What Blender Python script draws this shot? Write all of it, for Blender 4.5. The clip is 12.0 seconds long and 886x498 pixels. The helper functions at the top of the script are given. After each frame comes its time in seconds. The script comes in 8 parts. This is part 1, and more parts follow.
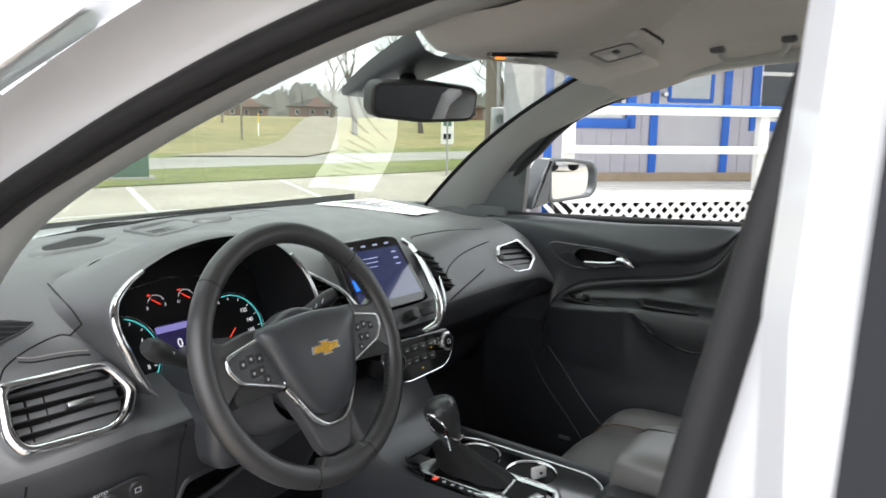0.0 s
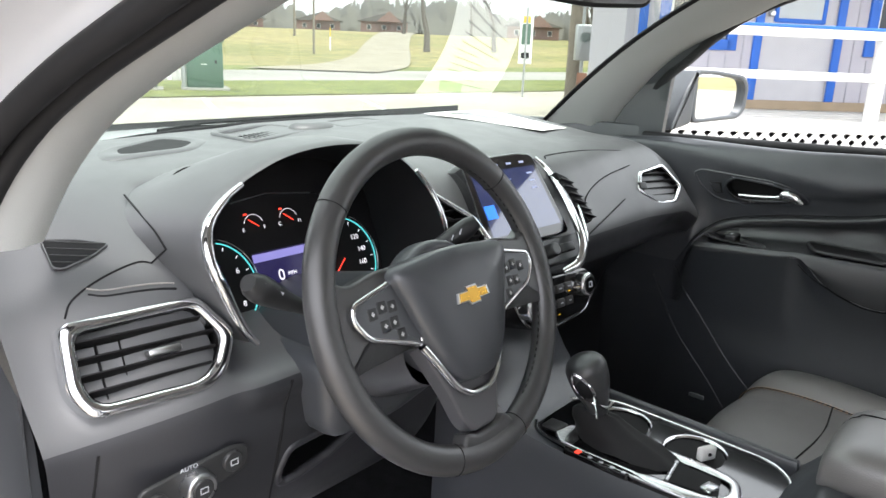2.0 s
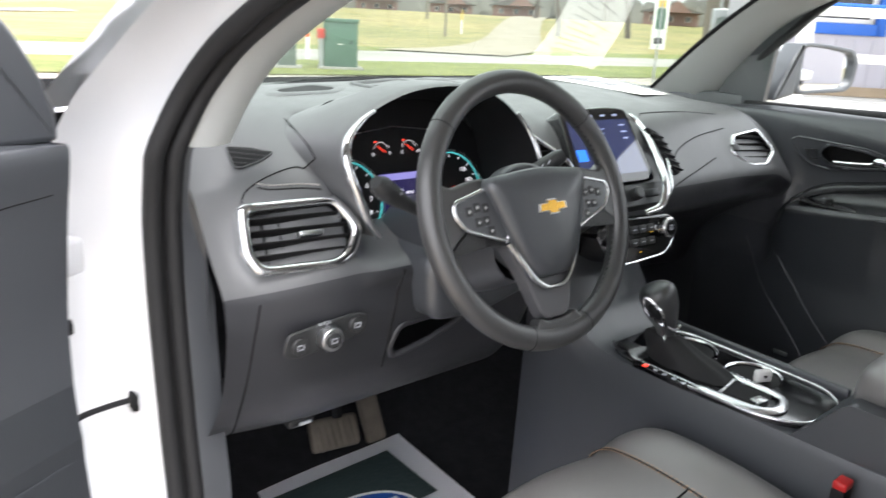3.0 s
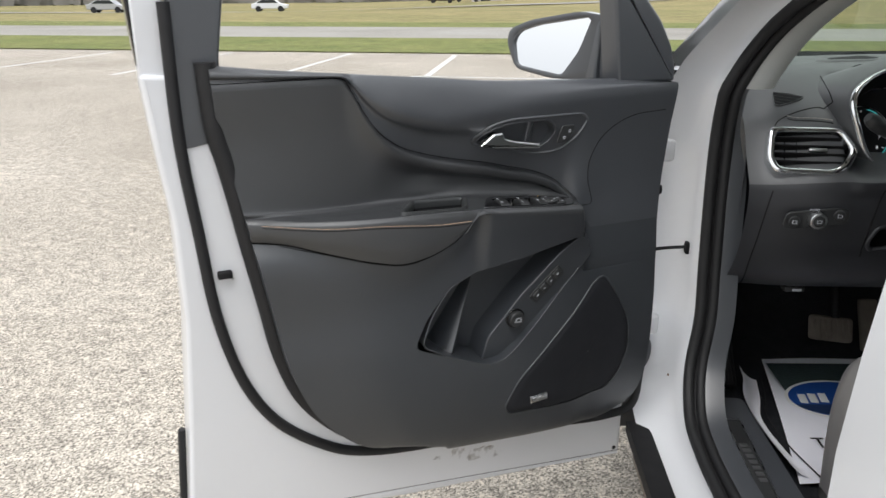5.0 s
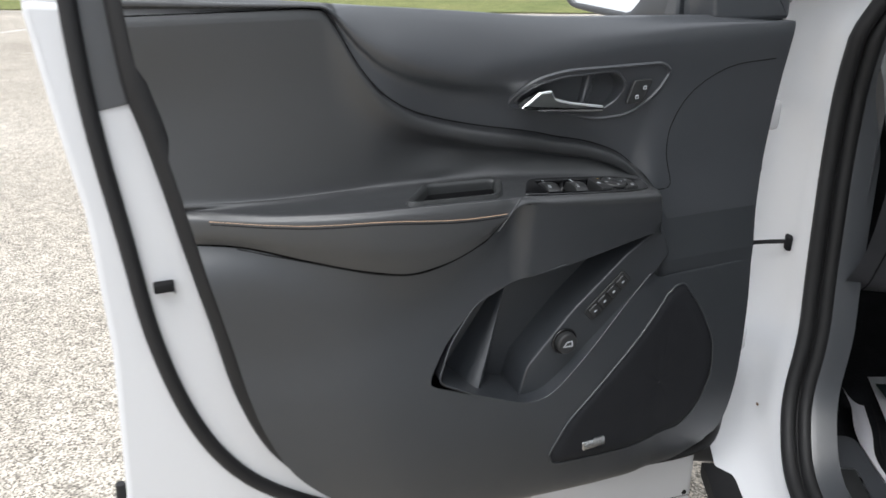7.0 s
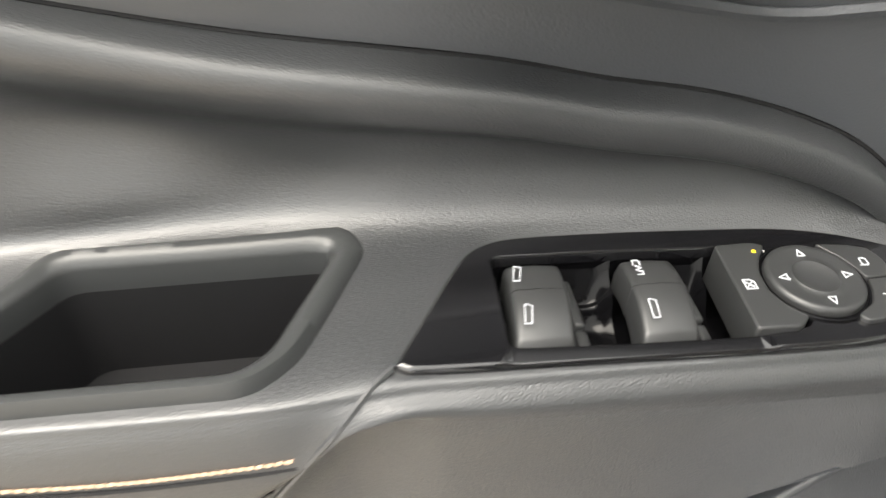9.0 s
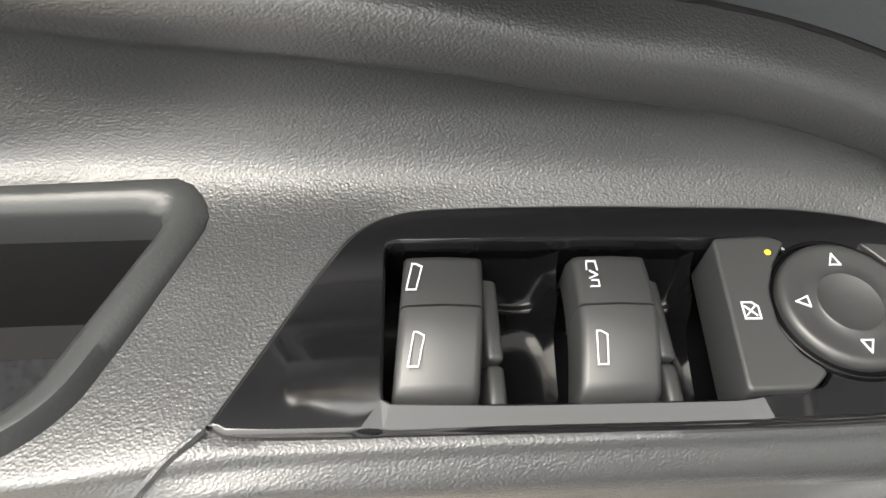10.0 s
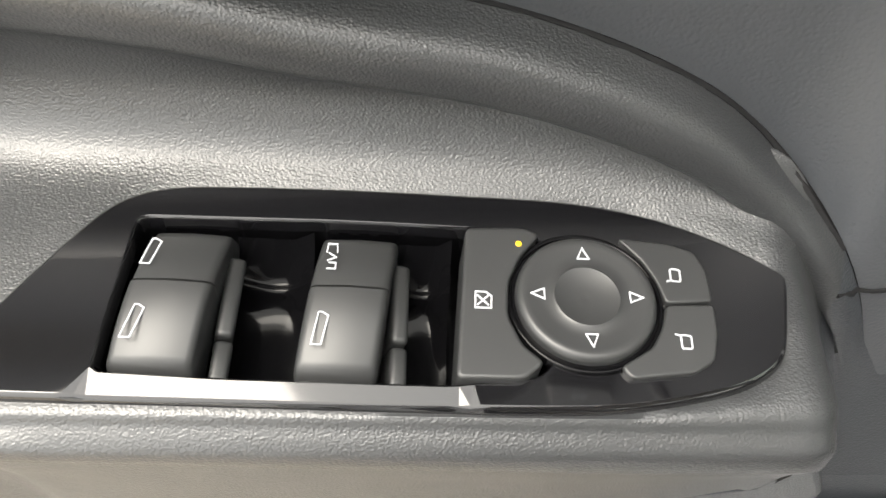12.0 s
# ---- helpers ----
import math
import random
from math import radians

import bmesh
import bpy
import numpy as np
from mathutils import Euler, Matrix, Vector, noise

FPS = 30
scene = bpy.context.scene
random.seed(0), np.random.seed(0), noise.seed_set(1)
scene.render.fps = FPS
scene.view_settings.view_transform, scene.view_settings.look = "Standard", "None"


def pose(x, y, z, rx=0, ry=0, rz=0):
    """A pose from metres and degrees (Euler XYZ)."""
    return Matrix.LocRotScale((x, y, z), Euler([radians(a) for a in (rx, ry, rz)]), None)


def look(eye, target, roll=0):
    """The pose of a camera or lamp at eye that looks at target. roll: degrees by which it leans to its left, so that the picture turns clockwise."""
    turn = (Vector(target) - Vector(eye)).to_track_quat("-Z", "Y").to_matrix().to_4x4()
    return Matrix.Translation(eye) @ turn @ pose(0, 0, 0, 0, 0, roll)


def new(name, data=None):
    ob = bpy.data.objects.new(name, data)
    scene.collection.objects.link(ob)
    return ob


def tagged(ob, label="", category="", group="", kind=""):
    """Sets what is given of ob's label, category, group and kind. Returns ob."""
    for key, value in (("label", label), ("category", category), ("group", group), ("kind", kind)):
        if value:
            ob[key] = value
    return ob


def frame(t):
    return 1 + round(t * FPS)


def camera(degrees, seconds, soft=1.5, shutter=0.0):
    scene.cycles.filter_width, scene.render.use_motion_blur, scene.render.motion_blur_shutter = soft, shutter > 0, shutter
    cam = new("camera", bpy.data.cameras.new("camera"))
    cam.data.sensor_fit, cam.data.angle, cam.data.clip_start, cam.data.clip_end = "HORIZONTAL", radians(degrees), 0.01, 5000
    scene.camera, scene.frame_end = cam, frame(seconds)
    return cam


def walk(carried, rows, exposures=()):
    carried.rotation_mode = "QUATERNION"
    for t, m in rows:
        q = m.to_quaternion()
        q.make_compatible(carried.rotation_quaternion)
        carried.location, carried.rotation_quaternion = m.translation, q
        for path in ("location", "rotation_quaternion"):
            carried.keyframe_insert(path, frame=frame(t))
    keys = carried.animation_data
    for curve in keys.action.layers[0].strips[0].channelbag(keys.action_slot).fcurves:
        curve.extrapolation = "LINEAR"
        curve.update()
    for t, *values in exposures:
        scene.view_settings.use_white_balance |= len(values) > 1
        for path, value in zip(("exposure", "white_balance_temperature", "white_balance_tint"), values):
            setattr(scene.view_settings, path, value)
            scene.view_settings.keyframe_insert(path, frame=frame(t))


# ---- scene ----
import itertools

cam = camera(61.0, 12.0, shutter=0.3)
PATH = [
    (0, (-1.107, -0.718, 1.313), (0.517, 0.404, 0.989), 0.8),
    (0.5, (-1.042, -0.63, 1.273), (0.526, 0.547, 0.877), 1.5),
    (1, (-1.03, -0.562, 1.263), (0.517, 0.612, 0.783), 2.3),
    (1.5, (-1.01, -0.498, 1.244), (0.517, 0.68, 0.712), 3.1),
    (2, (-0.975, -0.466, 1.263), (0.514, 0.76, 0.734), 2.4),
    (2.5, (-1.015, -0.523, 1.249), (0.423, 0.759, 0.713), 2.7),
    (3, (-1.105, -0.64, 1.23), (0.155, 0.8, 0.65), 3.1),
    (3.5, (-1.154, -0.797, 1.222), (-0.359, 0.938, 0.623), 2.8),
    (3.7, (-1.185, -0.873, 1.227), (-0.602, 0.945, 0.63), 2.5),
    (5.3, (-1.274, -1.379, 1.261), (-1.418, 0.506, 0.608), -0.5),
    (5.5, (-1.265, -1.395, 1.26), (-1.425, 0.49, 0.61), -0.4),
    (6, (-1.276, -1.36, 1.245), (-1.452, 0.522, 0.589), -0.3),
    (6.5, (-1.32, -1.205, 1.23), (-1.484, 0.665, 0.539), -1.0),
    (7, (-1.276, -0.95, 1.183), (-1.478, 0.898, 0.444), -0.8),
    (7.2, (-1.247, -0.849, 1.173), (-1.489, 0.982, 0.405), -0.7),
    (8.8, (-1.211, -0.214, 1.06), (-1.751, 1.367, -0.039), -2.7),
    (9, (-1.198, -0.155, 1.052), (-1.765, 1.344, -0.144), -2.3),
    (9.5, (-1.185, -0.079, 1.038), (-1.752, 1.155, -0.43), -2.1),
    (10, (-1.194, -0.052, 1.034), (-1.722, 1.088, -0.523), -1.3),
    (10.5, (-1.186, -0.04, 1.035), (-1.683, 1.079, -0.546), -0.2),
    (11, (-1.157, -0.033, 1.038), (-1.653, 1.062, -0.56), 0.9),
    (11.5, (-1.141, -0.029, 1.034), (-1.685, 1.059, -0.553), 0.0),
    (12, (-1.128, -0.024, 1.035), (-1.707, 1.061, -0.542), -1.2),
]
EXPOSURES = [(0.0, 1.55, 6450, 13), (0.6, 1.7, 6450, 13), (1.5, 1.93, 6400, 14), (3.6, 2.05, 6400, 13), (5.3, 0.45, 6400, 10), (6.4, 0.5, 6300, 10), (7.2, 0.95, 6250, 10), (8.8, 2.25, 7080, 9), (12.0, 2.25, 7080, 9)]
walk(cam, [(t, look(eye, target, roll)) for t, eye, target, roll in PATH], EXPOSURES)

# ---- world and sun: an overcast day ----
world = bpy.data.worlds.new("overcast_sky")
scene.world = world
world.use_nodes = True
wt = world.node_tree
bg = wt.nodes["Background"]
sky = wt.nodes.new("ShaderNodeTexSky")
sky.sky_type = 'NISHITA'
sky.sun_disc = False
sky.sun_elevation = radians(66)
sky.sun_rotation = radians(203)
sky.dust_density = 6.0
sky.air_density = 1.5
pale = wt.nodes.new("ShaderNodeHueSaturation")
pale.inputs["Saturation"].default_value = 0.18
wt.links.new(sky.outputs[0], pale.inputs["Color"])
veil = wt.nodes.new("ShaderNodeMix")
veil.data_type = 'RGBA'
veil.inputs[0].default_value = 0.65
veil.inputs[7].default_value = (6.6, 6.8, 7.0, 1)
wt.links.new(pale.outputs[0], veil.inputs[6])
wt.links.new(veil.outputs[2], bg.inputs["Color"])
bg.inputs["Strength"].default_value = 0.14
sun = new("sun", bpy.data.lights.new("sun", 'SUN'))
sun.data.energy = 0.9
sun.data.angle = radians(40)
sun.data.color = (1.0, 0.97, 0.93)
sun.matrix_world = look((0, 0, 30), (5, 12, 0))


# ---- materials ----
def material(name, base, rough=0.5, metal=0.0, spec=0.5, coat=0.0, vary=0.12, scale=6.0, grain=0.0, grain_scale=900.0,
             emit=None, strength=0.0, rough_vary=0.08, base2=None, stretch=1.0, pebble=False):
    m = bpy.data.materials.new(name)
    m.use_nodes = True
    nt = m.node_tree
    b = nt.nodes["Principled BSDF"]
    b.inputs["Roughness"].default_value = rough
    b.inputs["Metallic"].default_value = metal
    b.inputs["Specular IOR Level"].default_value = spec
    b.inputs["Coat Weight"].default_value = coat
    b.inputs["Coat Roughness"].default_value = 0.05
    co = nt.nodes.new("ShaderNodeTexCoord")
    n1 = nt.nodes.new("ShaderNodeTexNoise")
    n1.inputs["Scale"].default_value = scale
    n1.inputs["Detail"].default_value = 6
    nt.links.new(co.outputs["Object"], n1.inputs["Vector"])
    ramp = nt.nodes.new("ShaderNodeMix")
    ramp.data_type = 'RGBA'
    c2 = base2 or [min(1.0, c * (1 + vary)) for c in base]
    c1 = [c * (1 - vary) for c in base] if not base2 else base
    ramp.inputs[6].default_value = (*c1, 1)
    ramp.inputs[7].default_value = (*c2, 1)
    nt.links.new(n1.outputs["Fac"], ramp.inputs[0])
    nt.links.new(ramp.outputs[2], b.inputs["Base Color"])
    if rough_vary:
        mr = nt.nodes.new("ShaderNodeMapRange")
        mr.inputs["To Min"].default_value = max(0.01, rough - rough_vary)
        mr.inputs["To Max"].default_value = min(1, rough + rough_vary)
        n2 = nt.nodes.new("ShaderNodeTexNoise")
        n2.inputs["Scale"].default_value = scale * 4.3
        n2.inputs["Detail"].default_value = 4
        nt.links.new(co.outputs["Object"], n2.inputs["Vector"])
        nt.links.new(n2.outputs["Fac"], mr.inputs["Value"])
        nt.links.new(mr.outputs[0], b.inputs["Roughness"])
    if grain:
        v = nt.nodes.new("ShaderNodeTexVoronoi")
        v.inputs["Scale"].default_value = grain_scale
        v.feature = 'SMOOTH_F1'
        wv = nt.nodes.new("ShaderNodeTexNoise")
        wv.inputs["Scale"].default_value = grain_scale * 0.6
        mp = nt.nodes.new("ShaderNodeMapping")
        mp.vector_type = 'TEXTURE'
        mp.inputs["Rotation"].default_value = (0, 0, radians(27.3))
        mp.inputs["Scale"].default_value = (stretch, 1, 1)
        nt.links.new(co.outputs["Object"], mp.inputs["Vector"])
        nt.links.new(mp.outputs[0], wv.inputs["Vector"])
        add = nt.nodes.new("ShaderNodeMath")
        add.operation = 'ADD'
        nt.links.new(mp.outputs[0], v.inputs["Vector"])
        nt.links.new(v.outputs["Distance"], add.inputs[0])
        fade = nt.nodes.new("ShaderNodeMath")
        fade.operation = 'MULTIPLY'
        fade.inputs[1].default_value = 0.35
        nt.links.new(wv.outputs["Fac"], fade.inputs[0])
        nt.links.new(fade.outputs[0], add.inputs[1])
        bp = nt.nodes.new("ShaderNodeBump")
        bp.inputs["Strength"].default_value = grain
        bp.inputs["Distance"].default_value = 0.35 / grain_scale
        if pebble:
            bp.invert = True
            bp.inputs["Distance"].default_value = 0.55 / grain_scale
            wv.inputs["Scale"].default_value = grain_scale * 0.45
            fade.inputs[1].default_value = 0.5
        nt.links.new(add.outputs[0], bp.inputs["Height"])
        nt.links.new(bp.outputs[0], b.inputs["Normal"])
    if emit:
        b.inputs["Emission Color"].default_value = (*emit, 1)
        b.inputs["Emission Strength"].default_value = strength
    return m


SOFT_BLACK = material("grained_black_plastic", (0.050, 0.054, 0.061), 0.38, spec=1.0, grain=0.3, grain_scale=1000, vary=0.15)
DASH_BLACK = material("soft_dash_skin", (0.085, 0.088, 0.091), 0.44, spec=0.95, grain=0.25, grain_scale=900, vary=0.1)
LEATHER = material("black_leather", (0.030, 0.0315, 0.034), 0.385, spec=1.0, grain=0.46, grain_scale=1650, vary=0.12, stretch=1.15, pebble=True)
SEAT_LEATHER = material("perforated_black_leather", (0.19, 0.182, 0.178), 0.36, spec=1.0, grain=0.4, grain_scale=700, vary=0.15)
WHEEL_LEATHER = material("smooth_wheel_leather", (0.040, 0.040, 0.041), 0.37, spec=1.0, grain=0.2, grain_scale=1200, vary=0.12)
LOWER_BLACK = material("lower_door_plastic", (0.030, 0.0335, 0.039), 0.41, spec=0.9, grain=0.5, grain_scale=1500, vary=0.12, pebble=True)
# Serves black parts and also stands in for shade in recesses and seams.
DARK = material("matt_black_and_shade", (0.008, 0.008, 0.009), 0.7, spec=0.3, vary=0.2)
GLOSS = material("gloss_black_trim", (0.006, 0.006, 0.007), 0.08, spec=0.6, coat=0.6, rough_vary=0.03, vary=0.3)
SATIN_BTN = material("satin_black_button", (0.026, 0.027, 0.028), 0.42, spec=0.6, vary=0.08, rough_vary=0.05)
WELL_BLACK = material("deep_black_switch_well", (0.003, 0.003, 0.0035), 0.12, spec=0.15, rough_vary=0.03, vary=0.2)
CHROME = material("bright_chrome", (0.78, 0.79, 0.8), 0.09, metal=1.0, rough_vary=0.04, vary=0.03)
SATIN_METAL = material("satin_aluminium", (0.55, 0.56, 0.57), 0.28, metal=1.0, vary=0.05)
RUBBER = material("black_weatherstrip_rubber", (0.014, 0.014, 0.015), 0.6, spec=0.4, vary=0.2)
PAINT = material("white_car_paint", (0.70, 0.71, 0.73), 0.3, coat=0.7, vary=0.015, scale=2.0, rough_vary=0.04)
CARPET = material("black_floor_carpet", (0.026, 0.027, 0.030), 0.95, spec=0.1, grain=0.9, grain_scale=300, vary=0.4, scale=40)
HEADLINER = material("grey_headliner_cloth", (0.6, 0.585, 0.56), 0.9, spec=0.15, grain=0.3, grain_scale=800, vary=0.06)
PILLAR = material("grey_pillar_trim", (0.46, 0.475, 0.46), 0.5, spec=0.45, grain=0.3, grain_scale=700, vary=0.06)
PAPER = material("white_paper", (0.82, 0.82, 0.8), 0.7, vary=0.03)
PAPER_INK = material("grey_print", (0.35, 0.36, 0.38), 0.8)
# Printed marks given a faint added glow, though they are no lamps.
WHITE_MARK = material("white_symbol_added_glow", (0.50, 0.52, 0.55), 0.5, emit=(0.85, 0.9, 1.0), strength=0.02, vary=0.02)
AMBER = material("amber_indicator", (0.9, 0.5, 0.02), 0.4, emit=(1.0, 0.62, 0.02), strength=0.22)
RED_LIT = material("red_lit", (0.6, 0.02, 0.01), 0.4, emit=(1.0, 0.06, 0.03), strength=0.45)
ORANGE_LIT = material("orange_lit", (0.6, 0.1, 0.01), 0.4, emit=(1.0, 0.25, 0.03), strength=0.6)
CYAN_LIT = material("cyan_lit", (0.05, 0.4, 0.4), 0.4, emit=(0.12, 0.75, 0.75), strength=0.25)
LILAC_LIT = material("lilac_lit_display", (0.2, 0.2, 0.4), 0.3, emit=(0.33, 0.3, 0.75), strength=0.20)
NAVY_LIT = material("navy_lit_display", (0.006, 0.006, 0.02), 0.15, emit=(0.06, 0.05, 0.2), strength=0.10)
BLUE_LIT = material("blue_lit_tile", (0.02, 0.1, 0.5), 0.15, emit=(0.03, 0.22, 0.95), strength=0.35)
SCREEN = material("touch_screen_glass", (0.01, 0.015, 0.05), 0.05, spec=1.0, coat=1.0, emit=(0.05, 0.075, 0.24), strength=0.11, rough_vary=0.02)
TEXT_LIT = material("white_lit_text", (0.7, 0.7, 0.7), 0.4, emit=(0.95, 0.95, 1.0), strength=0.24)
THREAD = material("tan_stitching", (0.50, 0.34, 0.23), 0.8, vary=0.25, scale=300)
GOLD = material("gold_badge", (0.75, 0.42, 0.06), 0.25, metal=0.7, vary=0.1, scale=60)
RED_PLASTIC = material("red_buckle_plastic", (0.55, 0.02, 0.02), 0.35)
MIRROR = material("mirror_silver", (0.9, 0.91, 0.92), 0.01, metal=1.0, vary=0.0, rough_vary=0)
RUBBER_MAT = material("dark_green_grey_mat", (0.03, 0.05, 0.05), 0.7, grain=0.6, grain_scale=120)
LOGO_BLUE = material("blue_print", (0.012, 0.07, 0.3), 0.5, vary=0.1, scale=30)
GALV = material("galvanised_steel", (0.42, 0.43, 0.44), 0.4, metal=0.8, vary=0.15)


def glass_material(name, tint, ior=1.45):
    m = bpy.data.materials.new(name)
    m.use_nodes = True
    nt = m.node_tree
    out = nt.nodes["Material Output"]
    tr = nt.nodes.new("ShaderNodeBsdfTransparent")
    tr.inputs[0].default_value = (*tint, 1)
    gl = nt.nodes.new("ShaderNodeBsdfGlossy")
    gl.inputs["Roughness"].default_value = 0.02
    fr = nt.nodes.new("ShaderNodeFresnel")
    fr.inputs[0].default_value = ior
    mx = nt.nodes.new("ShaderNodeMixShader")
    nt.links.new(fr.outputs[0], mx.inputs[0])
    nt.links.new(tr.outputs[0], mx.inputs[1])
    nt.links.new(gl.outputs[0], mx.inputs[2])
    nt.links.new(mx.outputs[0], out.inputs["Surface"])
    return m


MUD_FILM = material("dried_mud_film", (0.46, 0.39, 0.30), 0.9, vary=0.3, scale=60)
mud = MUD_FILM.node_tree
thin = mud.nodes.new("ShaderNodeTexNoise")
thin.inputs["Scale"].default_value = 55
thin.inputs["Detail"].default_value = 8
cut = mud.nodes.new("ShaderNodeMapRange")
cut.inputs["From Min"].default_value = 0.45
cut.inputs["From Max"].default_value = 0.75
cut.inputs["To Max"].default_value = 0.7
tc = mud.nodes.new("ShaderNodeTexCoord")
mud.links.new(tc.outputs["Object"], thin.inputs["Vector"])
mud.links.new(thin.outputs["Fac"], cut.inputs["Value"])
mud.links.new(cut.outputs[0], mud.nodes["Principled BSDF"].inputs["Alpha"])
GLASS = glass_material("green_tinted_windshield_glass", (0.74, 0.83, 0.75), 2.9)
SIDE_GLASS = glass_material("side_window_glass", (0.9, 0.94, 0.92))


def ground_material(name, stops, scale, rough=0.9, bump=0.5, fine=300.0, fine_amount=0.5, mottle=0.0, mottle_scale=14.0):
    """Speckled ground: broad stains plus single grains."""
    m = bpy.data.materials.new(name)
    m.use_nodes = True
    nt = m.node_tree
    b = nt.nodes["Principled BSDF"]
    b.inputs["Roughness"].default_value = rough
    b.inputs["Specular IOR Level"].default_value = 0.25
    co = nt.nodes.new("ShaderNodeTexCoord")
    big = nt.nodes.new("ShaderNodeTexNoise")
    big.inputs["Scale"].default_value = scale
    big.inputs["Detail"].default_value = 8
    nt.links.new(co.outputs["Object"], big.inputs["Vector"])
    cr = nt.nodes.new("ShaderNodeValToRGB")
    cr.color_ramp.elements[0].color = (*stops[0], 1)
    cr.color_ramp.elements[1].color = (*stops[1], 1)
    cr.color_ramp.elements[0].position = 0.3
    cr.color_ramp.elements[1].position = 0.7
    nt.links.new(big.outputs["Fac"], cr.inputs[0])
    v = nt.nodes.new("ShaderNodeTexVoronoi")
    v.inputs["Scale"].default_value = fine
    nt.links.new(co.outputs["Object"], v.inputs["Vector"])
    sep = nt.nodes.new("ShaderNodeSeparateColor")
    nt.links.new(v.outputs["Color"], sep.inputs[0])
    mr = nt.nodes.new("ShaderNodeMapRange")
    mr.inputs["To Min"].default_value = 1 - fine_amount
    mr.inputs["To Max"].default_value = 1 + fine_amount
    nt.links.new(sep.outputs[0], mr.inputs["Value"])
    mul = nt.nodes.new("ShaderNodeMix")
    mul.data_type = 'RGBA'
    mul.blend_type = 'MULTIPLY'
    mul.inputs[0].default_value = 1.0
    nt.links.new(cr.outputs[0], mul.inputs[6])
    nt.links.new(mr.outputs[0], mul.inputs[7])
    nt.links.new(mul.outputs[2], b.inputs["Base Color"])
    if mottle:
        mid = nt.nodes.new("ShaderNodeTexNoise")
        mid.inputs["Scale"].default_value = mottle_scale
        mid.inputs["Detail"].default_value = 10
        mid.inputs["Roughness"].default_value = 0.72
        nt.links.new(co.outputs["Object"], mid.inputs["Vector"])
        m2 = nt.nodes.new("ShaderNodeMapRange")
        m2.inputs["From Min"].default_value = 0.3
        m2.inputs["From Max"].default_value = 0.7
        m2.inputs["To Min"].default_value = 1 - mottle
        m2.inputs["To Max"].default_value = 1 + mottle
        nt.links.new(mid.outputs["Fac"], m2.inputs["Value"])
        mul2 = nt.nodes.new("ShaderNodeMix")
        mul2.data_type = 'RGBA'
        mul2.blend_type = 'MULTIPLY'
        mul2.inputs[0].default_value = 1.0
        nt.links.new(mul.outputs[2], mul2.inputs[6])
        nt.links.new(m2.outputs[0], mul2.inputs[7])
        nt.links.new(mul2.outputs[2], b.inputs["Base Color"])
    bp = nt.nodes.new("ShaderNodeBump")
    bp.inputs["Strength"].default_value = bump
    bp.inputs["Distance"].default_value = 0.004
    nt.links.new(sep.outputs[1], bp.inputs["Height"])
    nt.links.new(bp.outputs[0], b.inputs["Normal"])
    return m


LOT = ground_material("weathered_pale_asphalt", ((0.345, 0.308, 0.258), (0.485, 0.44, 0.378)), 0.45, fine=210, fine_amount=0.75, bump=0.7, mottle=0.30)
GRASS = ground_material("short_winter_grass", ((0.13, 0.155, 0.045), (0.20, 0.205, 0.07)), 0.5, fine=60, fine_amount=0.4, mottle=0.35, mottle_scale=3.0)
FIELD = ground_material("tan_winter_field", ((0.19, 0.18, 0.07), (0.30, 0.245, 0.115)), 0.08, fine=12, fine_amount=0.25, mottle=0.35, mottle_scale=0.7)
CONCRETE = ground_material("pale_concrete_road", ((0.27, 0.255, 0.23), (0.35, 0.335, 0.31)), 0.3, fine=40, fine_amount=0.15, bump=0.2)
LINE_PAINT = material("worn_white_line_paint", (0.62, 0.62, 0.6), 0.8, vary=0.15, scale=8)
GRAVEL = ground_material("tan_gravel", ((0.26, 0.225, 0.17), (0.34, 0.30, 0.24)), 0.6, fine=30, fine_amount=0.3, bump=0.3)
BARK = material("grey_bark", (0.10, 0.085, 0.07), 0.9, vary=0.4, scale=20)
# Lightened tones: distance haze is mixed into the woods' colour.
WOODS = material("hazy_winter_woods", (0.19, 0.18, 0.168), 0.95, base2=(0.27, 0.26, 0.245), scale=0.4)
BRICKRED = material("red_brick_wall", (0.22, 0.135, 0.115), 0.9, vary=0.2, scale=3)
ROOFING = material("grey_shingle_roof", (0.12, 0.11, 0.105), 0.9, vary=0.25, scale=2)
BOX_GREEN = material("green_utility_box_paint", (0.07, 0.14, 0.10), 0.55, vary=0.12, scale=3)
SIDING = material("pale_lilac_siding_paint", (0.45, 0.43, 0.48), 0.6, vary=0.04, scale=3)
BLUE_TRIM = material("bright_blue_trim_paint", (0.02, 0.13, 0.55), 0.5, vary=0.08)
WHITE_WOOD = material("white_painted_wood", (0.78, 0.77, 0.75), 0.55, vary=0.05, scale=5)
DECK_WOOD = material("weathered_deck_wood", (0.34, 0.26, 0.18), 0.8, vary=0.25, scale=8)
DULL_RED = material("red_plastic", (0.5, 0.05, 0.03), 0.5)
ORANGE = material("orange_marker_plastic", (0.75, 0.1, 0.02), 0.5)
YELLOW = material("yellow_marker_plastic", (0.7, 0.45, 0.03), 0.5)
WOOD_POLE = material("grey_utility_pole_wood", (0.2, 0.17, 0.14), 0.85, vary=0.3, scale=12)
DARK_PANE = material("dark_window_pane", (0.03, 0.035, 0.04), 0.06, rough_vary=0.02)


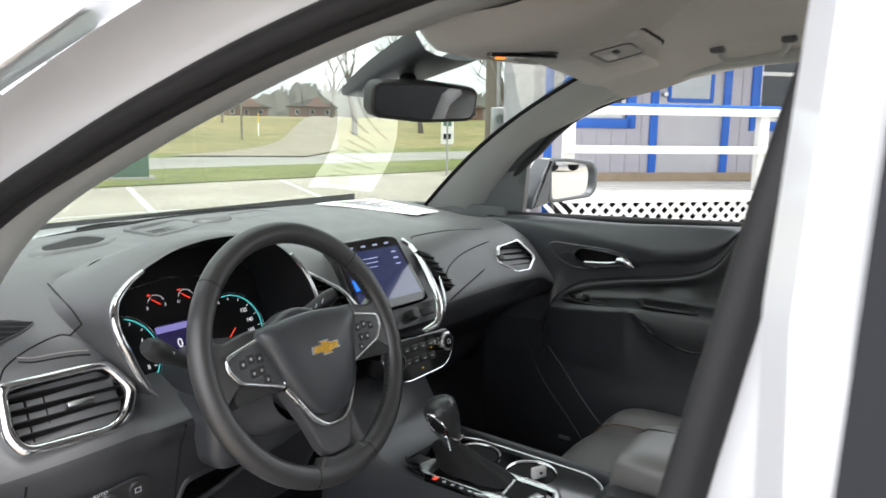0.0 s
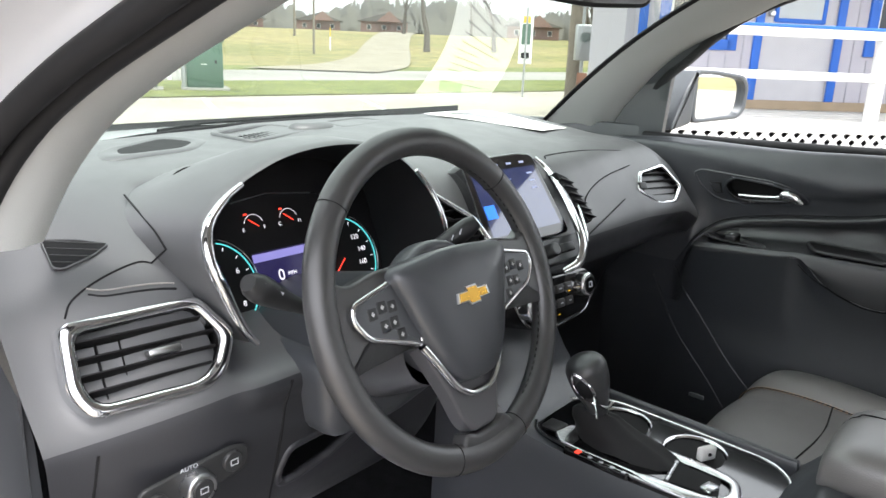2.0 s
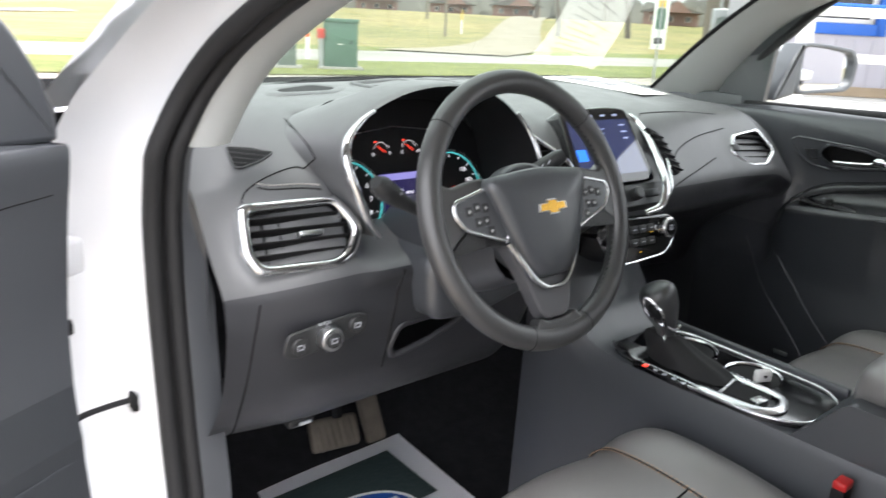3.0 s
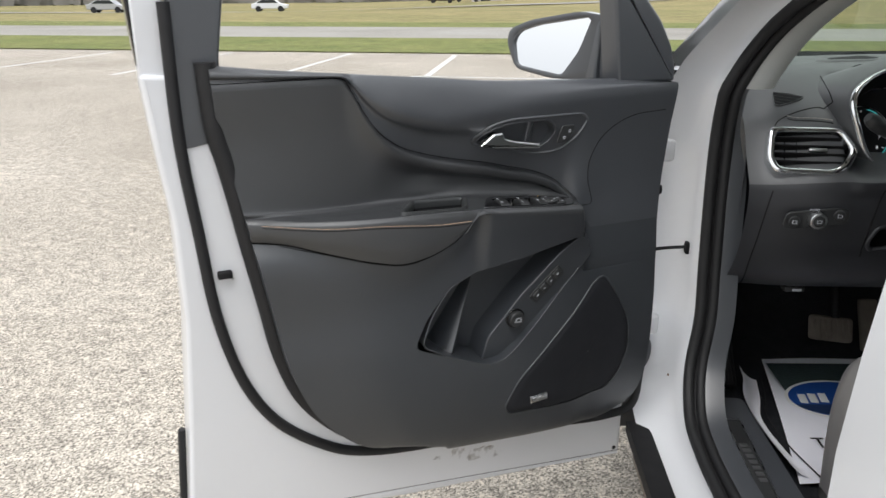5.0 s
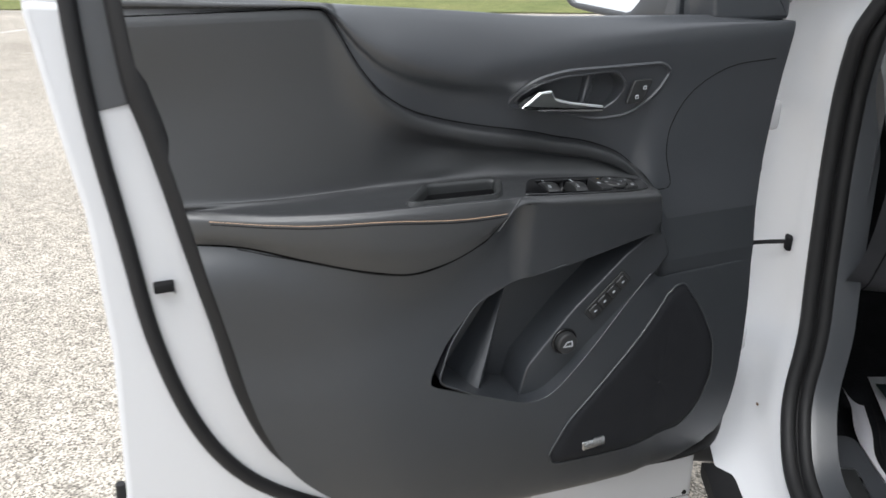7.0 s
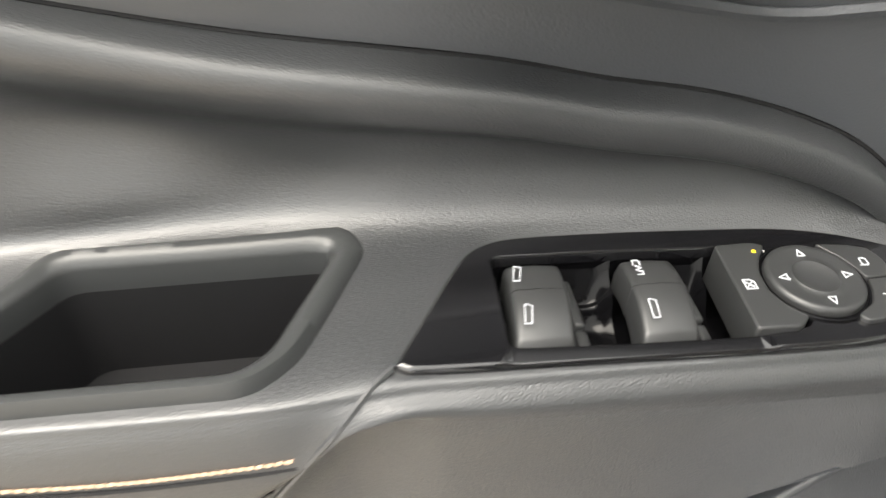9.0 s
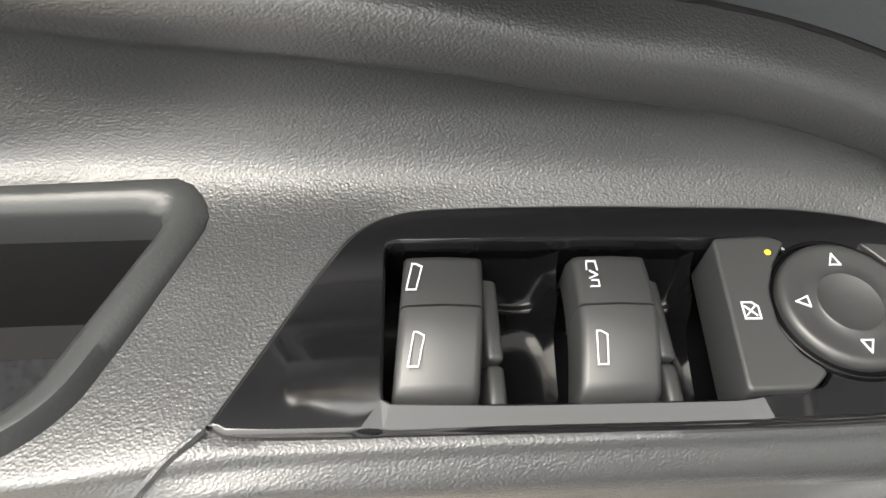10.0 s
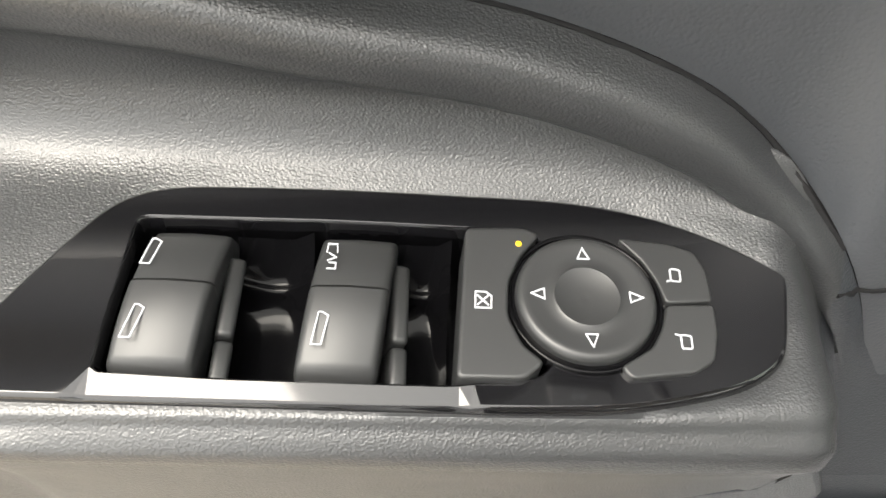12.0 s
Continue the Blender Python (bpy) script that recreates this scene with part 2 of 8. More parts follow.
# ---- mesh helpers ----
def part(name, bm, mat, parent=None, label="", angle=50, weld=True):
    if weld:
        bmesh.ops.remove_doubles(bm, verts=bm.verts, dist=1e-6)
    me = bpy.data.meshes.new(name)
    bm.to_mesh(me)
    bm.free()
    me.polygons.foreach_set("use_smooth", [True] * len(me.polygons))
    me.set_sharp_from_angle(angle=radians(angle))
    me.materials.append(mat)
    ob = new(name, me)
    if parent:
        ob.parent = parent
    if label:
        tagged(ob, label)
    return ob


def empty(name, parent=None):
    ob = new(name)
    ob.empty_display_size = 0.1
    if parent:
        ob.parent = parent
    return ob


def tab(x, rows):
    """Smooth table lookup."""
    xs = [r[0] for r in rows]
    vs = [r[1] for r in rows]
    if x <= xs[0]:
        return vs[0]
    if x >= xs[-1]:
        return vs[-1]
    i = max(k for k in range(len(xs)) if xs[k] <= x)
    i = min(i, len(xs) - 2)
    h = xs[i + 1] - xs[i]
    t = (x - xs[i]) / h

    def slope(k):
        if k == 0 or k == len(xs) - 1:
            j = min(k, len(xs) - 2)
            return (vs[j + 1] - vs[j]) / (xs[j + 1] - xs[j])
        a = (vs[k] - vs[k - 1]) / (xs[k] - xs[k - 1])
        b = (vs[k + 1] - vs[k]) / (xs[k + 1] - xs[k])
        return 0 if a * b <= 0 else 2 * a * b / (a + b)
    m0, m1 = slope(i) * h, slope(i + 1) * h
    return (2 * t**3 - 3 * t**2 + 1) * vs[i] + (t**3 - 2 * t**2 + t) * m0 + (-2 * t**3 + 3 * t**2) * vs[i + 1] + (t**3 - t**2) * m1


def smooth(a, b, x):
    t = min(1, max(0, (x - a) / (b - a)))
    return t * t * (3 - 2 * t)


def cat(pts, n=8, closed=False):
    """Catmull-Rom curve through the points."""
    P = [Vector(p) for p in pts]
    k = len(P)
    out = []
    for i in range(k if closed else k - 1):
        p0 = P[(i - 1) % k] if closed or i > 0 else P[0] * 2 - P[1]
        p1, p2 = P[i], P[(i + 1) % k]
        p3 = P[(i + 2) % k] if closed or i + 2 < k else P[-1] * 2 - P[-2]
        for j in range(n):
            t = j / n
            out.append(0.5 * (2 * p1 + (p2 - p0) * t + (2 * p0 - 5 * p1 + 4 * p2 - p3) * t * t + (3 * p1 - p0 - 3 * p2 + p3) * t**3))
    if not closed:
        out.append(P[-1].copy())
    return out


def rounded(pts, r, n=4):
    """A polygon with its corners rounded."""
    P = [Vector(p) for p in pts]
    out = []
    for i, p in enumerate(P):
        a, b = P[i - 1] - p, P[(i + 1) % len(P)] - p
        d = min(r, a.length * 0.45, b.length * 0.45)
        s, e = p + a.normalized() * d, p + b.normalized() * d
        for j in range(n + 1):
            t = j / n
            out.append((1 - t)**2 * s + 2 * t * (1 - t) * p + t * t * e)
    return out


def dense(poly, step=0.008):
    out = []
    for a, b in zip(poly, poly[1:] + poly[:1]):
        n = max(1, int(math.hypot(b[0] - a[0], b[1] - a[1]) / step))
        out += [(a[0] + (b[0] - a[0]) * i / n, a[1] + (b[1] - a[1]) * i / n) for i in range(n)]
    return out


def grid(rows, closed=False, keep=None, bm=None):
    bm = bm or bmesh.new()
    vs = [[bm.verts.new(p) for p in row] for row in rows]
    n = len(rows[0])
    for i in range(len(rows) - 1):
        for j in range(n if closed else n - 1):
            q = (vs[i][j], vs[i][(j + 1) % n], vs[i + 1][(j + 1) % n], vs[i + 1][j])
            if keep is None or keep(sum((v.co for v in q), Vector()) / 4):
                try:
                    bm.faces.new(q)
                except ValueError:
                    pass
    loose = [v for v in bm.verts if not v.link_faces]
    if loose:
        bmesh.ops.delete(bm, geom=loose, context='VERTS')
    return bm


def box(sx, sy, sz, m=Matrix(), bev=0.0, seg=2, bm=None):
    """A box centred on m."""
    b = bmesh.new()
    bmesh.ops.create_cube(b, size=1, matrix=Matrix.Diagonal((sx, sy, sz, 1)))
    if bev:
        bmesh.ops.bevel(b, geom=list(b.edges), offset=min(bev, 0.49 * min(sx, sy, sz)), segments=seg, profile=0.5, affect='EDGES')
    bmesh.ops.transform(b, matrix=m, verts=b.verts)
    return join(bm, b)


def join(bm, b):
    if bm is None:
        return b
    tmp = bpy.data.meshes.new("tmp")
    b.to_mesh(tmp)
    b.free()
    bm.from_mesh(tmp)
    bpy.data.meshes.remove(tmp)
    return bm


def prism(poly, depth, m=Matrix(), bev=0.0, seg=2, bm=None, base=0.0):
    """A polygon of the local xy plane, raised from base to depth along z, with its upper rim rounded."""
    b = bmesh.new()
    rows = [[(p[0], p[1], base) for p in poly]]
    if bev:
        c = sum((Vector(p[:2]) for p in poly), Vector((0, 0))) / len(poly)
        area = sum(poly[i - 1][0] * poly[i][1] - poly[i][0] * poly[i - 1][1] for i in range(len(poly)))
        sgn = 1 if area > 0 else -1
        nrm = []
        for i, p in enumerate(poly):
            a, q = Vector(poly[i - 1][:2]), Vector(poly[(i + 1) % len(poly)][:2])
            t = (q - a)
            t = t.normalized() if t.length > 1e-9 else Vector((1, 0))
            nrm.append(Vector((-t.y, t.x)) * sgn)
        for k in range(seg + 1):
            a = math.pi / 2 * k / seg
            rows.append([(p[0] + nrm[i].x * bev * (1 - math.cos(a)), p[1] + nrm[i].y * bev * (1 - math.cos(a)),
                          depth - bev + bev * math.sin(a)) for i, p in enumerate(poly)])
        rows.append([(p[0] + nrm[i].x * (bev + 0.0002), p[1] + nrm[i].y * (bev + 0.0002), depth) for i, p in enumerate(poly)])
    else:
        rows.append([(p[0], p[1], depth) for p in poly])
    grid(rows, True, bm=b)
    b.verts.ensure_lookup_table()
    n = len(poly)
    b.faces.new(b.verts[-n:])
    b.faces.new(list(reversed(b.verts[:n])))
    bmesh.ops.recalc_face_normals(b, faces=b.faces)
    bmesh.ops.transform(b, matrix=m, verts=b.verts)
    return join(bm, b)


def tube(pts, r, closed=False, n=8, bm=None, flat=None, up=(0, 0, 1)):
    """A tube along points; r may be a number or a list; flat squeezes it along up."""
    P = [Vector(p) for p in pts]
    k = len(P)
    rows = []
    prev = None
    for i, p in enumerate(P):
        a = P[i - 1] if closed or i > 0 else P[0]
        b = P[(i + 1) % k] if closed or i < k - 1 else P[-1]
        t = (b - a)
        t = t.normalized() if t.length > 1e-9 else Vector((0, 0, 1))
        s = t.cross(Vector(up))
        if s.length < 1e-4:
            s = prev if prev else t.orthogonal()
        s.normalize()
        if prev and s.dot(prev) < 0 and not closed:
            s = -s
        prev = s
        w = s.cross(t)
        rr = r[i] if isinstance(r, (list, tuple)) else r
        rows.append([p + s * rr * math.cos(2 * math.pi * j / n) + w * rr * (flat or 1) * math.sin(2 * math.pi * j / n) for j in range(n)])
    if closed:
        rows.append(rows[0])
    b = bmesh.new()
    grid(rows, True, bm=b)
    if not closed:
        b.verts.ensure_lookup_table()
        b.faces.new(list(b.verts)[:n])
        b.faces.new(list(b.verts)[-n:])
    bmesh.ops.remove_doubles(b, verts=b.verts, dist=1e-7)
    bmesh.ops.recalc_face_normals(b, faces=b.faces)
    return join(bm, b)


def disc(r, h, m=Matrix(), bev=0.001, n=32, bm=None, squash=1.0):
    return prism([(r * math.cos(2 * math.pi * i / n), r * squash * math.sin(2 * math.pi * i / n)) for i in range(n)], h, m, bev, 3, bm)


def ring(outer, inner, depth, m=Matrix(), bm=None, base=0.0, round_by=0.002):
    """A flat frame between two outlines of equal point count, with rounded top."""
    k = len(outer)
    mid = [((outer[i][0] + inner[i][0]) / 2, (outer[i][1] + inner[i][1]) / 2) for i in range(k)]

    def mix(a, b, t):
        return [(p[0] * (1 - t) + q[0] * t, p[1] * (1 - t) + q[1] * t) for p, q in zip(a, b)]
    lay = [(outer, base), (outer, depth - round_by), (mix(outer, mid, 0.3), depth - round_by * 0.3), (mid, depth),
           (mix(inner, mid, 0.3), depth - round_by * 0.3), (inner, depth - round_by), (inner, base)]
    b = grid([[(p[0], p[1], z) for p in L] for L, z in lay], True)
    bmesh.ops.recalc_face_normals(b, faces=b.faces)
    bmesh.ops.transform(b, matrix=m, verts=b.verts)
    return join(bm, b)


def axes(o, x, y, z):
    return Matrix(((x[0], y[0], z[0], o[0]), (x[1], y[1], z[1], o[1]), (x[2], y[2], z[2], o[2]), (0, 0, 0, 1)))


def facing(o, normal, up=(0, 0, 1)):
    """Local z along the normal, local y near up."""
    z = Vector(normal).normalized()
    x = Vector(up).cross(z).normalized()
    return axes(o, x, z.cross(x), z)


def inside(p, poly):
    x, y = p
    r = False
    for i in range(len(poly)):
        a, b = poly[i - 1], poly[i]
        if (a[1] > y) != (b[1] > y) and x < (b[0] - a[0]) * (y - a[1]) / (b[1] - a[1]) + a[0]:
            r = not r
    return r


def shrink(poly, d):
    """The outline moved inwards by d."""
    area = sum(poly[i - 1][0] * poly[i][1] - poly[i][0] * poly[i - 1][1] for i in range(len(poly)))
    s = 1 if area > 0 else -1
    out = []
    for i, p in enumerate(poly):
        a, q = Vector(poly[i - 1][:2]), Vector(poly[(i + 1) % len(poly)][:2])
        t = (q - a).normalized()
        out.append(Vector((p[0] - t.y * s * d, p[1] + t.x * s * d)))
    return out


def stroke(poly, width, m, h=0.0004, bm=None, closed=True):
    """A thin printed line."""
    k = len(poly)
    P = [Vector(p) for p in poly]
    for i in range(k if closed else k - 1):
        a, b = P[i], P[(i + 1) % k]
        d = b - a
        ang = math.atan2(d.y, d.x)
        bm = box(d.length + width, width, h, m @ Matrix.Translation(((a.x + b.x) / 2, (a.y + b.y) / 2, h / 2)) @ Matrix.Rotation(ang, 4, 'Z'), bm=bm)
    return bm


def text_mesh(body, size, mat, m, parent=None, name="lettering", align='CENTER'):
    cu = bpy.data.curves.new("lettering", 'FONT')
    cu.body, cu.size, cu.align_x, cu.align_y, cu.extrude = body, size, align, 'CENTER', 0.0002
    ob = bpy.data.objects.new("lettering", cu)
    scene.collection.objects.link(ob)
    dg = bpy.context.evaluated_depsgraph_get()
    me = bpy.data.meshes.new_from_object(ob.evaluated_get(dg))
    bpy.data.objects.remove(ob)
    bpy.data.curves.remove(cu)
    me.materials.clear()
    me.materials.append(mat)
    me.transform(m)
    o = new(name, me)
    if parent:
        o.parent = parent
    return o


# ======================= the car =======================
car = tagged(empty("car"), "white compact crossover with open driver door and black leather interior", "car")

UD = Vector((-0.8884, -0.4592, 0))
ND = Vector((0.4592, -0.8884, 0))
HD = Vector((-0.86, 0.36, 0))
ZV = Vector((0, 0, 1))


def dp(u, w, z):
    return HD + UD * u + ND * w + ZV * z


def DP(w):
    """Door face frame: local x = -u, y = z, z = towards the cabin."""
    return axes(HD + ND * w, -UD, ZV, ND)


def fl(pts):
    return [(-p[0], p[1]) for p in pts]


# ---- driver door trim: a lofted skin of three parts ----
def trim_zb(u):
    return tab(u, [(0.09, 1.080), (0.22, 1.092), (0.47, 1.101), (0.61, 1.113), (0.77, 1.128), (0.89, 1.139), (0.985, 1.151)])


def trim_profile(u):
    zb = trim_zb(u)
    zs = tab(u, [(0.27, 0.80), (0.30, 0.862), (0.322, 0.886), (0.346, 0.905), (0.38, 0.920), (0.41, 0.929), (0.446, 0.937), (0.483, 0.947), (0.58, 0.967),
                 (0.66, 0.991), (0.704, 1.018), (0.735, 1.058), (0.755, 1.096), (0.772, 1.122)])
    zs = min(zs, zb - 0.008)
    za = tab(u, [(0.28, 0.864), (0.489, 0.8825), (0.55, 0.888), (0.68, 0.892), (0.85, 0.895), (0.985, 0.905)])
    we = tab(u, [(0.28, 0.134), (0.33, 0.145), (0.52, 0.149), (0.58, 0.154), (0.75, 0.147), (0.88, 0.125), (0.985, 0.098)])
    zst = tab(u, [(0.28, 0.856), (0.50, 0.8745), (0.535, 0.8795), (0.55, 0.878), (0.565, 0.869), (0.64, 0.870), (0.75, 0.879), (0.85, 0.882), (0.96, 0.893)])
    zm = tab(u, [(0.28, 0.846), (0.50, 0.869), (0.533, 0.8745), (0.546, 0.874), (0.556, 0.867), (0.562, 0.861), (0.578, 0.845), (0.60, 0.828), (0.658, 0.807), (0.709, 0.800), (0.77, 0.810), (0.85, 0.831), (0.937, 0.855), (0.985, 0.86)])
    back = tab(u, [(0.28, 0.078), (0.35, 0.062), (0.42, 0.058), (0.52, 0.058), (0.60, 0.054), (0.70, 0.058), (0.85, 0.066), (0.985, 0.076)])
    seam_w = tab(u, [(0.28, 0.088), (0.33, 0.066), (0.42, 0.058), (0.60, 0.060), (0.74, 0.080), (0.985, 0.084)])
    k = smooth(0.275, 0.325, u)
    ridge = 0.012 * smooth(0.78, 0.54, u) if u > 0.5 else 0.012
    lo_ = tab(u, [(0.09, -0.030), (0.20, -0.048), (0.35, -0.035), (0.50, -0.020), (0.70, -0.006), (0.985, 0.0)])
    low = tab(u, [(0.09, 0.104), (0.24, 0.108), (0.33, 0.124), (0.5, 0.133), (0.75, 0.133), (0.985, 0.112)])

    def mixp(front, rest):
        return (front[0] * (1 - k) + rest[0] * k, front[1] * (1 - k) + rest[1] * k)
    zc = min(tab(u, [(0.09, 1.074), (0.241, 1.069), (0.373, 1.063), (0.497, 1.054), (0.614, 1.046), (0.703, 1.040), (0.985, 1.04)]), zb - 0.008)
    zc = max(zc, zb - 0.45 * (zb - zs))
    A = [(0.045, zb - 0.004), (0.062, zb), (0.080, zb - 0.005), (0.088 + 0.008 * smooth(0.76, 0.68, u), zc + 0.0015), (0.0885, zc - 0.3 * (zc - zs)),
         (0.5 * (seam_w + 0.082), zb - 0.72 * (zb - zs)), (seam_w + 0.001, zs + 0.0015)]
    B = [(seam_w, zs), (seam_w + 0.002 + ridge, zs - 0.008), (seam_w + 0.001 + ridge, zs - 0.022), (seam_w + 0.004 - 0.012 * smooth(0.54, 0.66, u), za + 0.55 * (zs - za)), (back + 0.004 + 0.005 * smooth(0.54, 0.66, u), za + 0.020),
         (back + 0.015, za + 0.0045), (0.5 * (back + we), za), (we - 0.010, za - 0.0015), (we - 0.003, za - 0.0055), (we + 0.001, zst),
         (we + 0.002, 0.5 * (zst + zm)), (we - 0.004 + 0.006 * smooth(0.55, 0.52, u), zm + 0.004 * smooth(0.52, 0.55, u))]
    C = [(we - 0.008 + 0.010 * smooth(0.55, 0.52, u), zm), (low + 0.010 * smooth(0.55, 0.52, u), zm - 0.045), (low, 0.71), (low + 0.010, 0.62), (low + 0.014, 0.50), (low + 0.004, 0.415 + lo_), (low - 0.03, 0.392 + lo_), (0.05, 0.388 + lo_)]
    fz = np.linspace(zs, 0.735, len(B))
    A[-1] = mixp((0.092, zs), A[-1])
    B = [mixp((0.092 + 0.011 * (i / (len(B) - 1)), fz[i]), p) for i, p in enumerate(B)]
    C0 = [(0.103, 0.735), (0.105, 0.70)]
    C = [mixp(C0[0], C[0]), mixp(C0[1], C[1])] + C[2:]
    return A, B, C


REAR = [(0.385, 0.60), (0.41, 0.68), (0.43, 0.758), (0.474, 0.816), (0.543, 0.87), (0.634, 0.903), (0.74, 0.922), (0.84, 0.94), (0.924, 0.954),
        (0.995, 0.967), (1.053, 0.979), (1.155, 0.984)]
FRONT = [(0.385, 0.150), (0.398, 0.132), (0.45, 0.116), (0.5, 0.110), (0.63, 0.104), (0.76, 0.099), (0.86, 0.090), (0.95, 0.083), (1.05, 0.076), (1.09, 0.074)]


def trim_u(u, z):
    if u > 0.6:
        return 0.6 + (u - 0.6) * (tab(z, REAR) - 0.6) / 0.385
    if u < 0.3:
        return 0.3 + (u - 0.3) * (0.3 - tab(z, FRONT)) / 0.205
    return u


US = list(np.linspace(0.095, 0.28, 14)) + list(np.linspace(0.288, 0.54, 64)) + list(np.linspace(0.546, 0.985, 80))
PROF = [trim_profile(u) for u in US]
DENSE = []
for u, (A, B, C) in zip(US, PROF):
    pts = [v.to_2d() for v in cat([(w, z, 0) for w, z in A + B + C], 10)]
    DENSE.append((u, pts))


def skin(u, z, region=None):
    """The trim's outermost w at a place (u, z)."""
    i = min(range(len(US)), key=lambda k: abs(US[k] - u))
    pts = DENSE[i][1]
    best = 0.05
    for a, b in zip(pts, pts[1:]):
        if (a.y - z) * (b.y - z) <= 0 and abs(a.y - b.y) > 1e-9:
            t = (z - a.y) / (b.y - a.y)
            best = max(best, a.x + (b.x - a.x) * t)
    return best


# outlines in (u, z) on the door
HANDLE_CUP = rounded([(0.520, 0.992), (0.497, 1.016), (0.455, 1.025), (0.372, 1.028), (0.352, 1.006), (0.362, 0.984), (0.385, 0.969), (0.43, 0.974)], 0.012)
BEZEL = rounded([(0.533, 0.989), (0.503, 1.022), (0.457, 1.033), (0.30, 1.034), (0.285, 1.022), (0.303, 0.992), (0.338, 0.962), (0.39, 0.958)], 0.02, 6)
MAP_POCKET = dense(rounded([(0.676, 0.632), (0.648, 0.684), (0.598, 0.738), (0.54, 0.764), (0.44, 0.778), (0.318, 0.800), (0.294, 0.790), (0.281, 0.757),
                      (0.305, 0.73), (0.46, 0.591), (0.49, 0.570), (0.525, 0.568), (0.596, 0.597)], 0.014))
# outlines in (u, w) on the armrest top
PANEL = [(v.x, v.y) for v in cat([(p[0], p[1], 0) for p in ((0.5345, 0.1386), (0.5265, 0.1245), (0.517, 0.1075), (0.5105, 0.0965), (0.5035, 0.0868), (0.494, 0.0810), (0.480, 0.0785), (0.4445, 0.0772), (0.4134, 0.0771),
         (0.3817, 0.0776), (0.3582, 0.0815), (0.3387, 0.0890), (0.3255, 0.0970), (0.3228, 0.1005), (0.3250, 0.1108), (0.3285, 0.1223), (0.3340, 0.1285), (0.3453, 0.1338), (0.3669, 0.1386), (0.3873, 0.1404), (0.4266, 0.1410), (0.4647, 0.1411), (0.515, 0.1413), (0.5300, 0.1410))], 5)]
POCKET_OUT = rounded([(0.652, 0.0705), (0.545, 0.0705), (0.539, 0.081), (0.563, 0.134), (0.577, 0.1455), (0.690, 0.143), (0.698, 0.134)], 0.008)
POCKET_IN = rounded([(0.646, 0.0775), (0.553, 0.0785), (0.552, 0.084), (0.572, 0.130), (0.581, 0.1375), (0.680, 0.136), (0.684, 0.131)], 0.006)

cut_panel, cut_pocket = shrink(PANEL, 0.0008), shrink(POCKET_OUT, 0.0015)


def local(p):
    d = p - HD
    return d.dot(UD), d.dot(ND), p.z


def keep_upper(p):
    u, w, z = local(p)
    return not inside((u, z), HANDLE_CUP)


def keep_rest(p):
    u, w, z = local(p)
    flat = 0.884 + 0.095 * (u - 0.489) - 0.07 * (w - 0.098) if u < 0.54 else 0.8905
    if abs(z - flat) < 0.006:
        return not (inside((u, w), cut_panel) or inside((u, w), cut_pocket))
    return True


def keep_low(p):
    u, w, z = local(p)
    return not inside((u, z), MAP_POCKET)


def trim_rows(which, n):
    rows = []
    for u, P in zip(US, PROF):
        A, B, C = P
        seq = {0: A, 1: B, 2: C}[which]
        ext = {0: (None, B[1]), 1: (A[-2], C[1]), 2: (B[-2], None)}[which]
        row = []
        for v in cat([(w, z, 0) for w, z in seq], n):
            row.append(dp(trim_u(u, v.y), v.x, v.y))
        rows.append(row)
    first = [dp(local(p)[0], 0.03, p.z) for p in rows[0]]
    last = [dp(local(p)[0], 0.03, p.z) for p in rows[-1]]
    return [first] + rows + [last]


door = part("driver_door", prism(rounded(fl([(0.112, 0.195), (0.112, 0.330), (0.085, 0.40), (0.072, 1.05), (0.20, 1.072), (0.60, 1.095), (1.083, 1.14), (1.071, 1.0), (1.060, 0.90), (1.06, 0.72),
                                             (1.078, 0.50), (1.092, 0.36), (1.10, 0.300), (1.05, 0.288), (0.647, 0.243)]), 0.012), 0.052, DP(0), 0.008, 3, base=-0.035),
            PAINT, car, "open white front door with black trim panel")
def snapped(bm, poly):
    """Draw the border of an opening onto its true outline."""
    P = [Vector(p[:2]) for p in poly]
    for v in bm.verts:
        if not v.is_boundary:
            continue
        u, w, z = local(v.co)
        q = Vector((u, z))
        best, far = None, 0.014
        for a, b in zip(P, P[1:] + P[:1]):
            e = b - a
            t = max(0, min(1, (q - a).dot(e) / max(1e-12, e.dot(e))))
            c = a + e * t
            if (c - q).length < far:
                best, far = c, (c - q).length
        if best:
            v.co = dp(best.x, w, best.y)
    return bm


# Added unseen plate: makes gaps in the trim skin read as dark.
part("gap_shade_plate", prism(rounded(fl([(0.13, 0.42), (0.13, 1.04), (0.60, 1.07), (0.93, 1.09), (0.93, 0.85), (0.86, 0.60), (0.70, 0.42)]), 0.03), 0.0555, DP(0), 0.0, base=0.050), DARK, door)
part("window_channel", tube([dp(u, 0.012, trim_zb(u) - 0.020) for u in np.linspace(0.21, 1.0, 24)], 0.04, n=10, flat=0.28), RUBBER, door)
part("belt_seal", tube([dp(trim_u(u, 1.10), 0.046, trim_zb(u) - 0.010) for u in np.linspace(0.10, 0.98, 30)], 0.0085, n=8), RUBBER, door)
part("upper_panel", snapped(grid(trim_rows(0, 5), keep=lambda p: local(p)[0] < 0.765 and keep_upper(p)), HANDLE_CUP), SOFT_BLACK, door, "black grained hard plastic")
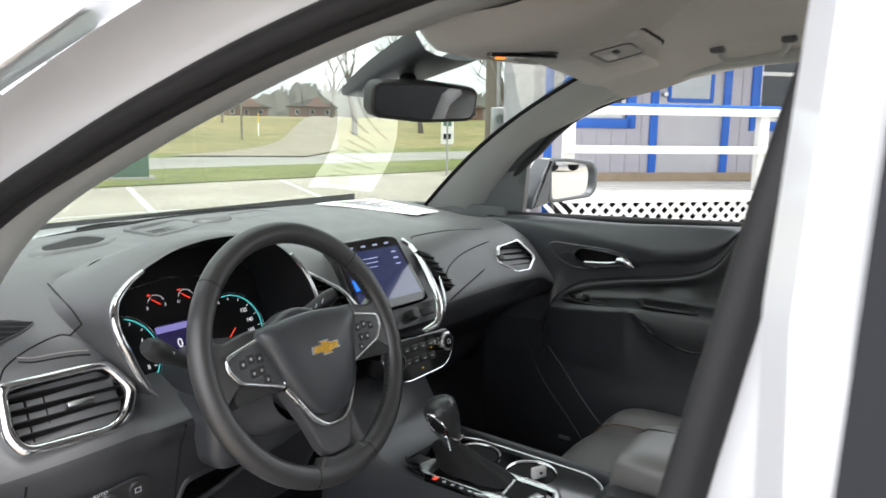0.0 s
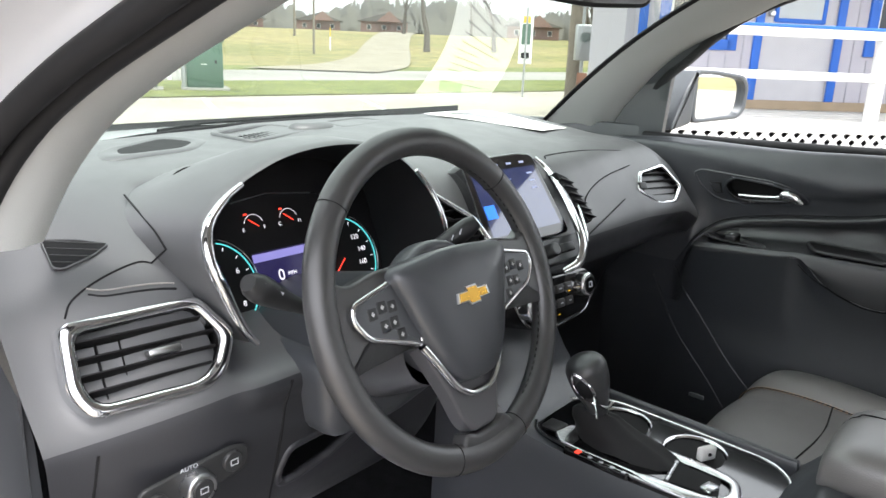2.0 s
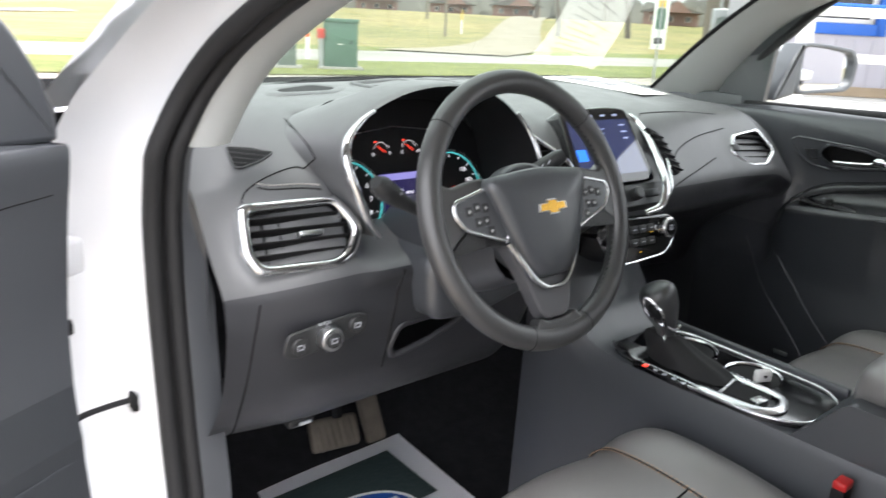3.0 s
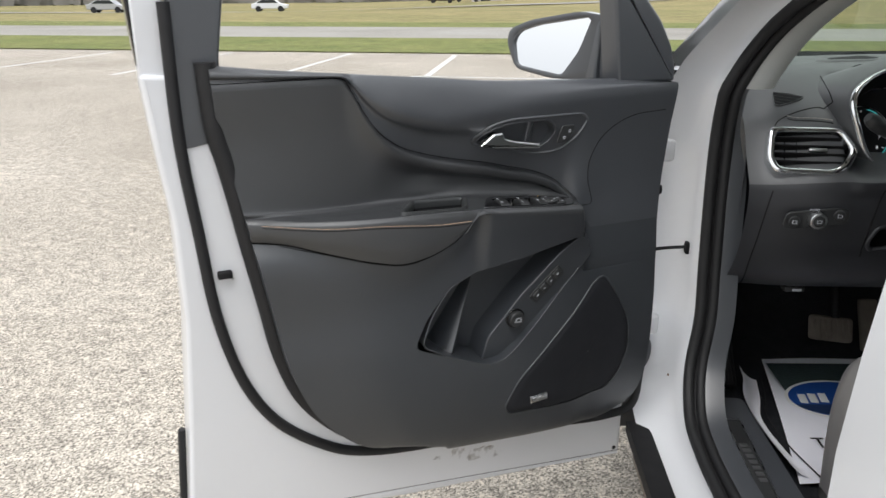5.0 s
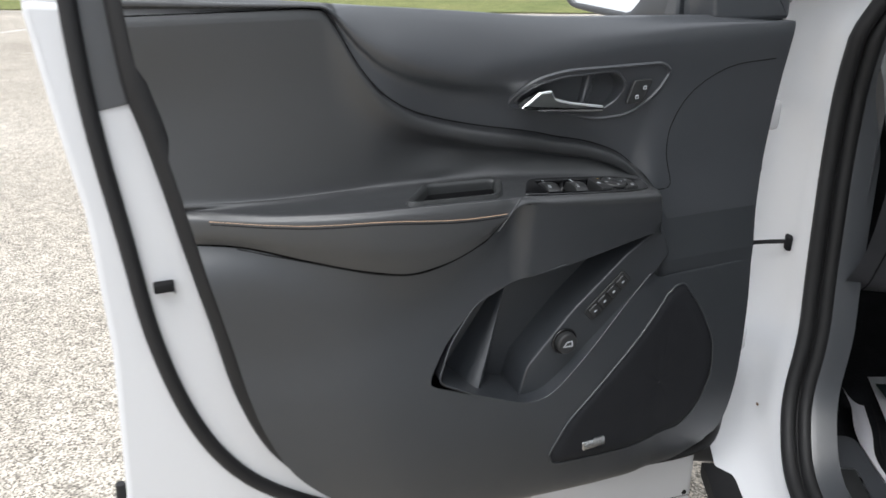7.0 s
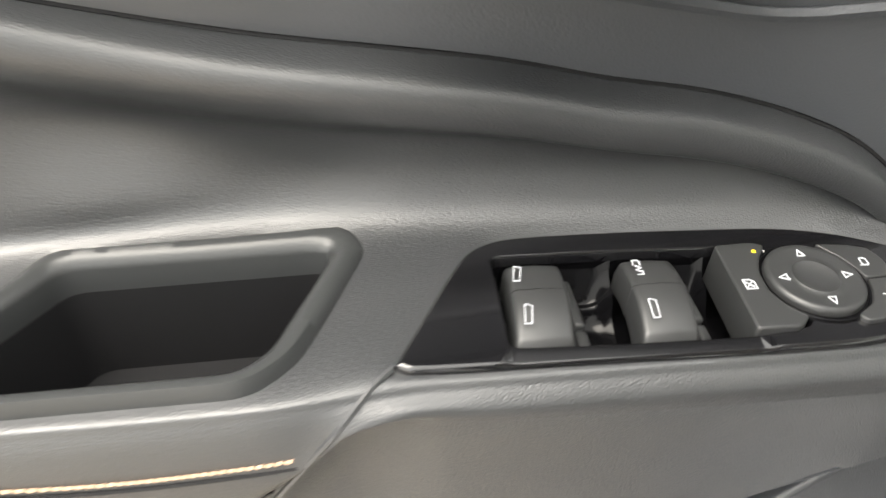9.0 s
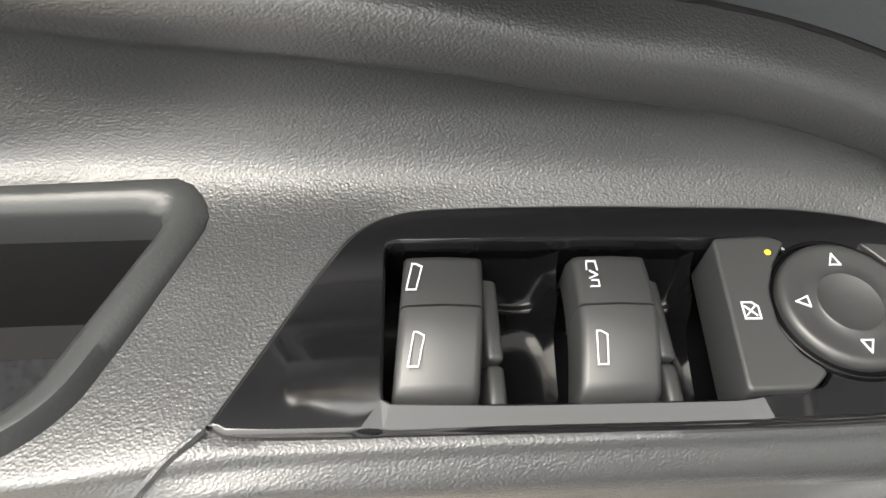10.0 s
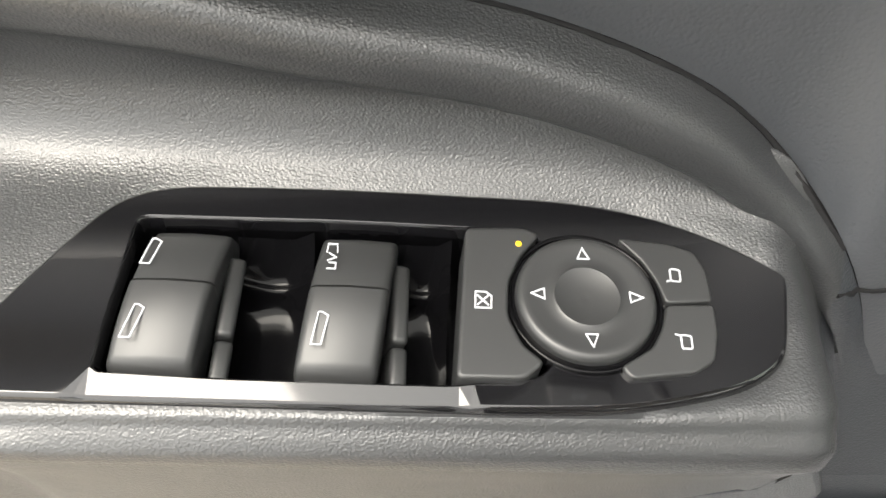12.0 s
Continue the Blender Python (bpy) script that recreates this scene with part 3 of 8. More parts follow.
def top_z(u, w):
    """Height of the armrest top at a place (u, w)."""
    i = max(1, min(range(len(US)), key=lambda k: abs(US[k] - u)))
    za = tab(u, [(0.28, 0.864), (0.489, 0.8825), (0.55, 0.888), (0.68, 0.892), (0.85, 0.895), (0.985, 0.905)])
    pts = [p for p in DENSE[i][1] if za - 0.006 < p.y < za + 0.024]
    for a, b in zip(pts, pts[1:]):
        if a.x <= w <= b.x:
            return a.y + (b.y - a.y) * (w - a.x) / max(1e-9, b.x - a.x)
    return za


def top_snapped(bm):
    """Draw the borders of the two openings of the armrest top onto their outlines."""
    for poly, level in ((cut_panel, lambda u, w: 0.884 + 0.095 * (u - 0.489) - 0.07 * (w - 0.098) - 0.0012), (cut_pocket, None)):
        P = [Vector(p[:2]) for p in poly]
        for v in bm.verts:
            if not v.is_boundary:
                continue
            u, w, z = local(v.co)
            if abs(z - (level(u, w) if level else 0.8925)) > (0.0065 if level else 0.013):
                continue
            q = Vector((u, w))
            best, far = None, 0.013
            for a, b in zip(P, P[1:] + P[:1]):
                e = b - a
                t = max(0, min(1, (q - a).dot(e) / max(1e-12, e.dot(e))))
                c = a + e * t
                if (c - q).length < far:
                    best, far = c, (c - q).length
            if best:
                v.co = dp(best.x, best.y, level(best.x, best.y) if level else top_z(best.x, best.y))
    return bm


part("upper_pad", grid(trim_rows(0, 5), keep=lambda p: local(p)[0] >= 0.758), LEATHER, door, "soft black leather pad")
part("armrest", top_snapped(grid(trim_rows(1, 6), keep=lambda p: local(p)[0] > 0.30 and keep_rest(p))), LEATHER, door, "black stitched leather")
part("front_cover", grid(trim_rows(1, 6), keep=lambda p: local(p)[0] <= 0.30), LOWER_BLACK, door)
part("lower_panel", snapped(grid(trim_rows(2, 8), keep=keep_low), MAP_POCKET), LOWER_BLACK, door, "black moulded plastic")


def on_skin(pts, lift=0.0, n=6):
    out = []
    for v in cat([(p[0], p[1], 0) for p in pts], n):
        out.append(dp(trim_u(v.x, v.y), skin(v.x, v.y) + lift, v.y))
    return out


# seams, groove lines and stitching; dark tubes paint the grooves' shade
SEAM = [(0.30, 0.862), (0.322, 0.886), (0.346, 0.905), (0.38, 0.920), (0.41, 0.929), (0.446, 0.937), (0.483, 0.947), (0.58, 0.967), (0.66, 0.991), (0.704, 1.018), (0.735, 1.058), (0.757, 1.098), (0.768, 1.118)]
part("seam", tube(on_skin(SEAM, -0.0010), 0.0012, n=6), DARK, door)
part("pad_seam", tube(on_skin([(0.937, 0.854), (0.85, 0.831), (0.77, 0.810), (0.709, 0.80), (0.658, 0.807), (0.60, 0.828), (0.578, 0.844)], -0.0002), 0.0010, n=6), DARK, door)
part("pad_seam", tube(cat([dp(0.5345, 0.1392, 0.8866), dp(0.5415, 0.1448, 0.8848), dp(0.5475, 0.1500, 0.8815), dp(0.5540, 0.1535, 0.876), dp(0.5605, 0.1545, 0.869), dp(0.568, 0.1545, 0.8595), dp(0.578, 0.1535, 0.846)], 5), 0.0011, n=6), LEATHER, door)
part("cover_seam", tube(on_skin([(0.115, 1.028), (0.19, 1.021), (0.245, 0.99), (0.272, 0.945), (0.275, 0.90), (0.264, 0.853), (0.285, 0.848), (0.30, 0.85)], 0.0), 0.0009, n=6), DARK, door)
stz = [(0.96, 0.893), (0.85, 0.882), (0.75, 0.879), (0.64, 0.870), (0.5665, 0.8688)]
line = on_skin(stz, 0.0004, 50)
bm = None
for i in range(0, len(line) - 2, 2):
    bm = tube([line[i], line[i].lerp(line[i + 1], 0.5) + ND * 0.0004, line[i + 1].lerp(line[i + 2], 0.4)], 0.0006, n=5, bm=bm)
part("stitching", bm, THREAD, door, "tan contrast stitching")
part("stitch_groove", tube([p - ZV * 0.0035 for p in line], 0.0009, n=5), DARK, door)

# inner handle with its cup and lock switch
part("handle_cup", prism(fl(HANDLE_CUP), 0.058, DP(0), 0, base=0.03), SOFT_BLACK, door)
part("cup_wall", grid([[dp(trim_u(p[0], p[1]), w or skin(p[0], p[1]), p[1]) for p in HANDLE_CUP] for w in (0, 0.05)], True), SOFT_BLACK, door)
part("cup_web", prism(rounded(fl([(0.405, 1.026), (0.392, 1.026), (0.402, 0.978), (0.416, 0.976)]), 0.004), 0.070, DP(0), 0.003, base=0.05), SOFT_BLACK, door)
bm = tube([dp(trim_u(p[0], p[1]), skin(p[0], p[1]) - 0.0005, p[1]) for p in HANDLE_CUP], 0.0022, True, 6)
part("cup_rim", bm, SOFT_BLACK, door)
bm = tube([dp(p[0], skin(p[0], p[1]) + 0.0006, p[1]) for p in BEZEL], 0.0028, True, 6)
part("handle_surround", bm, SOFT_BLACK, door)
lever = cat([(0.519, 0.989, 0.0), (0.500, 1.002, 0), (0.482, 1.004, 0), (0.468, 0.995, 0), (0.43, 0.9885, 0), (0.388, 0.984, 0)], 6)
lr = [tab(i / (len(lever) - 1), [(0, 0.003), (0.2, 0.011), (0.42, 0.0115), (0.58, 0.0055), (1, 0.0042)]) for i in range(len(lever))]
LEVER = rounded([(0.5216, 0.9885), (0.4925, 1.0090), (0.4746, 1.0105), (0.4675, 0.9985), (0.4442, 0.9920), (0.3919, 0.9835), (0.3930, 0.9730), (0.4865, 0.9800)], 0.004, 5)
part("door_handle", prism(fl(LEVER), 0.0965, DP(0), 0.0045, 4, base=0.082), CHROME, door, "chrome inner door handle")
m = DP(0.0895)
part("lock_switch", prism(rounded(fl([(0.345, 1.013), (0.314, 1.013), (0.329, 0.982), (0.357, 0.980)]), 0.006), 0.004, m, 0.0015), SATIN_BTN, door)
bm = stroke(fl([(0.330, 1.004), (0.326, 1.004), (0.326, 1.000), (0.330, 1.000)]), 0.0012, DP(0.0937))
bm = stroke(fl([(0.342, 0.992), (0.338, 0.992), (0.338, 0.988), (0.342, 0.988)]), 0.0012, DP(0.0937), bm=bm)
part("lock_symbol", bm, WHITE_MARK, door)

# map pocket with memory-seat switches
part("map_pocket", prism(fl(MAP_POCKET), 0.060, DP(0), 0, base=0.03), LOWER_BLACK, door, "open moulded door pocket")
part("pocket_rim", tube([dp(trim_u(p[0], p[1]), skin(p[0], p[1]) - 0.0012, p[1]) for p in MAP_POCKET], 0.0016, True, 8), LOWER_BLACK, door)
wall_rows = [[dp(trim_u(p[0], p[1]), w if w else skin(p[0], p[1]), p[1]) for p in MAP_POCKET] for w in (0, 0.056)]
part("pocket_wall", grid(wall_rows, True), LOWER_BLACK, door)
STRIP = rounded([(0.296, 0.803), (0.276, 0.757), (0.301, 0.727), (0.456, 0.588), (0.488, 0.565), (0.527, 0.565), (0.514, 0.612), (0.442, 0.69), (0.352, 0.768)], 0.010)
part("switch_ledge", prism(fl(STRIP), 0.1205, DP(0), 0.003, 3, base=0.055), LOWER_BLACK, door)
fold = []
for q in np.linspace(0, 1, 12):
    cu, cz, half = 0.528 + 0.066 * q, 0.735 - 0.150 * q, 0.004 + 0.030 * q
    fold.append([dp(cu + half * k, 0.058 + (0.018 + 0.045 * q) * math.cos(math.pi / 2 * k)**1.5, cz + 0.012 * k * q) for k in np.linspace(-1, 1, 11)])
part("pocket_fold", grid(fold), LOWER_BLACK, door)
d = Vector((0.353 - 0.414, 0.733 - 0.679)).normalized()
mm = DP(0.1212) @ axes((-0.3835, 0.706, 0), (-d.x, d.y, 0), (-d.y, -d.x, 0), (0, 0, 1))
part("memory_plate", prism(rounded([(-0.043, -0.012), (0.043, -0.012), (0.043, 0.012), (-0.043, 0.012)], 0.006), 0.0025, mm, 0.001), SATIN_BTN, door)
for i in range(4):
    part("memory_button", box(0.0165, 0.017, 0.004, mm @ Matrix.Translation((-0.029 + 0.0195 * i, 0, 0.003)), 0.002), SATIN_BTN, door)
bm = None
for i in range(4):
    bm = box(0.005, 0.0018, 0.0004, mm @ Matrix.Translation((-0.029 + 0.0195 * i, 0.0, 0.0052)), bm=bm)
part("memory_symbol", bm, WHITE_MARK, door)
mk = DP(0.121) @ Matrix.Translation((-0.4535, 0.645, 0))
part("knob_socket", disc(0.0205, 0.003, mk), GLOSS, door)
part("gate_knob", disc(0.0165, 0.013, mk, 0.003), SATIN_BTN, door)
bm = stroke([(-0.007, -0.003), (-0.002, 0.004), (0.006, 0.004), (0.007, -0.004)], 0.0016, mk @ Matrix.Translation((0, 0, 0.0131)))
part("knob_symbol", bm, WHITE_MARK, door)

# loudspeaker grille and its badge
SPEAKER = dense(rounded([(0.486, 0.466), (0.478, 0.447), (0.337, 0.432), (0.209, 0.434), (0.178, 0.463), (0.158, 0.524), (0.164, 0.589), (0.199, 0.652), (0.234, 0.698), (0.262, 0.690), (0.353, 0.609), (0.457, 0.518)], 0.02, 5))


def soft_skin(u, z):
    """The trim's face evened out over a few centimetres."""
    return sum(skin(u + du, max(0.44, z + dz)) for du in (-0.03, 0, 0.03) for dz in (-0.03, 0, 0.03)) / 9


rows = []
c = Vector((0.28, 0.54))
for k in (1.0, 0.985, 0.95, 0.85, 0.7, 0.5, 0.3, 0.1, 0.01):
    rows.append([dp(trim_u(q.x, q.y), (soft_skin(q.x, q.y) + 0.004) if k < 0.98 else skin(q.x, q.y), q.y) for q in [c + (Vector(p[:2]) - c) * k for p in SPEAKER[::2]]])
part("speaker_grille", grid(rows, True), material("black_speaker_cloth", (0.012, 0.013, 0.016), 0.75, spec=0.3, grain=0.4, grain_scale=1400, vary=0.1), door, "black woven speaker grille", angle=80)
part("speaker_rim", tube([dp(trim_u(p[0], p[1]), skin(p[0], p[1]) + 0.001, p[1]) for p in SPEAKER], 0.0020, True, 8), LOWER_BLACK, door)
mb = DP(skin(0.42, 0.48) + 0.005) @ Matrix.Translation((-0.408, 0.470, 0)) @ Matrix.Rotation(radians(4), 4, 'Z')
part("speaker_badge", box(0.040, 0.0155, 0.003, mb, 0.001), SATIN_METAL, door, "small silver badge")
bm = None
for i in range(4):
    bm = box(0.006, 0.005, 0.0004, mb @ Matrix.Translation((-0.012 + 0.008 * i, 0, 0.0017)), bm=bm)
part("badge_mark", bm, GALV, door)

# ---- window switch panel on the armrest ----
xs = (-UD - ZV * 0.095).normalized()
zs_ = (ZV - UD * 0.095 + ND * 0.07).normalized()
ys = zs_.cross(xs).normalized()
PM = axes(dp(0.489, 0.098, 0.884), xs, ys, zs_)


def pl(pts):
    return [(0.489 - p[0], 0.098 - p[1]) for p in pts]


WELL = rounded([(0.4952, 0.0905), (0.4735, 0.0900), (0.4480, 0.0893), (0.4286, 0.0892), (0.4020, 0.0894), (0.392, 0.0905), (0.386, 0.097), (0.386, 0.124), (0.3925, 0.1315), (0.4137, 0.1343), (0.4282, 0.1344), (0.467, 0.1345), (0.4965, 0.1338)], 0.002, 3)
PAN = pl(PANEL)


def even(poly, n):
    P = [Vector(p[:2]) for p in poly] + [Vector(poly[0][:2])]
    L = [0]
    for a, b in zip(P, P[1:]):
        L.append(L[-1] + (b - a).length)
    out = []
    for i in range(n):
        s = L[-1] * i / n
        j = max(q for q in range(len(L) - 1) if L[q] <= s)
        t = (s - L[j]) / max(1e-9, L[j + 1] - L[j])
        out.append(P[j].lerp(P[j + 1], t))
    return out


def by_angle(poly, c, n):
    """Points of an outline met by n even rays from c."""
    out = []
    P = [Vector(p[:2]) for p in poly]
    for i in range(n):
        a = 2 * math.pi * i / n
        d = Vector((math.cos(a), math.sin(a)))
        best = 0
        for p, q in zip(P, P[1:] + P[:1]):
            e = q - p
            den = d.x * e.y - d.y * e.x
            if abs(den) < 1e-12:
                continue
            r = p - c
            t = (r.x * e.y - r.y * e.x) / den
            s = (r.x * d.y - r.y * d.x) / den
            if t > 0 and -1e-6 <= s <= 1 + 1e-6:
                best = max(best, t)
        out.append(c + d * best)
    return out


def inset(a, b, t):
    return [p.lerp(q, t) for p, q in zip(a, b)]


def fall(p, z):
    """The plate bends down along its front edge."""
    f = smooth(-0.013, -0.008, p.x) * smooth(0.083, 0.077, p.x)
    return z - f * 0.20 * max(0.0, -0.0362 - p.y)


out_l = even(PAN, 200)
in_l = even(pl(WELL), 160)
step_in = shrink(out_l, 0.0016)
lip = shrink(in_l, -0.0008)
# the rolled rim of the plate
lay = [(out_l, -0.006), (out_l, -0.0004), (shrink(out_l, 0.0003), 0.0006), (shrink(out_l, 0.0009), 0.0014), (step_in, 0.0017)]
b = grid([[PM @ Vector((p.x, p.y, fall(p, z))) for p in L] for L, z in lay], True)
bmesh.ops.recalc_face_normals(b, faces=b.faces)
part("bezel_rim", b, GLOSS, door, angle=70)
# the plate itself, flat, with the switch well cut out of it
b = bmesh.new()
edges = []
for L in (step_in, lip):
    vs = [b.verts.new((p.x, p.y, fall(p, 0.0017))) for p in L]
    edges += [b.edges.new((vs[q - 1], vs[q])) for q in range(len(vs))]
bmesh.ops.triangle_fill(b, edges=edges, use_beauty=True)
for f in [f for f in b.faces if inside(f.calc_center_median().xy, [(p.x, p.y) for p in in_l])]:
    b.faces.remove(f)
for f in b.faces:
    if f.normal.z < 0:
        f.normal_flip()
bmesh.ops.transform(b, matrix=PM, verts=b.verts)
part("switch_bezel", b, GLOSS, door, "gloss black switch surround", angle=4)
b = grid([[PM @ Vector((p.x, p.y, z)) for p in L] for L, z in ((lip, 0.0017), (inset(lip, shrink(lip, 0.0008), 0.6), 0.0013), (shrink(lip, 0.0008), 0.0004), (shrink(lip, 0.0008), -0.004))], True)
part("well_lip", b, GLOSS, door, angle=70)
cw = Vector(pl([(0.43, 0.110)])[0])
wl = grid([[PM @ Vector((p.x, p.y, z)) for p in L] for L, z in ((in_l, -0.003), (in_l, -0.024), ([cw + (p - cw) * 0.5 for p in in_l], -0.0245), ([cw + (p - cw) * 0.02 for p in in_l], -0.0245))], True)
bmesh.ops.reverse_faces(wl, faces=wl.faces)
part("switch_well", wl, WELL_BLACK, door)
# finger scoops between the rockers: two slopes that meet in a ridge
for u0, u1 in ((0.4712, 0.4500), (0.4275, 0.4130)):
    rows = []
    for q in np.linspace(0, 1, 9):
        x = pl([(u0 + (u1 - u0) * q, 0)])[0][0]
        dip = -0.0035 * math.sin(math.pi * q)
        prof = ((0.0910, -0.0050), (0.0940, -0.0105), (0.0980, -0.0128 + dip), (0.1005, -0.0132 + dip), (0.1030, -0.0165 + dip), (0.1080, -0.0225), (0.1240, -0.0235), (0.1335, -0.0230))
        rows.append([PM @ v for v in cat([(x, pl([(0, w)])[0][1], z + 0.004 * smooth(0.75, 1.0, q) * smooth(0.13, 0.10, w)) for w, z in prof], 4)])
    part("finger_scoop", grid(rows), WELL_BLACK, door, angle=60)


def rocker(u0, u1, w0, w1, name="window_switch"):
    """A two-stage rocker: a convex saddle with a step across its middle."""
    (xa, ya), (xb, yb) = pl([(u0, w1)])[0], pl([(u1, w0)])[0]
    rows = []
    n = 22
    skew = 0.004
    for t in sorted([i / n for i in range(n + 1)] + [0.012, 0.988, 0.533, 0.538, 0.552, 0.557]):
        y = ya + (yb - ya) * t
        h = 0.0050 - 0.0052 * (2 * t - 1)**2 - (0.0035 if t < 0.03 or t > 0.97 else 0)
        if abs(t - 0.545) < 0.0105:
            h -= 0.0012
        if t > 0.55:
            h -= 0.0006
        sh = skew * (t - 0.5)
        row = []
        for s, dz in ((0, -0.014), (0, -0.0018), (0.03, -0.0005), (0.1, 0.0), (0.5, 0.0005), (0.9, 0.0), (0.97, -0.0005), (1, -0.0018), (1, -0.014)):
            row.append(PM @ Vector((xa + (xb - xa) * s + sh, y, h + dz)))
        rows.append(row)
    b = grid(rows)
    b.verts.ensure_lookup_table()
    m = len(rows[0])
    b.faces.new(list(b.verts)[:m])
    b.faces.new(list(b.verts)[-m:])
    bmesh.ops.recalc_face_normals(b, faces=b.faces)
    return part(name, b, SATIN_BTN, door, "satin black window rocker", angle=50)


rocker(0.4925, 0.4725, 0.0925, 0.1335)
rocker(0.4492, 0.4295, 0.0920, 0.1335)
for u in (0.4708, 0.4278):
    for w0, w1, top in ((0.0985, 0.1215, -0.0030), (0.1220, 0.1330, -0.0042)):
        (x, y) = pl([(u, (w0 + w1) / 2)])[0]
        part("switch_cheek", box(0.0046, w1 - w0, 0.014, PM @ Matrix.Translation((x, y, top - 0.007)) @ Matrix.Rotation(radians(14), 4, 'Y'), 0.0014, 3), SATIN_BTN, door)

S3 = pl(rounded([(0.4100, 0.0905), (0.3945, 0.0895), (0.3900, 0.0915), (0.3955, 0.0985), (0.3992, 0.1066), (0.3998, 0.1165), (0.3965, 0.1245), (0.3912, 0.1290), (0.3965, 0.1335), (0.4128, 0.1338)], 0.002))
part("window_lock_button", prism(S3, 0.0042, PM, 0.0009, 3, base=-0.012), SATIN_BTN, door)
cd = Vector(pl([(0.3795, 0.1105)])[0])
DM = PM @ Matrix.Translation((cd.x, cd.y, 0))
part("dial_gap", disc(0.0206, 0.0021, DM, 0.0003, 64), WELL_BLACK, door)
part("dial_collar", tube([DM @ Vector((0.0197 * math.cos(a), 0.0197 * math.sin(a), 0.0020)) for a in np.linspace(0, 2 * math.pi, 64, endpoint=False)], 0.0008, True, 8), WELL_BLACK, door)
rr = [(0.0181, -0.002), (0.0181, 0.0034), (0.0178, 0.0044), (0.0171, 0.0051), (0.0163, 0.0053), (0.0150, 0.0051), (0.0120, 0.0047), (0.0090, 0.0046), (0.0084, 0.0050), (0.0079, 0.0048), (0.0050, 0.0040), (0.0025, 0.0037), (0.00001, 0.0036)]
b = grid([[DM @ Vector((r * math.cos(2 * math.pi * j / 64), r * math.sin(2 * math.pi * j / 64), z)) for j in range(64)] for r, z in rr], True)
bmesh.ops.recalc_face_normals(b, faces=b.faces)
part("mirror_dial", b, SATIN_BTN, door, "round satin black mirror control", angle=50)
MR = pl(rounded([(0.3690, 0.0912), (0.3555, 0.0922), (0.3485, 0.0945), (0.3463, 0.1003), (0.3463, 0.1098), (0.3588, 0.1108), (0.3600, 0.1050), (0.3630, 0.0985)], 0.0015, 3))
ML = pl(rounded([(0.3588, 0.1114), (0.3463, 0.1106), (0.3467, 0.1188), (0.3490, 0.1266), (0.3545, 0.1300), (0.3705, 0.1322), (0.3728, 0.1290), (0.3640, 0.1235), (0.3605, 0.1175)], 0.0015, 3))
for P in (MR, ML):
    part("mirror_select_button", prism(P, 0.0036, PM, 0.0006, 3, base=-0.004), SATIN_BTN, door)


def glyph(u, w, h, lines, width=0.00030):
    x, y = pl([(u, w)])[0]
    bm = None
    for poly, closed in lines:
        bm = stroke(poly, width, PM @ Matrix.Translation((x, y, h)), bm=bm, closed=closed)
    return part("switch_symbol", bm, WHITE_MARK, door)


pane = [([(-0.0012, -0.0046), (0.0014, -0.0046), (0.0016, 0.0036), (-0.0002, 0.0046), (-0.0012, 0.0046)], True)]
glyph(0.4888, 0.1030, 0.0046, [([(p[0] * 0.9 + p[1] * 0.18, p[1] * 0.8) for p in pane[0][0]], True)])
glyph(0.4890, 0.1226, 0.0046, [([(p[0] * 0.9 + p[1] * 0.18, p[1] * 0.95) for p in pane[0][0]], True)])
glyph(0.4443, 0.1024, 0.0046, [([(-0.0013, 0.0016), (-0.001, 0.004), (0.0012, 0.004), (0.0014, 0.0016)], False), ([(-0.0009, -0.001), (0.0012, 0.0), (-0.0006, 0.0012)], False),
                               ([(-0.0009, -0.0034), (0.0012, -0.0034), (0.0012, -0.0016), (-0.0004, -0.0016)], False)])
glyph(0.4455, 0.1226, 0.0046, [([(p[0] * 0.9 + p[1] * 0.12, p[1] * 0.95) for p in pane[0][0]], True)])
glyph(0.4060, 0.1127, 0.0041, [([(-0.0020, -0.0022), (0.0020, -0.0022), (0.0022, 0.0012), (0.0008, 0.0024), (-0.0018, 0.0024)], True), ([(-0.0013, -0.0013), (0.0013, 0.0013)], False), ([(-0.0013, 0.0013), (0.0013, -0.0013)], False)], 0.00036)
for a in range(4):
    r = 0.0124
    ca, sa = math.cos(math.pi / 2 * a), math.sin(math.pi / 2 * a)
    tri = [(r - 0.0014, -0.0015), (r + 0.0020, 0), (r - 0.0014, 0.0015)]
    glyph(0.3795, 0.1105, 0.0049, [([(x * ca - y * sa, x * sa + y * ca) for x, y in tri], True)], 0.00030)
for u, w, s in ((0.3552, 0.1025, 1), (0.3556, 0.1219, -1)):
    glyph(u, w, 0.0037, [([p[:2] for p in rounded([(-0.0013, -0.0019), (0.0013, -0.0019), (0.0015, 0.0017), (-0.0011, 0.0019)], 0.0007, 3)], True), ([(-0.0013, -0.0017 * s), (-0.0023, -0.0020 * s)], False)], 0.00034)
x, y = pl([(0.3961, 0.0951)])[0]
part("indicator_light", disc(0.00085, 0.0008, PM @ Matrix.Translation((x, y, 0.0037)), 0.0003, 16), AMBER, door, "lit amber indicator")

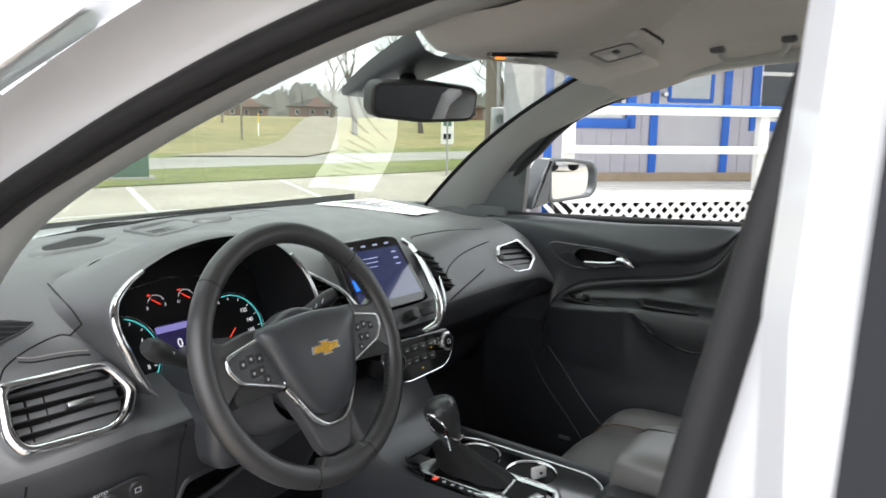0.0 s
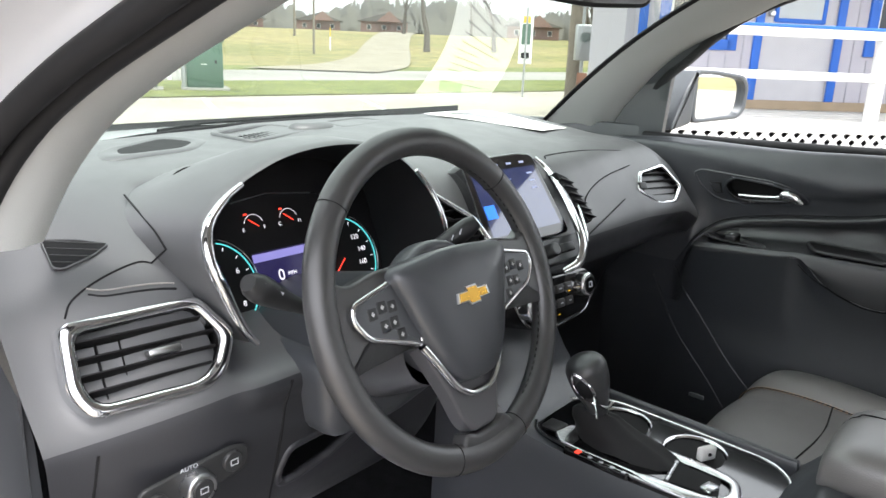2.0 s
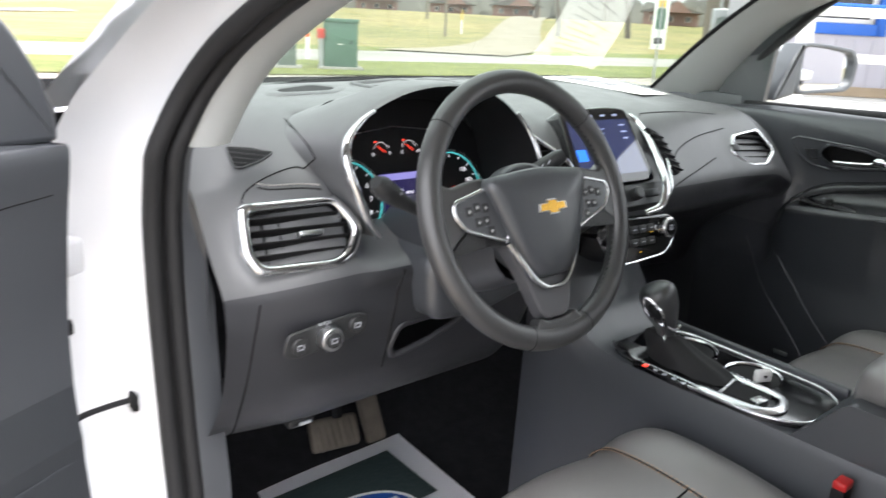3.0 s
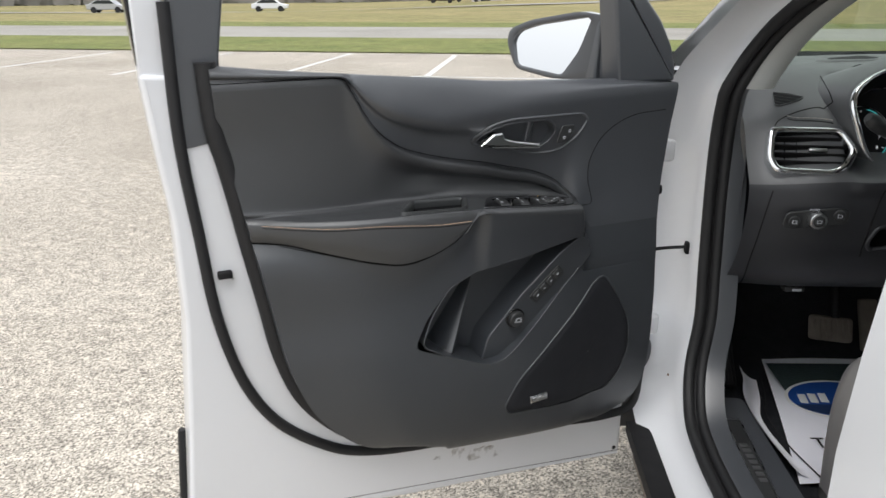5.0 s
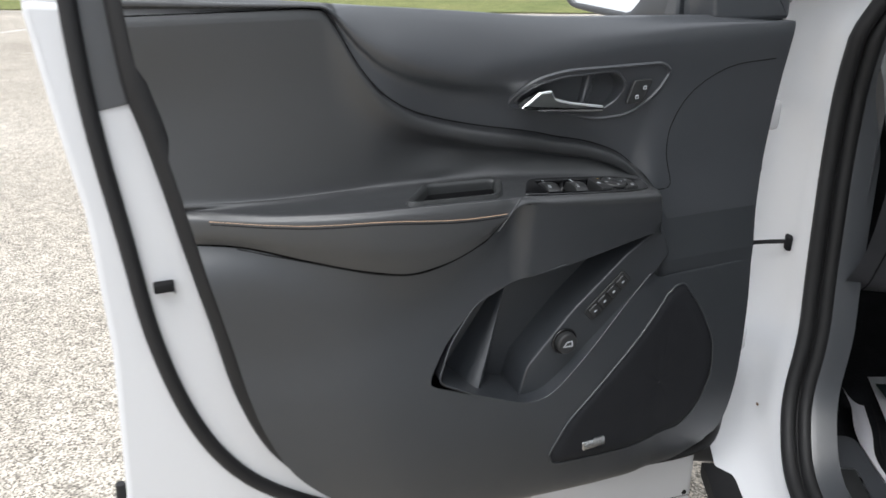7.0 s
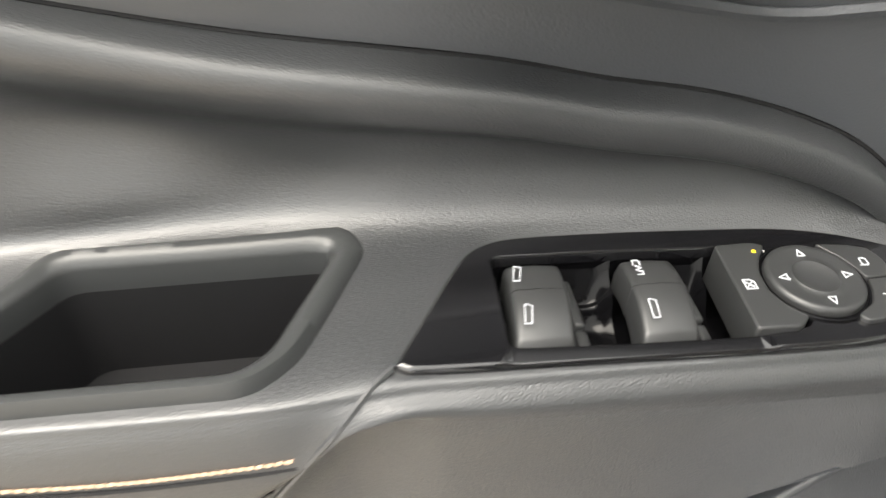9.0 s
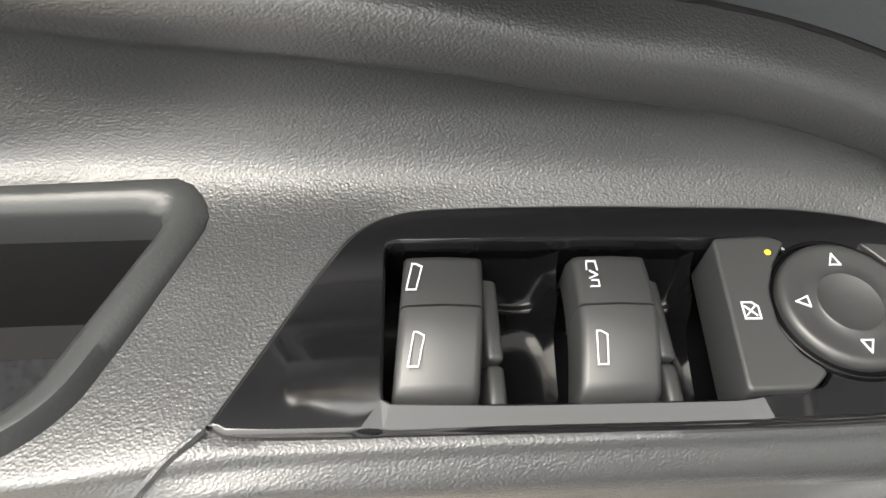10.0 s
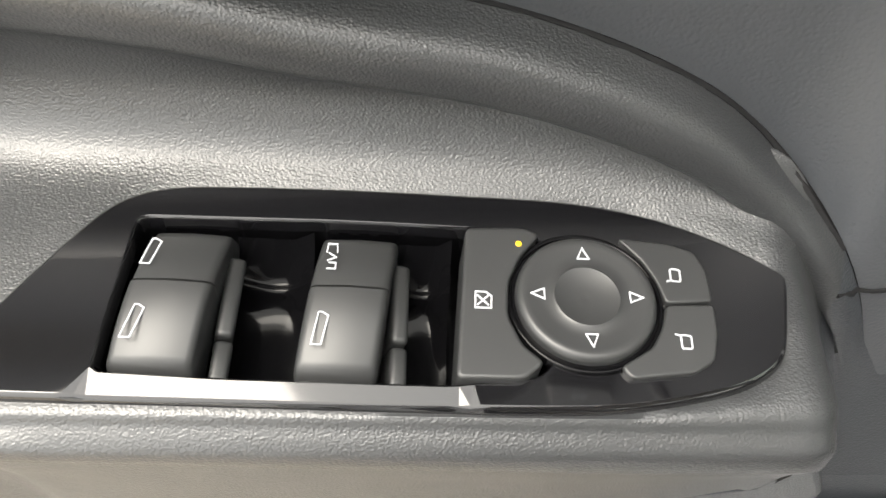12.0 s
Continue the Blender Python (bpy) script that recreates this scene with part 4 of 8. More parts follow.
# pull pocket in the armrest
c0 = Vector(pl([(0.622, 0.108)])[0])
o_l, i_l = by_angle(pl(POCKET_OUT), c0, 160), by_angle(pl(POCKET_IN), c0, 160)
PP = axes(dp(0.489, 0.098, 0.884), (-UD - ZV * 0.03).normalized(), -ND, ZV)
lay = [(o_l, -0.006), (o_l, 0.0005), (inset(o_l, i_l, 0.25), 0.0030), (inset(o_l, i_l, 0.6), 0.0034), (inset(o_l, i_l, 0.9), 0.0015), (i_l, -0.001), ([c0 + (p - c0) * 0.985 for p in i_l], -0.010)]
b = grid([[(p.x, p.y, z + 0.0030) for p in L] for L, z in lay], True)
bmesh.ops.recalc_face_normals(b, faces=b.faces)
bmesh.ops.transform(b, matrix=PP, verts=b.verts)
b.verts.ensure_lookup_table()
n_rim = len(o_l)
for k, lift in ((0, -0.005), (1, 0.0004), (2, 0.0020), (3, 0.0016)):
    for v in b.verts[k * n_rim:(k + 1) * n_rim]:
        u, w, z = local(v.co)
        v.co.z = top_z(u, w) + lift if k < 2 else max(z, top_z(u, w) + lift)
part("pull_pocket", b, material("grey_satin_pocket_trim", (0.034, 0.036, 0.037), 0.36, grain=0.15, grain_scale=1200), door, "satin dark-grey pull pocket frame", angle=50)
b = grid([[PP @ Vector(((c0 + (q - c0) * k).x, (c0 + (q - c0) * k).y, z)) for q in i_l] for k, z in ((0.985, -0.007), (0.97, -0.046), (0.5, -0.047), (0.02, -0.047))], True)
# Well walls near-black: the recess's shade is put into the colour.
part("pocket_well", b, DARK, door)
part("pocket_liner", box(0.11, 0.03, 0.004, PP @ Matrix.Translation((c0.x, c0.y, -0.043)), 0.001), CARPET, door)

# lower hem, edge moulding and road dirt on the shell
hem = [(1.06, 0.302), (0.85, 0.279), (0.60, 0.252), (0.30, 0.218), (0.118, 0.198)]
part("door_hem", tube([dp(u, 0.0515, z) for u, z in hem], 0.0022, n=6), PAINT, door)
part("hem_seam", tube([dp(u, 0.0518, z + 0.007) for u, z in hem], 0.0008, n=5), RUBBER, door)
part("edge_moulding", tube([dp(u, 0.0, z) for u, z in ((1.088, 0.49), (1.094, 0.42), (1.104, 0.30))], 0.007, n=8), RUBBER, door)
for u, z in ((0.13, 0.215),):
    part("drain_plug", disc(0.005, 0.0015, DP(0.052) @ Matrix.Translation((-u, z, 0)), 0.0005, 16), RUBBER, door)
rd = random.Random(5)
for u, z, a, b_ in ((0.50, 0.305, 0.045, 0.016), (0.545, 0.322, 0.022, 0.012), (0.455, 0.292, 0.02, 0.010), (0.59, 0.318, 0.014, 0.006)):
    blot = [(-u + a * rd.uniform(0.6, 1.1) * math.cos(q), z + b_ * rd.uniform(0.6, 1.1) * math.sin(q)) for q in np.linspace(0, 2 * math.pi, 22, endpoint=False)]
    fm = bmesh.new()
    fm.faces.new([fm.verts.new(DP(0.0526) @ Vector((p[0], p[1], 0))) for p in rounded(blot, 0.004)])
    part("mud_smear", fm, MUD_FILM, door, "thin film of dried mud")

# weatherstrip, latch and rear door edge
STRIPLINE = [(1.036, 1.245), (1.036, 1.04), (1.022, 0.868), (1.008, 0.724), (0.974, 0.589), (0.917, 0.490), (0.828, 0.416), (0.755, 0.384), (0.653, 0.366), (0.489, 0.352), (0.311, 0.332), (0.16, 0.315), (0.09, 0.33), (0.075, 0.42)]
part("weatherstrip", tube([dp(v.x, 0.056, v.y) for v in cat([(u, z, 0) for u, z in STRIPLINE], 8)], 0.010, n=10), RUBBER, door, "black rubber weatherstrip")
part("latch_cover", box(0.024, 0.012, 0.026, DP(0.052) @ Matrix.Translation((-0.988, 0.801, 0)), 0.002), DARK, door)
part("latch_hook", tube([dp(0.975, 0.060, 0.792), dp(0.985, 0.062, 0.800), dp(0.994, 0.060, 0.797)], 0.0022, n=6), GALV, door)
part("trim_edge", tube([dp(v.x + 0.002, 0.064, v.y) for v in cat([(z_[1], z_[0], 0) for z_ in REAR], 5)], 0.017, n=10), RUBBER, door)
# window frame: rear post, belt moulding, front sail
part("rear_frame", prism(fl([(1.030, 1.02), (0.968, 1.03), (0.962, 1.16), (0.940, 1.30), (0.90, 1.43), (0.945, 1.46), (1.0, 1.36), (1.035, 1.22)]), 0.055, DP(0), 0.004, base=-0.01), SOFT_BLACK, door)
part("outer_frame", prism(fl([(1.082, 1.13), (1.034, 1.13), (1.036, 1.25), (1.0, 1.37), (0.94, 1.47), (0.96, 1.49), (1.04, 1.39), (1.082, 1.25)]), 0.04, DP(0), 0.004, base=-0.03), PAINT, door)
part("outer_moulding", prism(fl([(1.083, 1.15), (1.067, 1.15), (1.072, 1.26), (1.09, 1.26)]), 0.03, DP(0), 0.003, base=-0.034), GLOSS, door)
SAIL = fl([(0.205, 1.083), (0.220, 1.20), (0.232, 1.295), (0.19, 1.270), (0.15, 1.242), (0.11, 1.200), (0.08, 1.150), (0.066, 1.105), (0.066, 1.080)])
part("mirror_sail", prism(rounded(SAIL, 0.008), 0.074, DP(0), 0.007, 3, base=0.02), SOFT_BLACK, door)
top = [(0.042, 1.10), (0.12, 1.20), (0.25, 1.295), (0.42, 1.38), (0.60, 1.435), (0.78, 1.455), (0.90, 1.44)]
part("window_frame_rail", tube([dp(v.x, 0.02 - 0.12 * smooth(1.1, 1.5, v.y), v.y) for v in cat([(u, z, 0) for u, z in top], 6)], 0.018, n=10), RUBBER, door)

# outside mirror of the driver door
MH = rounded([(0.382, 1.148), (0.375, 1.176), (0.32, 1.196), (0.195, 1.216), (0.125, 1.203), (0.118, 1.082), (0.257, 1.074), (0.358, 1.090)], 0.02, 5)
MG = rounded([(0.366, 1.150), (0.352, 1.172), (0.30, 1.187), (0.165, 1.207), (0.195, 1.135), (0.235, 1.083), (0.352, 1.098)], 0.012, 5)
cm = Vector((0.25, 1.145))
pivot = dp(0.2, -0.078, 1.14)
SWING = Matrix.Translation(pivot) @ Matrix.Rotation(radians(-65), 4, 'Z') @ Matrix.Translation(-pivot)
rows = []
for w, k in ((-0.078, 0.93), (-0.074, 0.985), (-0.080, 1.0), (-0.10, 1.0), (-0.14, 0.93), (-0.18, 0.72), (-0.20, 0.4), (-0.205, 0.05)):
    rows.append([dp(*(lambda q: (q.x, w, q.y))(cm + (Vector(p[:2]) - cm) * k)) for p in MH])
b = grid([[SWING @ p for p in r] for r in rows], True)
bmesh.ops.recalc_face_normals(b, faces=b.faces)
part("door_mirror", b, PAINT, door, "white-backed door mirror")
mo = by_angle(fl(MH), Vector((-0.26, 1.145)), 60)
mi = by_angle(fl(MG), Vector((-0.26, 1.145)), 60)
part("mirror_surround", ring([(p.x, p.y) for p in mo], [(p.x, p.y) for p in mi], -0.066, SWING @ DP(0), base=-0.085), SOFT_BLACK, door)
tilt = Matrix.Translation((-0.29, 1.14, 0)) @ Matrix.Rotation(radians(-4), 4, 'X') @ Matrix.Translation((0.29, -1.14, 0))
part("mirror_glass", prism(fl(MG), 0.002, SWING @ DP(-0.076) @ tilt, base=0), MIRROR, door, "silvered mirror glass")
part("mirror_stalk", prism(rounded(fl([(0.20, 1.075), (0.19, 1.20), (0.11, 1.20), (0.10, 1.07)]), 0.01), -0.02, DP(0), 0.006, base=-0.10), SOFT_BLACK, door)
# check strap and door hinges
part("check_strap", tube(cat([(-0.79, 0.37, 0.688), (-0.83, 0.375, 0.684), (-0.87, 0.372, 0.68), (-0.905, 0.345, 0.676)], 4), 0.006, n=8, flat=0.6), DARK, door)
part("strap_bolt", box(0.03, 0.02, 0.03, Matrix.Translation((-0.788, 0.362, 0.689)), 0.005), DARK, door)
for z in (0.92, 0.50):
    part("hinge", box(0.06, 0.05, 0.05, Matrix.Translation((-0.885, 0.355, z)) @ Matrix.Rotation(radians(28), 4, 'Z'), 0.008), PAINT, door)
for z, r in ((0.96, 0.014), (0.84, 0.010)):
    part("grommet", disc(r, 0.006, DP(0.03) @ Matrix.Translation((-0.045, z, 0)) @ Matrix.Rotation(radians(60), 4, 'Y')), DARK, door)


# ---- car body: door aperture, pillars, roof, glass ----
def side_x(z, base=0.80):
    return -base + 0.42 * max(0.0, z - 1.06) - 0.04 * smooth(0.6, 0.3, z)


AP = rounded([(0.262, 1.06), (0.248, 1.13), (0.205, 1.187), (0.13, 1.235), (0.06, 1.268), (-0.04, 1.315), (-0.165, 1.365), (-0.28, 1.402), (-0.42, 1.435), (-0.60, 1.455), (-0.672, 1.430), (-0.655, 1.38), (-0.640, 1.30), (-0.617, 1.13),
              (-0.590, 0.90), (-0.565, 0.60), (-0.545, 0.43), (-0.45, 0.365), (0.0, 0.352), (0.13, 0.365), (0.225, 0.45), (0.262, 0.64), (0.285, 0.86), (0.285, 0.98)], 0.05, 5)
OUTER = rounded([(0.36, 1.115), (0.20, 1.235), (0.05, 1.325), (-0.08, 1.385), (-0.2, 1.43), (-0.33, 1.465), (-0.45, 1.49), (-0.62, 1.50), (-0.73, 1.46), (-0.705, 1.30), (-0.69, 1.10),
                 (-0.67, 0.90), (-0.665, 0.60), (-0.66, 0.42), (-0.60, 0.30), (0.0, 0.275), (0.16, 0.285), (0.36, 0.33), (0.425, 0.5), (0.44, 0.70), (0.425, 0.92)], 0.04, 5)
ca = Vector((-0.15, 0.86))
ap, ou = by_angle(AP, ca, 160), by_angle(OUTER, ca, 160)


def side(points, base, dz=0.0):
    return [(side_x(p.y, base), p.x, p.y + dz) for p in points]


rows = [side(inset(ap, ou, 0.07), 0.780), side(inset(ap, ou, 0.10), 0.785), side(inset(ap, ou, 0.45), 0.792), side(inset(ap, ou, 0.75), 0.808), side(inset(ap, ou, 0.95), 0.845), side(ou, 0.87)]
body = part("body_shell", grid(rows, True), PAINT, car, "white painted door aperture")
sealpts = side(inset(ap, ou, 0.03), 0.782)
part("aperture_seal", tube([Vector(p) for p in sealpts], 0.0125, True, 10, up=(1, 0, 0)), RUBBER, body, "black rubber door seal")
part("seal_web", grid([side(ap, 0.752), side(inset(ap, ou, 0.05), 0.777), side(inset(ap, ou, 0.09), 0.790)], True), RUBBER, body)
part("inner_seal", tube([Vector(p) for p in side(ap, 0.757)], 0.011, True, 10, up=(1, 0, 0)), RUBBER, body, "soft black inner seal lip")
front = [smooth(0.05, 0.2, p.x) * smooth(0.85, 1.0, p.y) for p in ap]
in2 = [ca + (p - ca) * (0.985 + 0.012 * f) for p, f in zip(ap, front)]
trim_r = [side(ap, 0.765), side(inset(ap, in2, 0.5), 0.76), side(in2, 0.74), [(q[0] - 0.028 * f, q[1], q[2]) for q, f in zip(side([ca + (p - ca) * (0.98 + 0.016 * f) for p, f in zip(ap, front)], 0.71), front)]]
part("aperture_trim", grid(trim_r, True, keep=lambda p: p.z < 1.085), SOFT_BLACK, body)
part("upper_aperture_trim", grid(trim_r, True, keep=lambda p: p.z >= 1.05 and p.y < -0.38), PILLAR, body)
run = [p for p in dense([(q.x, q.y) for q in ap], 0.01) if p[0] > -0.42 and p[1] > 1.068]
run = [Vector(p) for p in sorted(run, key=lambda p: p[1])]
rows = [side([p + Vector(d) for p in run], base) for base, d in ((0.757, (0.004, 0.004)), (0.742, (-0.004, -0.004)), (0.715, (-0.006, -0.005)), (0.690, (0.0, -0.003)), (0.676, (0.03, 0.010)))]
part("pillar_trim", grid(rows), PILLAR, body, "grey plastic windshield pillar trim")
RUST = material("rust_and_mud", (0.2, 0.13, 0.08), 0.9)
for x, y, z, r in ((-0.846, 0.33, 0.30, 0.006), (-0.85, 0.36, 0.345, 0.004), (-0.83, 0.29, 0.395, 0.003)):
    part("rust_speck", disc(r, 0.0015, facing((x, y, z), (-1, -0.3, 0)), 0.0005, 12), RUST, body)

# windshield edge and A-pillar trims
def ws(x, t):
    """The windshield: x across, t from the cowl (0) to the header (1)."""
    y0 = 0.735 - 0.16 * x * x / 0.46
    y1 = 0.045 - 0.10 * x * x
    xx = x * (1 - 0.21 * t)
    bow = 0.045 * math.sin(math.pi * t) * (1 - 0.3 * abs(x))
    return Vector((xx, y0 + (y1 - y0) * t + bow * 0.5, 1.098 + (1.468 - 1.098) * t - 0.02 * x * x / 0.46 + bow * 0.75))


wind = part("windshield", grid([[ws(-0.70 + 1.40 * i / 24, -0.04 + 1.08 * j / 12) for i in range(25)] for j in range(13)]), GLASS, car, "green-tinted windshield")
wind.visible_shadow = False
for s in (-1, 1):
    edge = [ws(s * 0.672, t) for t in np.linspace(-0.02, 1.03, 15)]
    part("glass_border", tube(edge, 0.010, n=8, flat=0.5), DARK, wind)
part("cowl_border", tube([ws(x, 0.0) + Vector((0, -0.008, 0.0)) for x in np.linspace(-0.68, 0.68, 30)], 0.009, n=8), DARK, wind)
pillar_edge = cat([(0.752, 0.425, 1.072), (0.744, 0.395, 1.12), (0.718, 0.330, 1.20), (0.686, 0.240, 1.268), (0.655, 0.115, 1.325), (0.630, 0.0, 1.378), (0.618, -0.18, 1.436), (0.612, -0.36, 1.466)], 5)
rows = []
for i, p in enumerate(pillar_edge):
    q = ws(0.668, min(1.06, -0.02 + 1.08 * i / (len(pillar_edge) - 1)))
    mid = p.lerp(q, 0.5) + Vector((-0.022, -0.012, 0.012))
    rows.append(cat([p + Vector((0.03, 0, 0)), p, p.lerp(mid, 0.5) + Vector((-0.008, 0, 0)), mid, q.lerp(mid, 0.35) + Vector((-0.004, 0, 0)), q], 3))
part("pillar_trim", grid(rows), PILLAR, car, "grey plastic windshield pillar trim")
cap_ = [(0.742, 0.29), (0.730, 0.40), (0.708, 0.47), (0.680, 0.56), (0.640, 0.63)]
part("dash_end_cap", prism(cap_ + [(x + 0.014, y + 0.006) for x, y in reversed(cap_)], 1.091, Matrix(), 0.004, 2, base=0.99), SOFT_BLACK, car)
part("outer_pillar", grid([[Vector((side_x(z, 0.905), y, z)), Vector((side_x(z, 0.90) + 0.03, y + 0.05, z + 0.02)), Vector((side_x(z, 0.85) + 0.05, y + 0.12, z + 0.015))]
                           for y, z in ((0.42, 1.07), (0.34, 1.13), (0.19, 1.24), (0.05, 1.33), (-0.2, 1.43), (-0.45, 1.482))]), PAINT, body)
fend = cat([(0.43, 0.30), (0.445, 0.7), (0.43, 0.95), (0.42, 1.05)], 4)
part("fender", grid([[Vector((-0.895, p.x, p.y)), Vector((-0.90, p.x + 0.3, p.y)), Vector((-0.90, p.x + 0.9, p.y * 0.98))] for p in [Vector((a[0], a[1])) for a in fend]]), PAINT, body)
part("hood", grid([[Vector((x, 0.76 - 0.14 * x * x / 0.5 + 1.0 * t, 1.085 - 0.02 * x * x - 0.16 * t * t)) for x in np.linspace(-0.86, 0.86, 20)] for t in np.linspace(0, 1, 6)]), PAINT, body)
part("hinge_liner", prism(rounded([(0.36, 0.20), (0.36, 0.44), (0.46, 0.46), (0.50, 0.20)], 0.02), 0.10, axes((-0.955, 0, 0), (0, 1, 0), (0, 0, 1), (1, 0, 0)), 0.012, 3), SOFT_BLACK, body, "black plastic liner behind the hinge")
part("sill", prism(rounded([(0.24, 0.27), (0.24, 0.30), (-0.62, 0.30), (-0.62, 0.27)], 0.01), 0.02, axes((-0.90, 0, 0), (0, 1, 0), (0, 0, 1), (1, 0, 0)), 0.005, base=-0.03), DARK, body)
part("lower_sill_cladding", box(0.035, 1.0, 0.09, Matrix.Translation((-0.880, -0.205, 0.195)), 0.012), material("dusty_grey_cladding", (0.20, 0.175, 0.145), 0.85, vary=0.4, scale=30), body)

# rear door, closed, and the rest of the cabin
rear = part("rear_door", grid([[Vector((side_x(z, 0.925 - 0.02 * smooth(0.95, 0.4, z)) - 0.02 * math.sin(math.pi * min(1, (z - 0.3) / 0.8)), y0 - 0.005 + (-0.9) * s * s, z)) for s in np.linspace(0, 1, 8)]
                               for z, y0 in ((0.30, -0.66), (0.5, -0.675), (0.7, -0.69), (0.85, -0.695), (0.95, -0.70), (1.05, -0.705), (1.10, -0.708))]), PAINT, car, "closed white rear door")
part("rear_door_edge", grid([[Vector((side_x(z, 0.90), y0 + 0.02, z)), Vector((side_x(z, 0.925), y0 + 0.006, z)), Vector((side_x(z, 0.927), y0 - 0.012, z))] for z, y0 in
                             ((0.30, -0.66), (0.7, -0.69), (0.95, -0.70), (1.10, -0.700), (1.25, -0.682), (1.40, -0.68))]), PAINT, rear)
part("rear_glass", grid([[Vector((side_x(z, 0.905), y, z)) for y in np.linspace(-0.705, -1.6, 6)] for z in (1.10, 1.2, 1.3, 1.42)]), DARK_PANE, rear, "dark privacy glass")
part("rear_frame_post", grid([[Vector((side_x(z, 0.935), y, z)) for y in (-0.696, -0.72, -0.75)] for z in (1.10, 1.25, 1.42)]), material("grey_black_frame_film", (0.014, 0.015, 0.018), 0.4, spec=0.2), rear)
roof = part("roof", grid([[Vector((x, y, 1.60 - 0.10 * (abs(x) / 0.66)**3 - 0.10 * smooth(-0.5, 0.05, y) - 0.12 * smooth(-1.3, -2.4, y))) for x in np.linspace(-0.66, 0.66, 20)] for y in np.linspace(0.06, -2.3, 20)]), PAINT, car, "white roof panel")
head = part("headliner", grid([[Vector((x, y, 1.52 - (0.085 - 0.022 * smooth(0.1, 0.5, x) * smooth(-0.05, -0.22, y)) * (abs(x) / 0.63)**4 - 0.055 * smooth(-0.45, 0.03, y) - 0.09 * smooth(-1.3, -2.3, y))) for x in np.linspace(-0.63, 0.63, 24)] for y in np.linspace(0.04, -2.25, 30)]), HEADLINER, car, "grey cloth headliner")
hb = cat([(0.515, -0.275, 1.478), (0.520, -0.283, 1.458), (0.521, -0.300, 1.452), (0.518, -0.380, 1.458), (0.515, -0.400, 1.466), (0.510, -0.410, 1.490)], 5)
part("grab_handle", tube(hb, 0.0085, n=10, flat=0.75), PILLAR, head, "grey plastic grab handle")
for y in (-0.275, -0.410):
    part("handle_socket", box(0.03, 0.028, 0.020, Matrix.Translation((0.513, y, 1.476 + 0.10 * abs(y + 0.275))), 0.006, 3), SOFT_BLACK, head)
# Unseen wall, added to keep light from flooding the cabin.
part("rear_light_block", box(1.5, 0.05, 0.75, Matrix.Translation((0, -2.3, 0.75))), SOFT_BLACK, car)
part("rear_window", grid([[Vector((x, -2.28, z)) for x in np.linspace(-0.7, 0.7, 4)] for z in (1.1, 1.45)]), SIDE_GLASS, car).visible_shadow = False
part("right_side", grid([[Vector((0.86 - 0.42 * max(0, z - 1.06), y, z)) for y in (-0.62, -1.2, -2.3)] for z in (0.3, 0.7, 1.06, 1.12)]), PAINT, car)
part("right_glass", grid([[Vector((0.86 - 0.42 * (z - 1.06), y, z)) for y in (-0.70, -1.2, -2.2)] for z in (1.12, 1.3, 1.44)]), SIDE_GLASS, car).visible_shadow = False
part("right_b_pillar", box(0.07, 0.10, 0.5, Matrix.Translation((0.69, -0.66, 1.27)) @ Matrix.Rotation(radians(-22), 4, 'Y'), 0.01), PILLAR, car)
part("roof_rail_trim", tube(cat([(0.640, 0.03, 1.395), (0.622, -0.15, 1.450), (0.606, -0.36, 1.478), (0.60, -0.7, 1.485), (0.60, -1.5, 1.47)], 6), 0.03, n=10), PILLAR, car)
part("grab_handle", tube(cat([(0.600, -0.21, 1.500), (0.582, -0.235, 1.483), (0.576, -0.32, 1.480), (0.580, -0.42, 1.480), (0.596, -0.45, 1.497)], 5), 0.010, n=8), HEADLINER, car)

floor = part("car_floor", grid([[Vector((x, y, 0.26 + 0.10 * smooth(0.5, 0.8, y) + 0.5 * smooth(0.78, 0.98, y))) for x in np.linspace(-0.74, 0.74, 24)] for y in np.linspace(-2.3, 1.0, 40)]), CARPET, car, "black carpeted car floor")
part("firewall", grid([[Vector((x, 0.92, z)) for x in (-0.75, 0, 0.75)] for z in (0.3, 0.7, 1.09)]), DARK, car)
part("kick_panel", grid([[Vector((-0.72, y, z)) for y in (0.27, 0.5, 0.95)] for z in (0.30, 0.6, 1.0)]), SOFT_BLACK, car)
part("kick_panel", grid([[Vector((0.72, y, z)) for y in (0.10, 0.5, 0.95)] for z in (0.30, 0.6, 1.0)]), SOFT_BLACK, car)
part("sill_trim", prism(rounded([(0.27, 0), (-0.62, 0), (-0.62, 0.13), (0.27, 0.13)], 0.02), 0.03, axes((-0.79, 0, 0.318), (0, 1, 0), (1, 0, 0), (0, 0, 1)) @ Matrix.Diagonal((1, 1, 1, 1)), 0.0), SOFT_BLACK, car)
plate = part("sill_plate", box(0.034, 0.31, 0.004, Matrix.Translation((-0.722, 0.012, 0.352)) @ Matrix.Rotation(radians(-3), 4, 'Z'), 0.0015), SATIN_BTN, car, "dark metal sill plate with embossed lettering")
part("plate_border", ring([(-0.017, -0.155), (0.017, -0.155), (0.017, 0.155), (-0.017, 0.155)], [(-0.0145, -0.152), (0.0145, -0.152), (0.0145, 0.152), (-0.0145, 0.152)], 0.0012, Matrix.Translation((-0.722, 0.012, 0.353)) @ Matrix.Rotation(radians(-3), 4, 'Z'), round_by=0.0004), SATIN_METAL, plate)
bm = None
for i in range(7):
    bm = box(0.016, 0.012, 0.001, Matrix.Translation((-0.721, -0.055 + 0.020 * i, 0.3545)), 0.0003, bm=bm)
part("embossed_mark", bm, material("dull_steel_emboss", (0.16, 0.16, 0.165), 0.35, metal=0.6), plate)

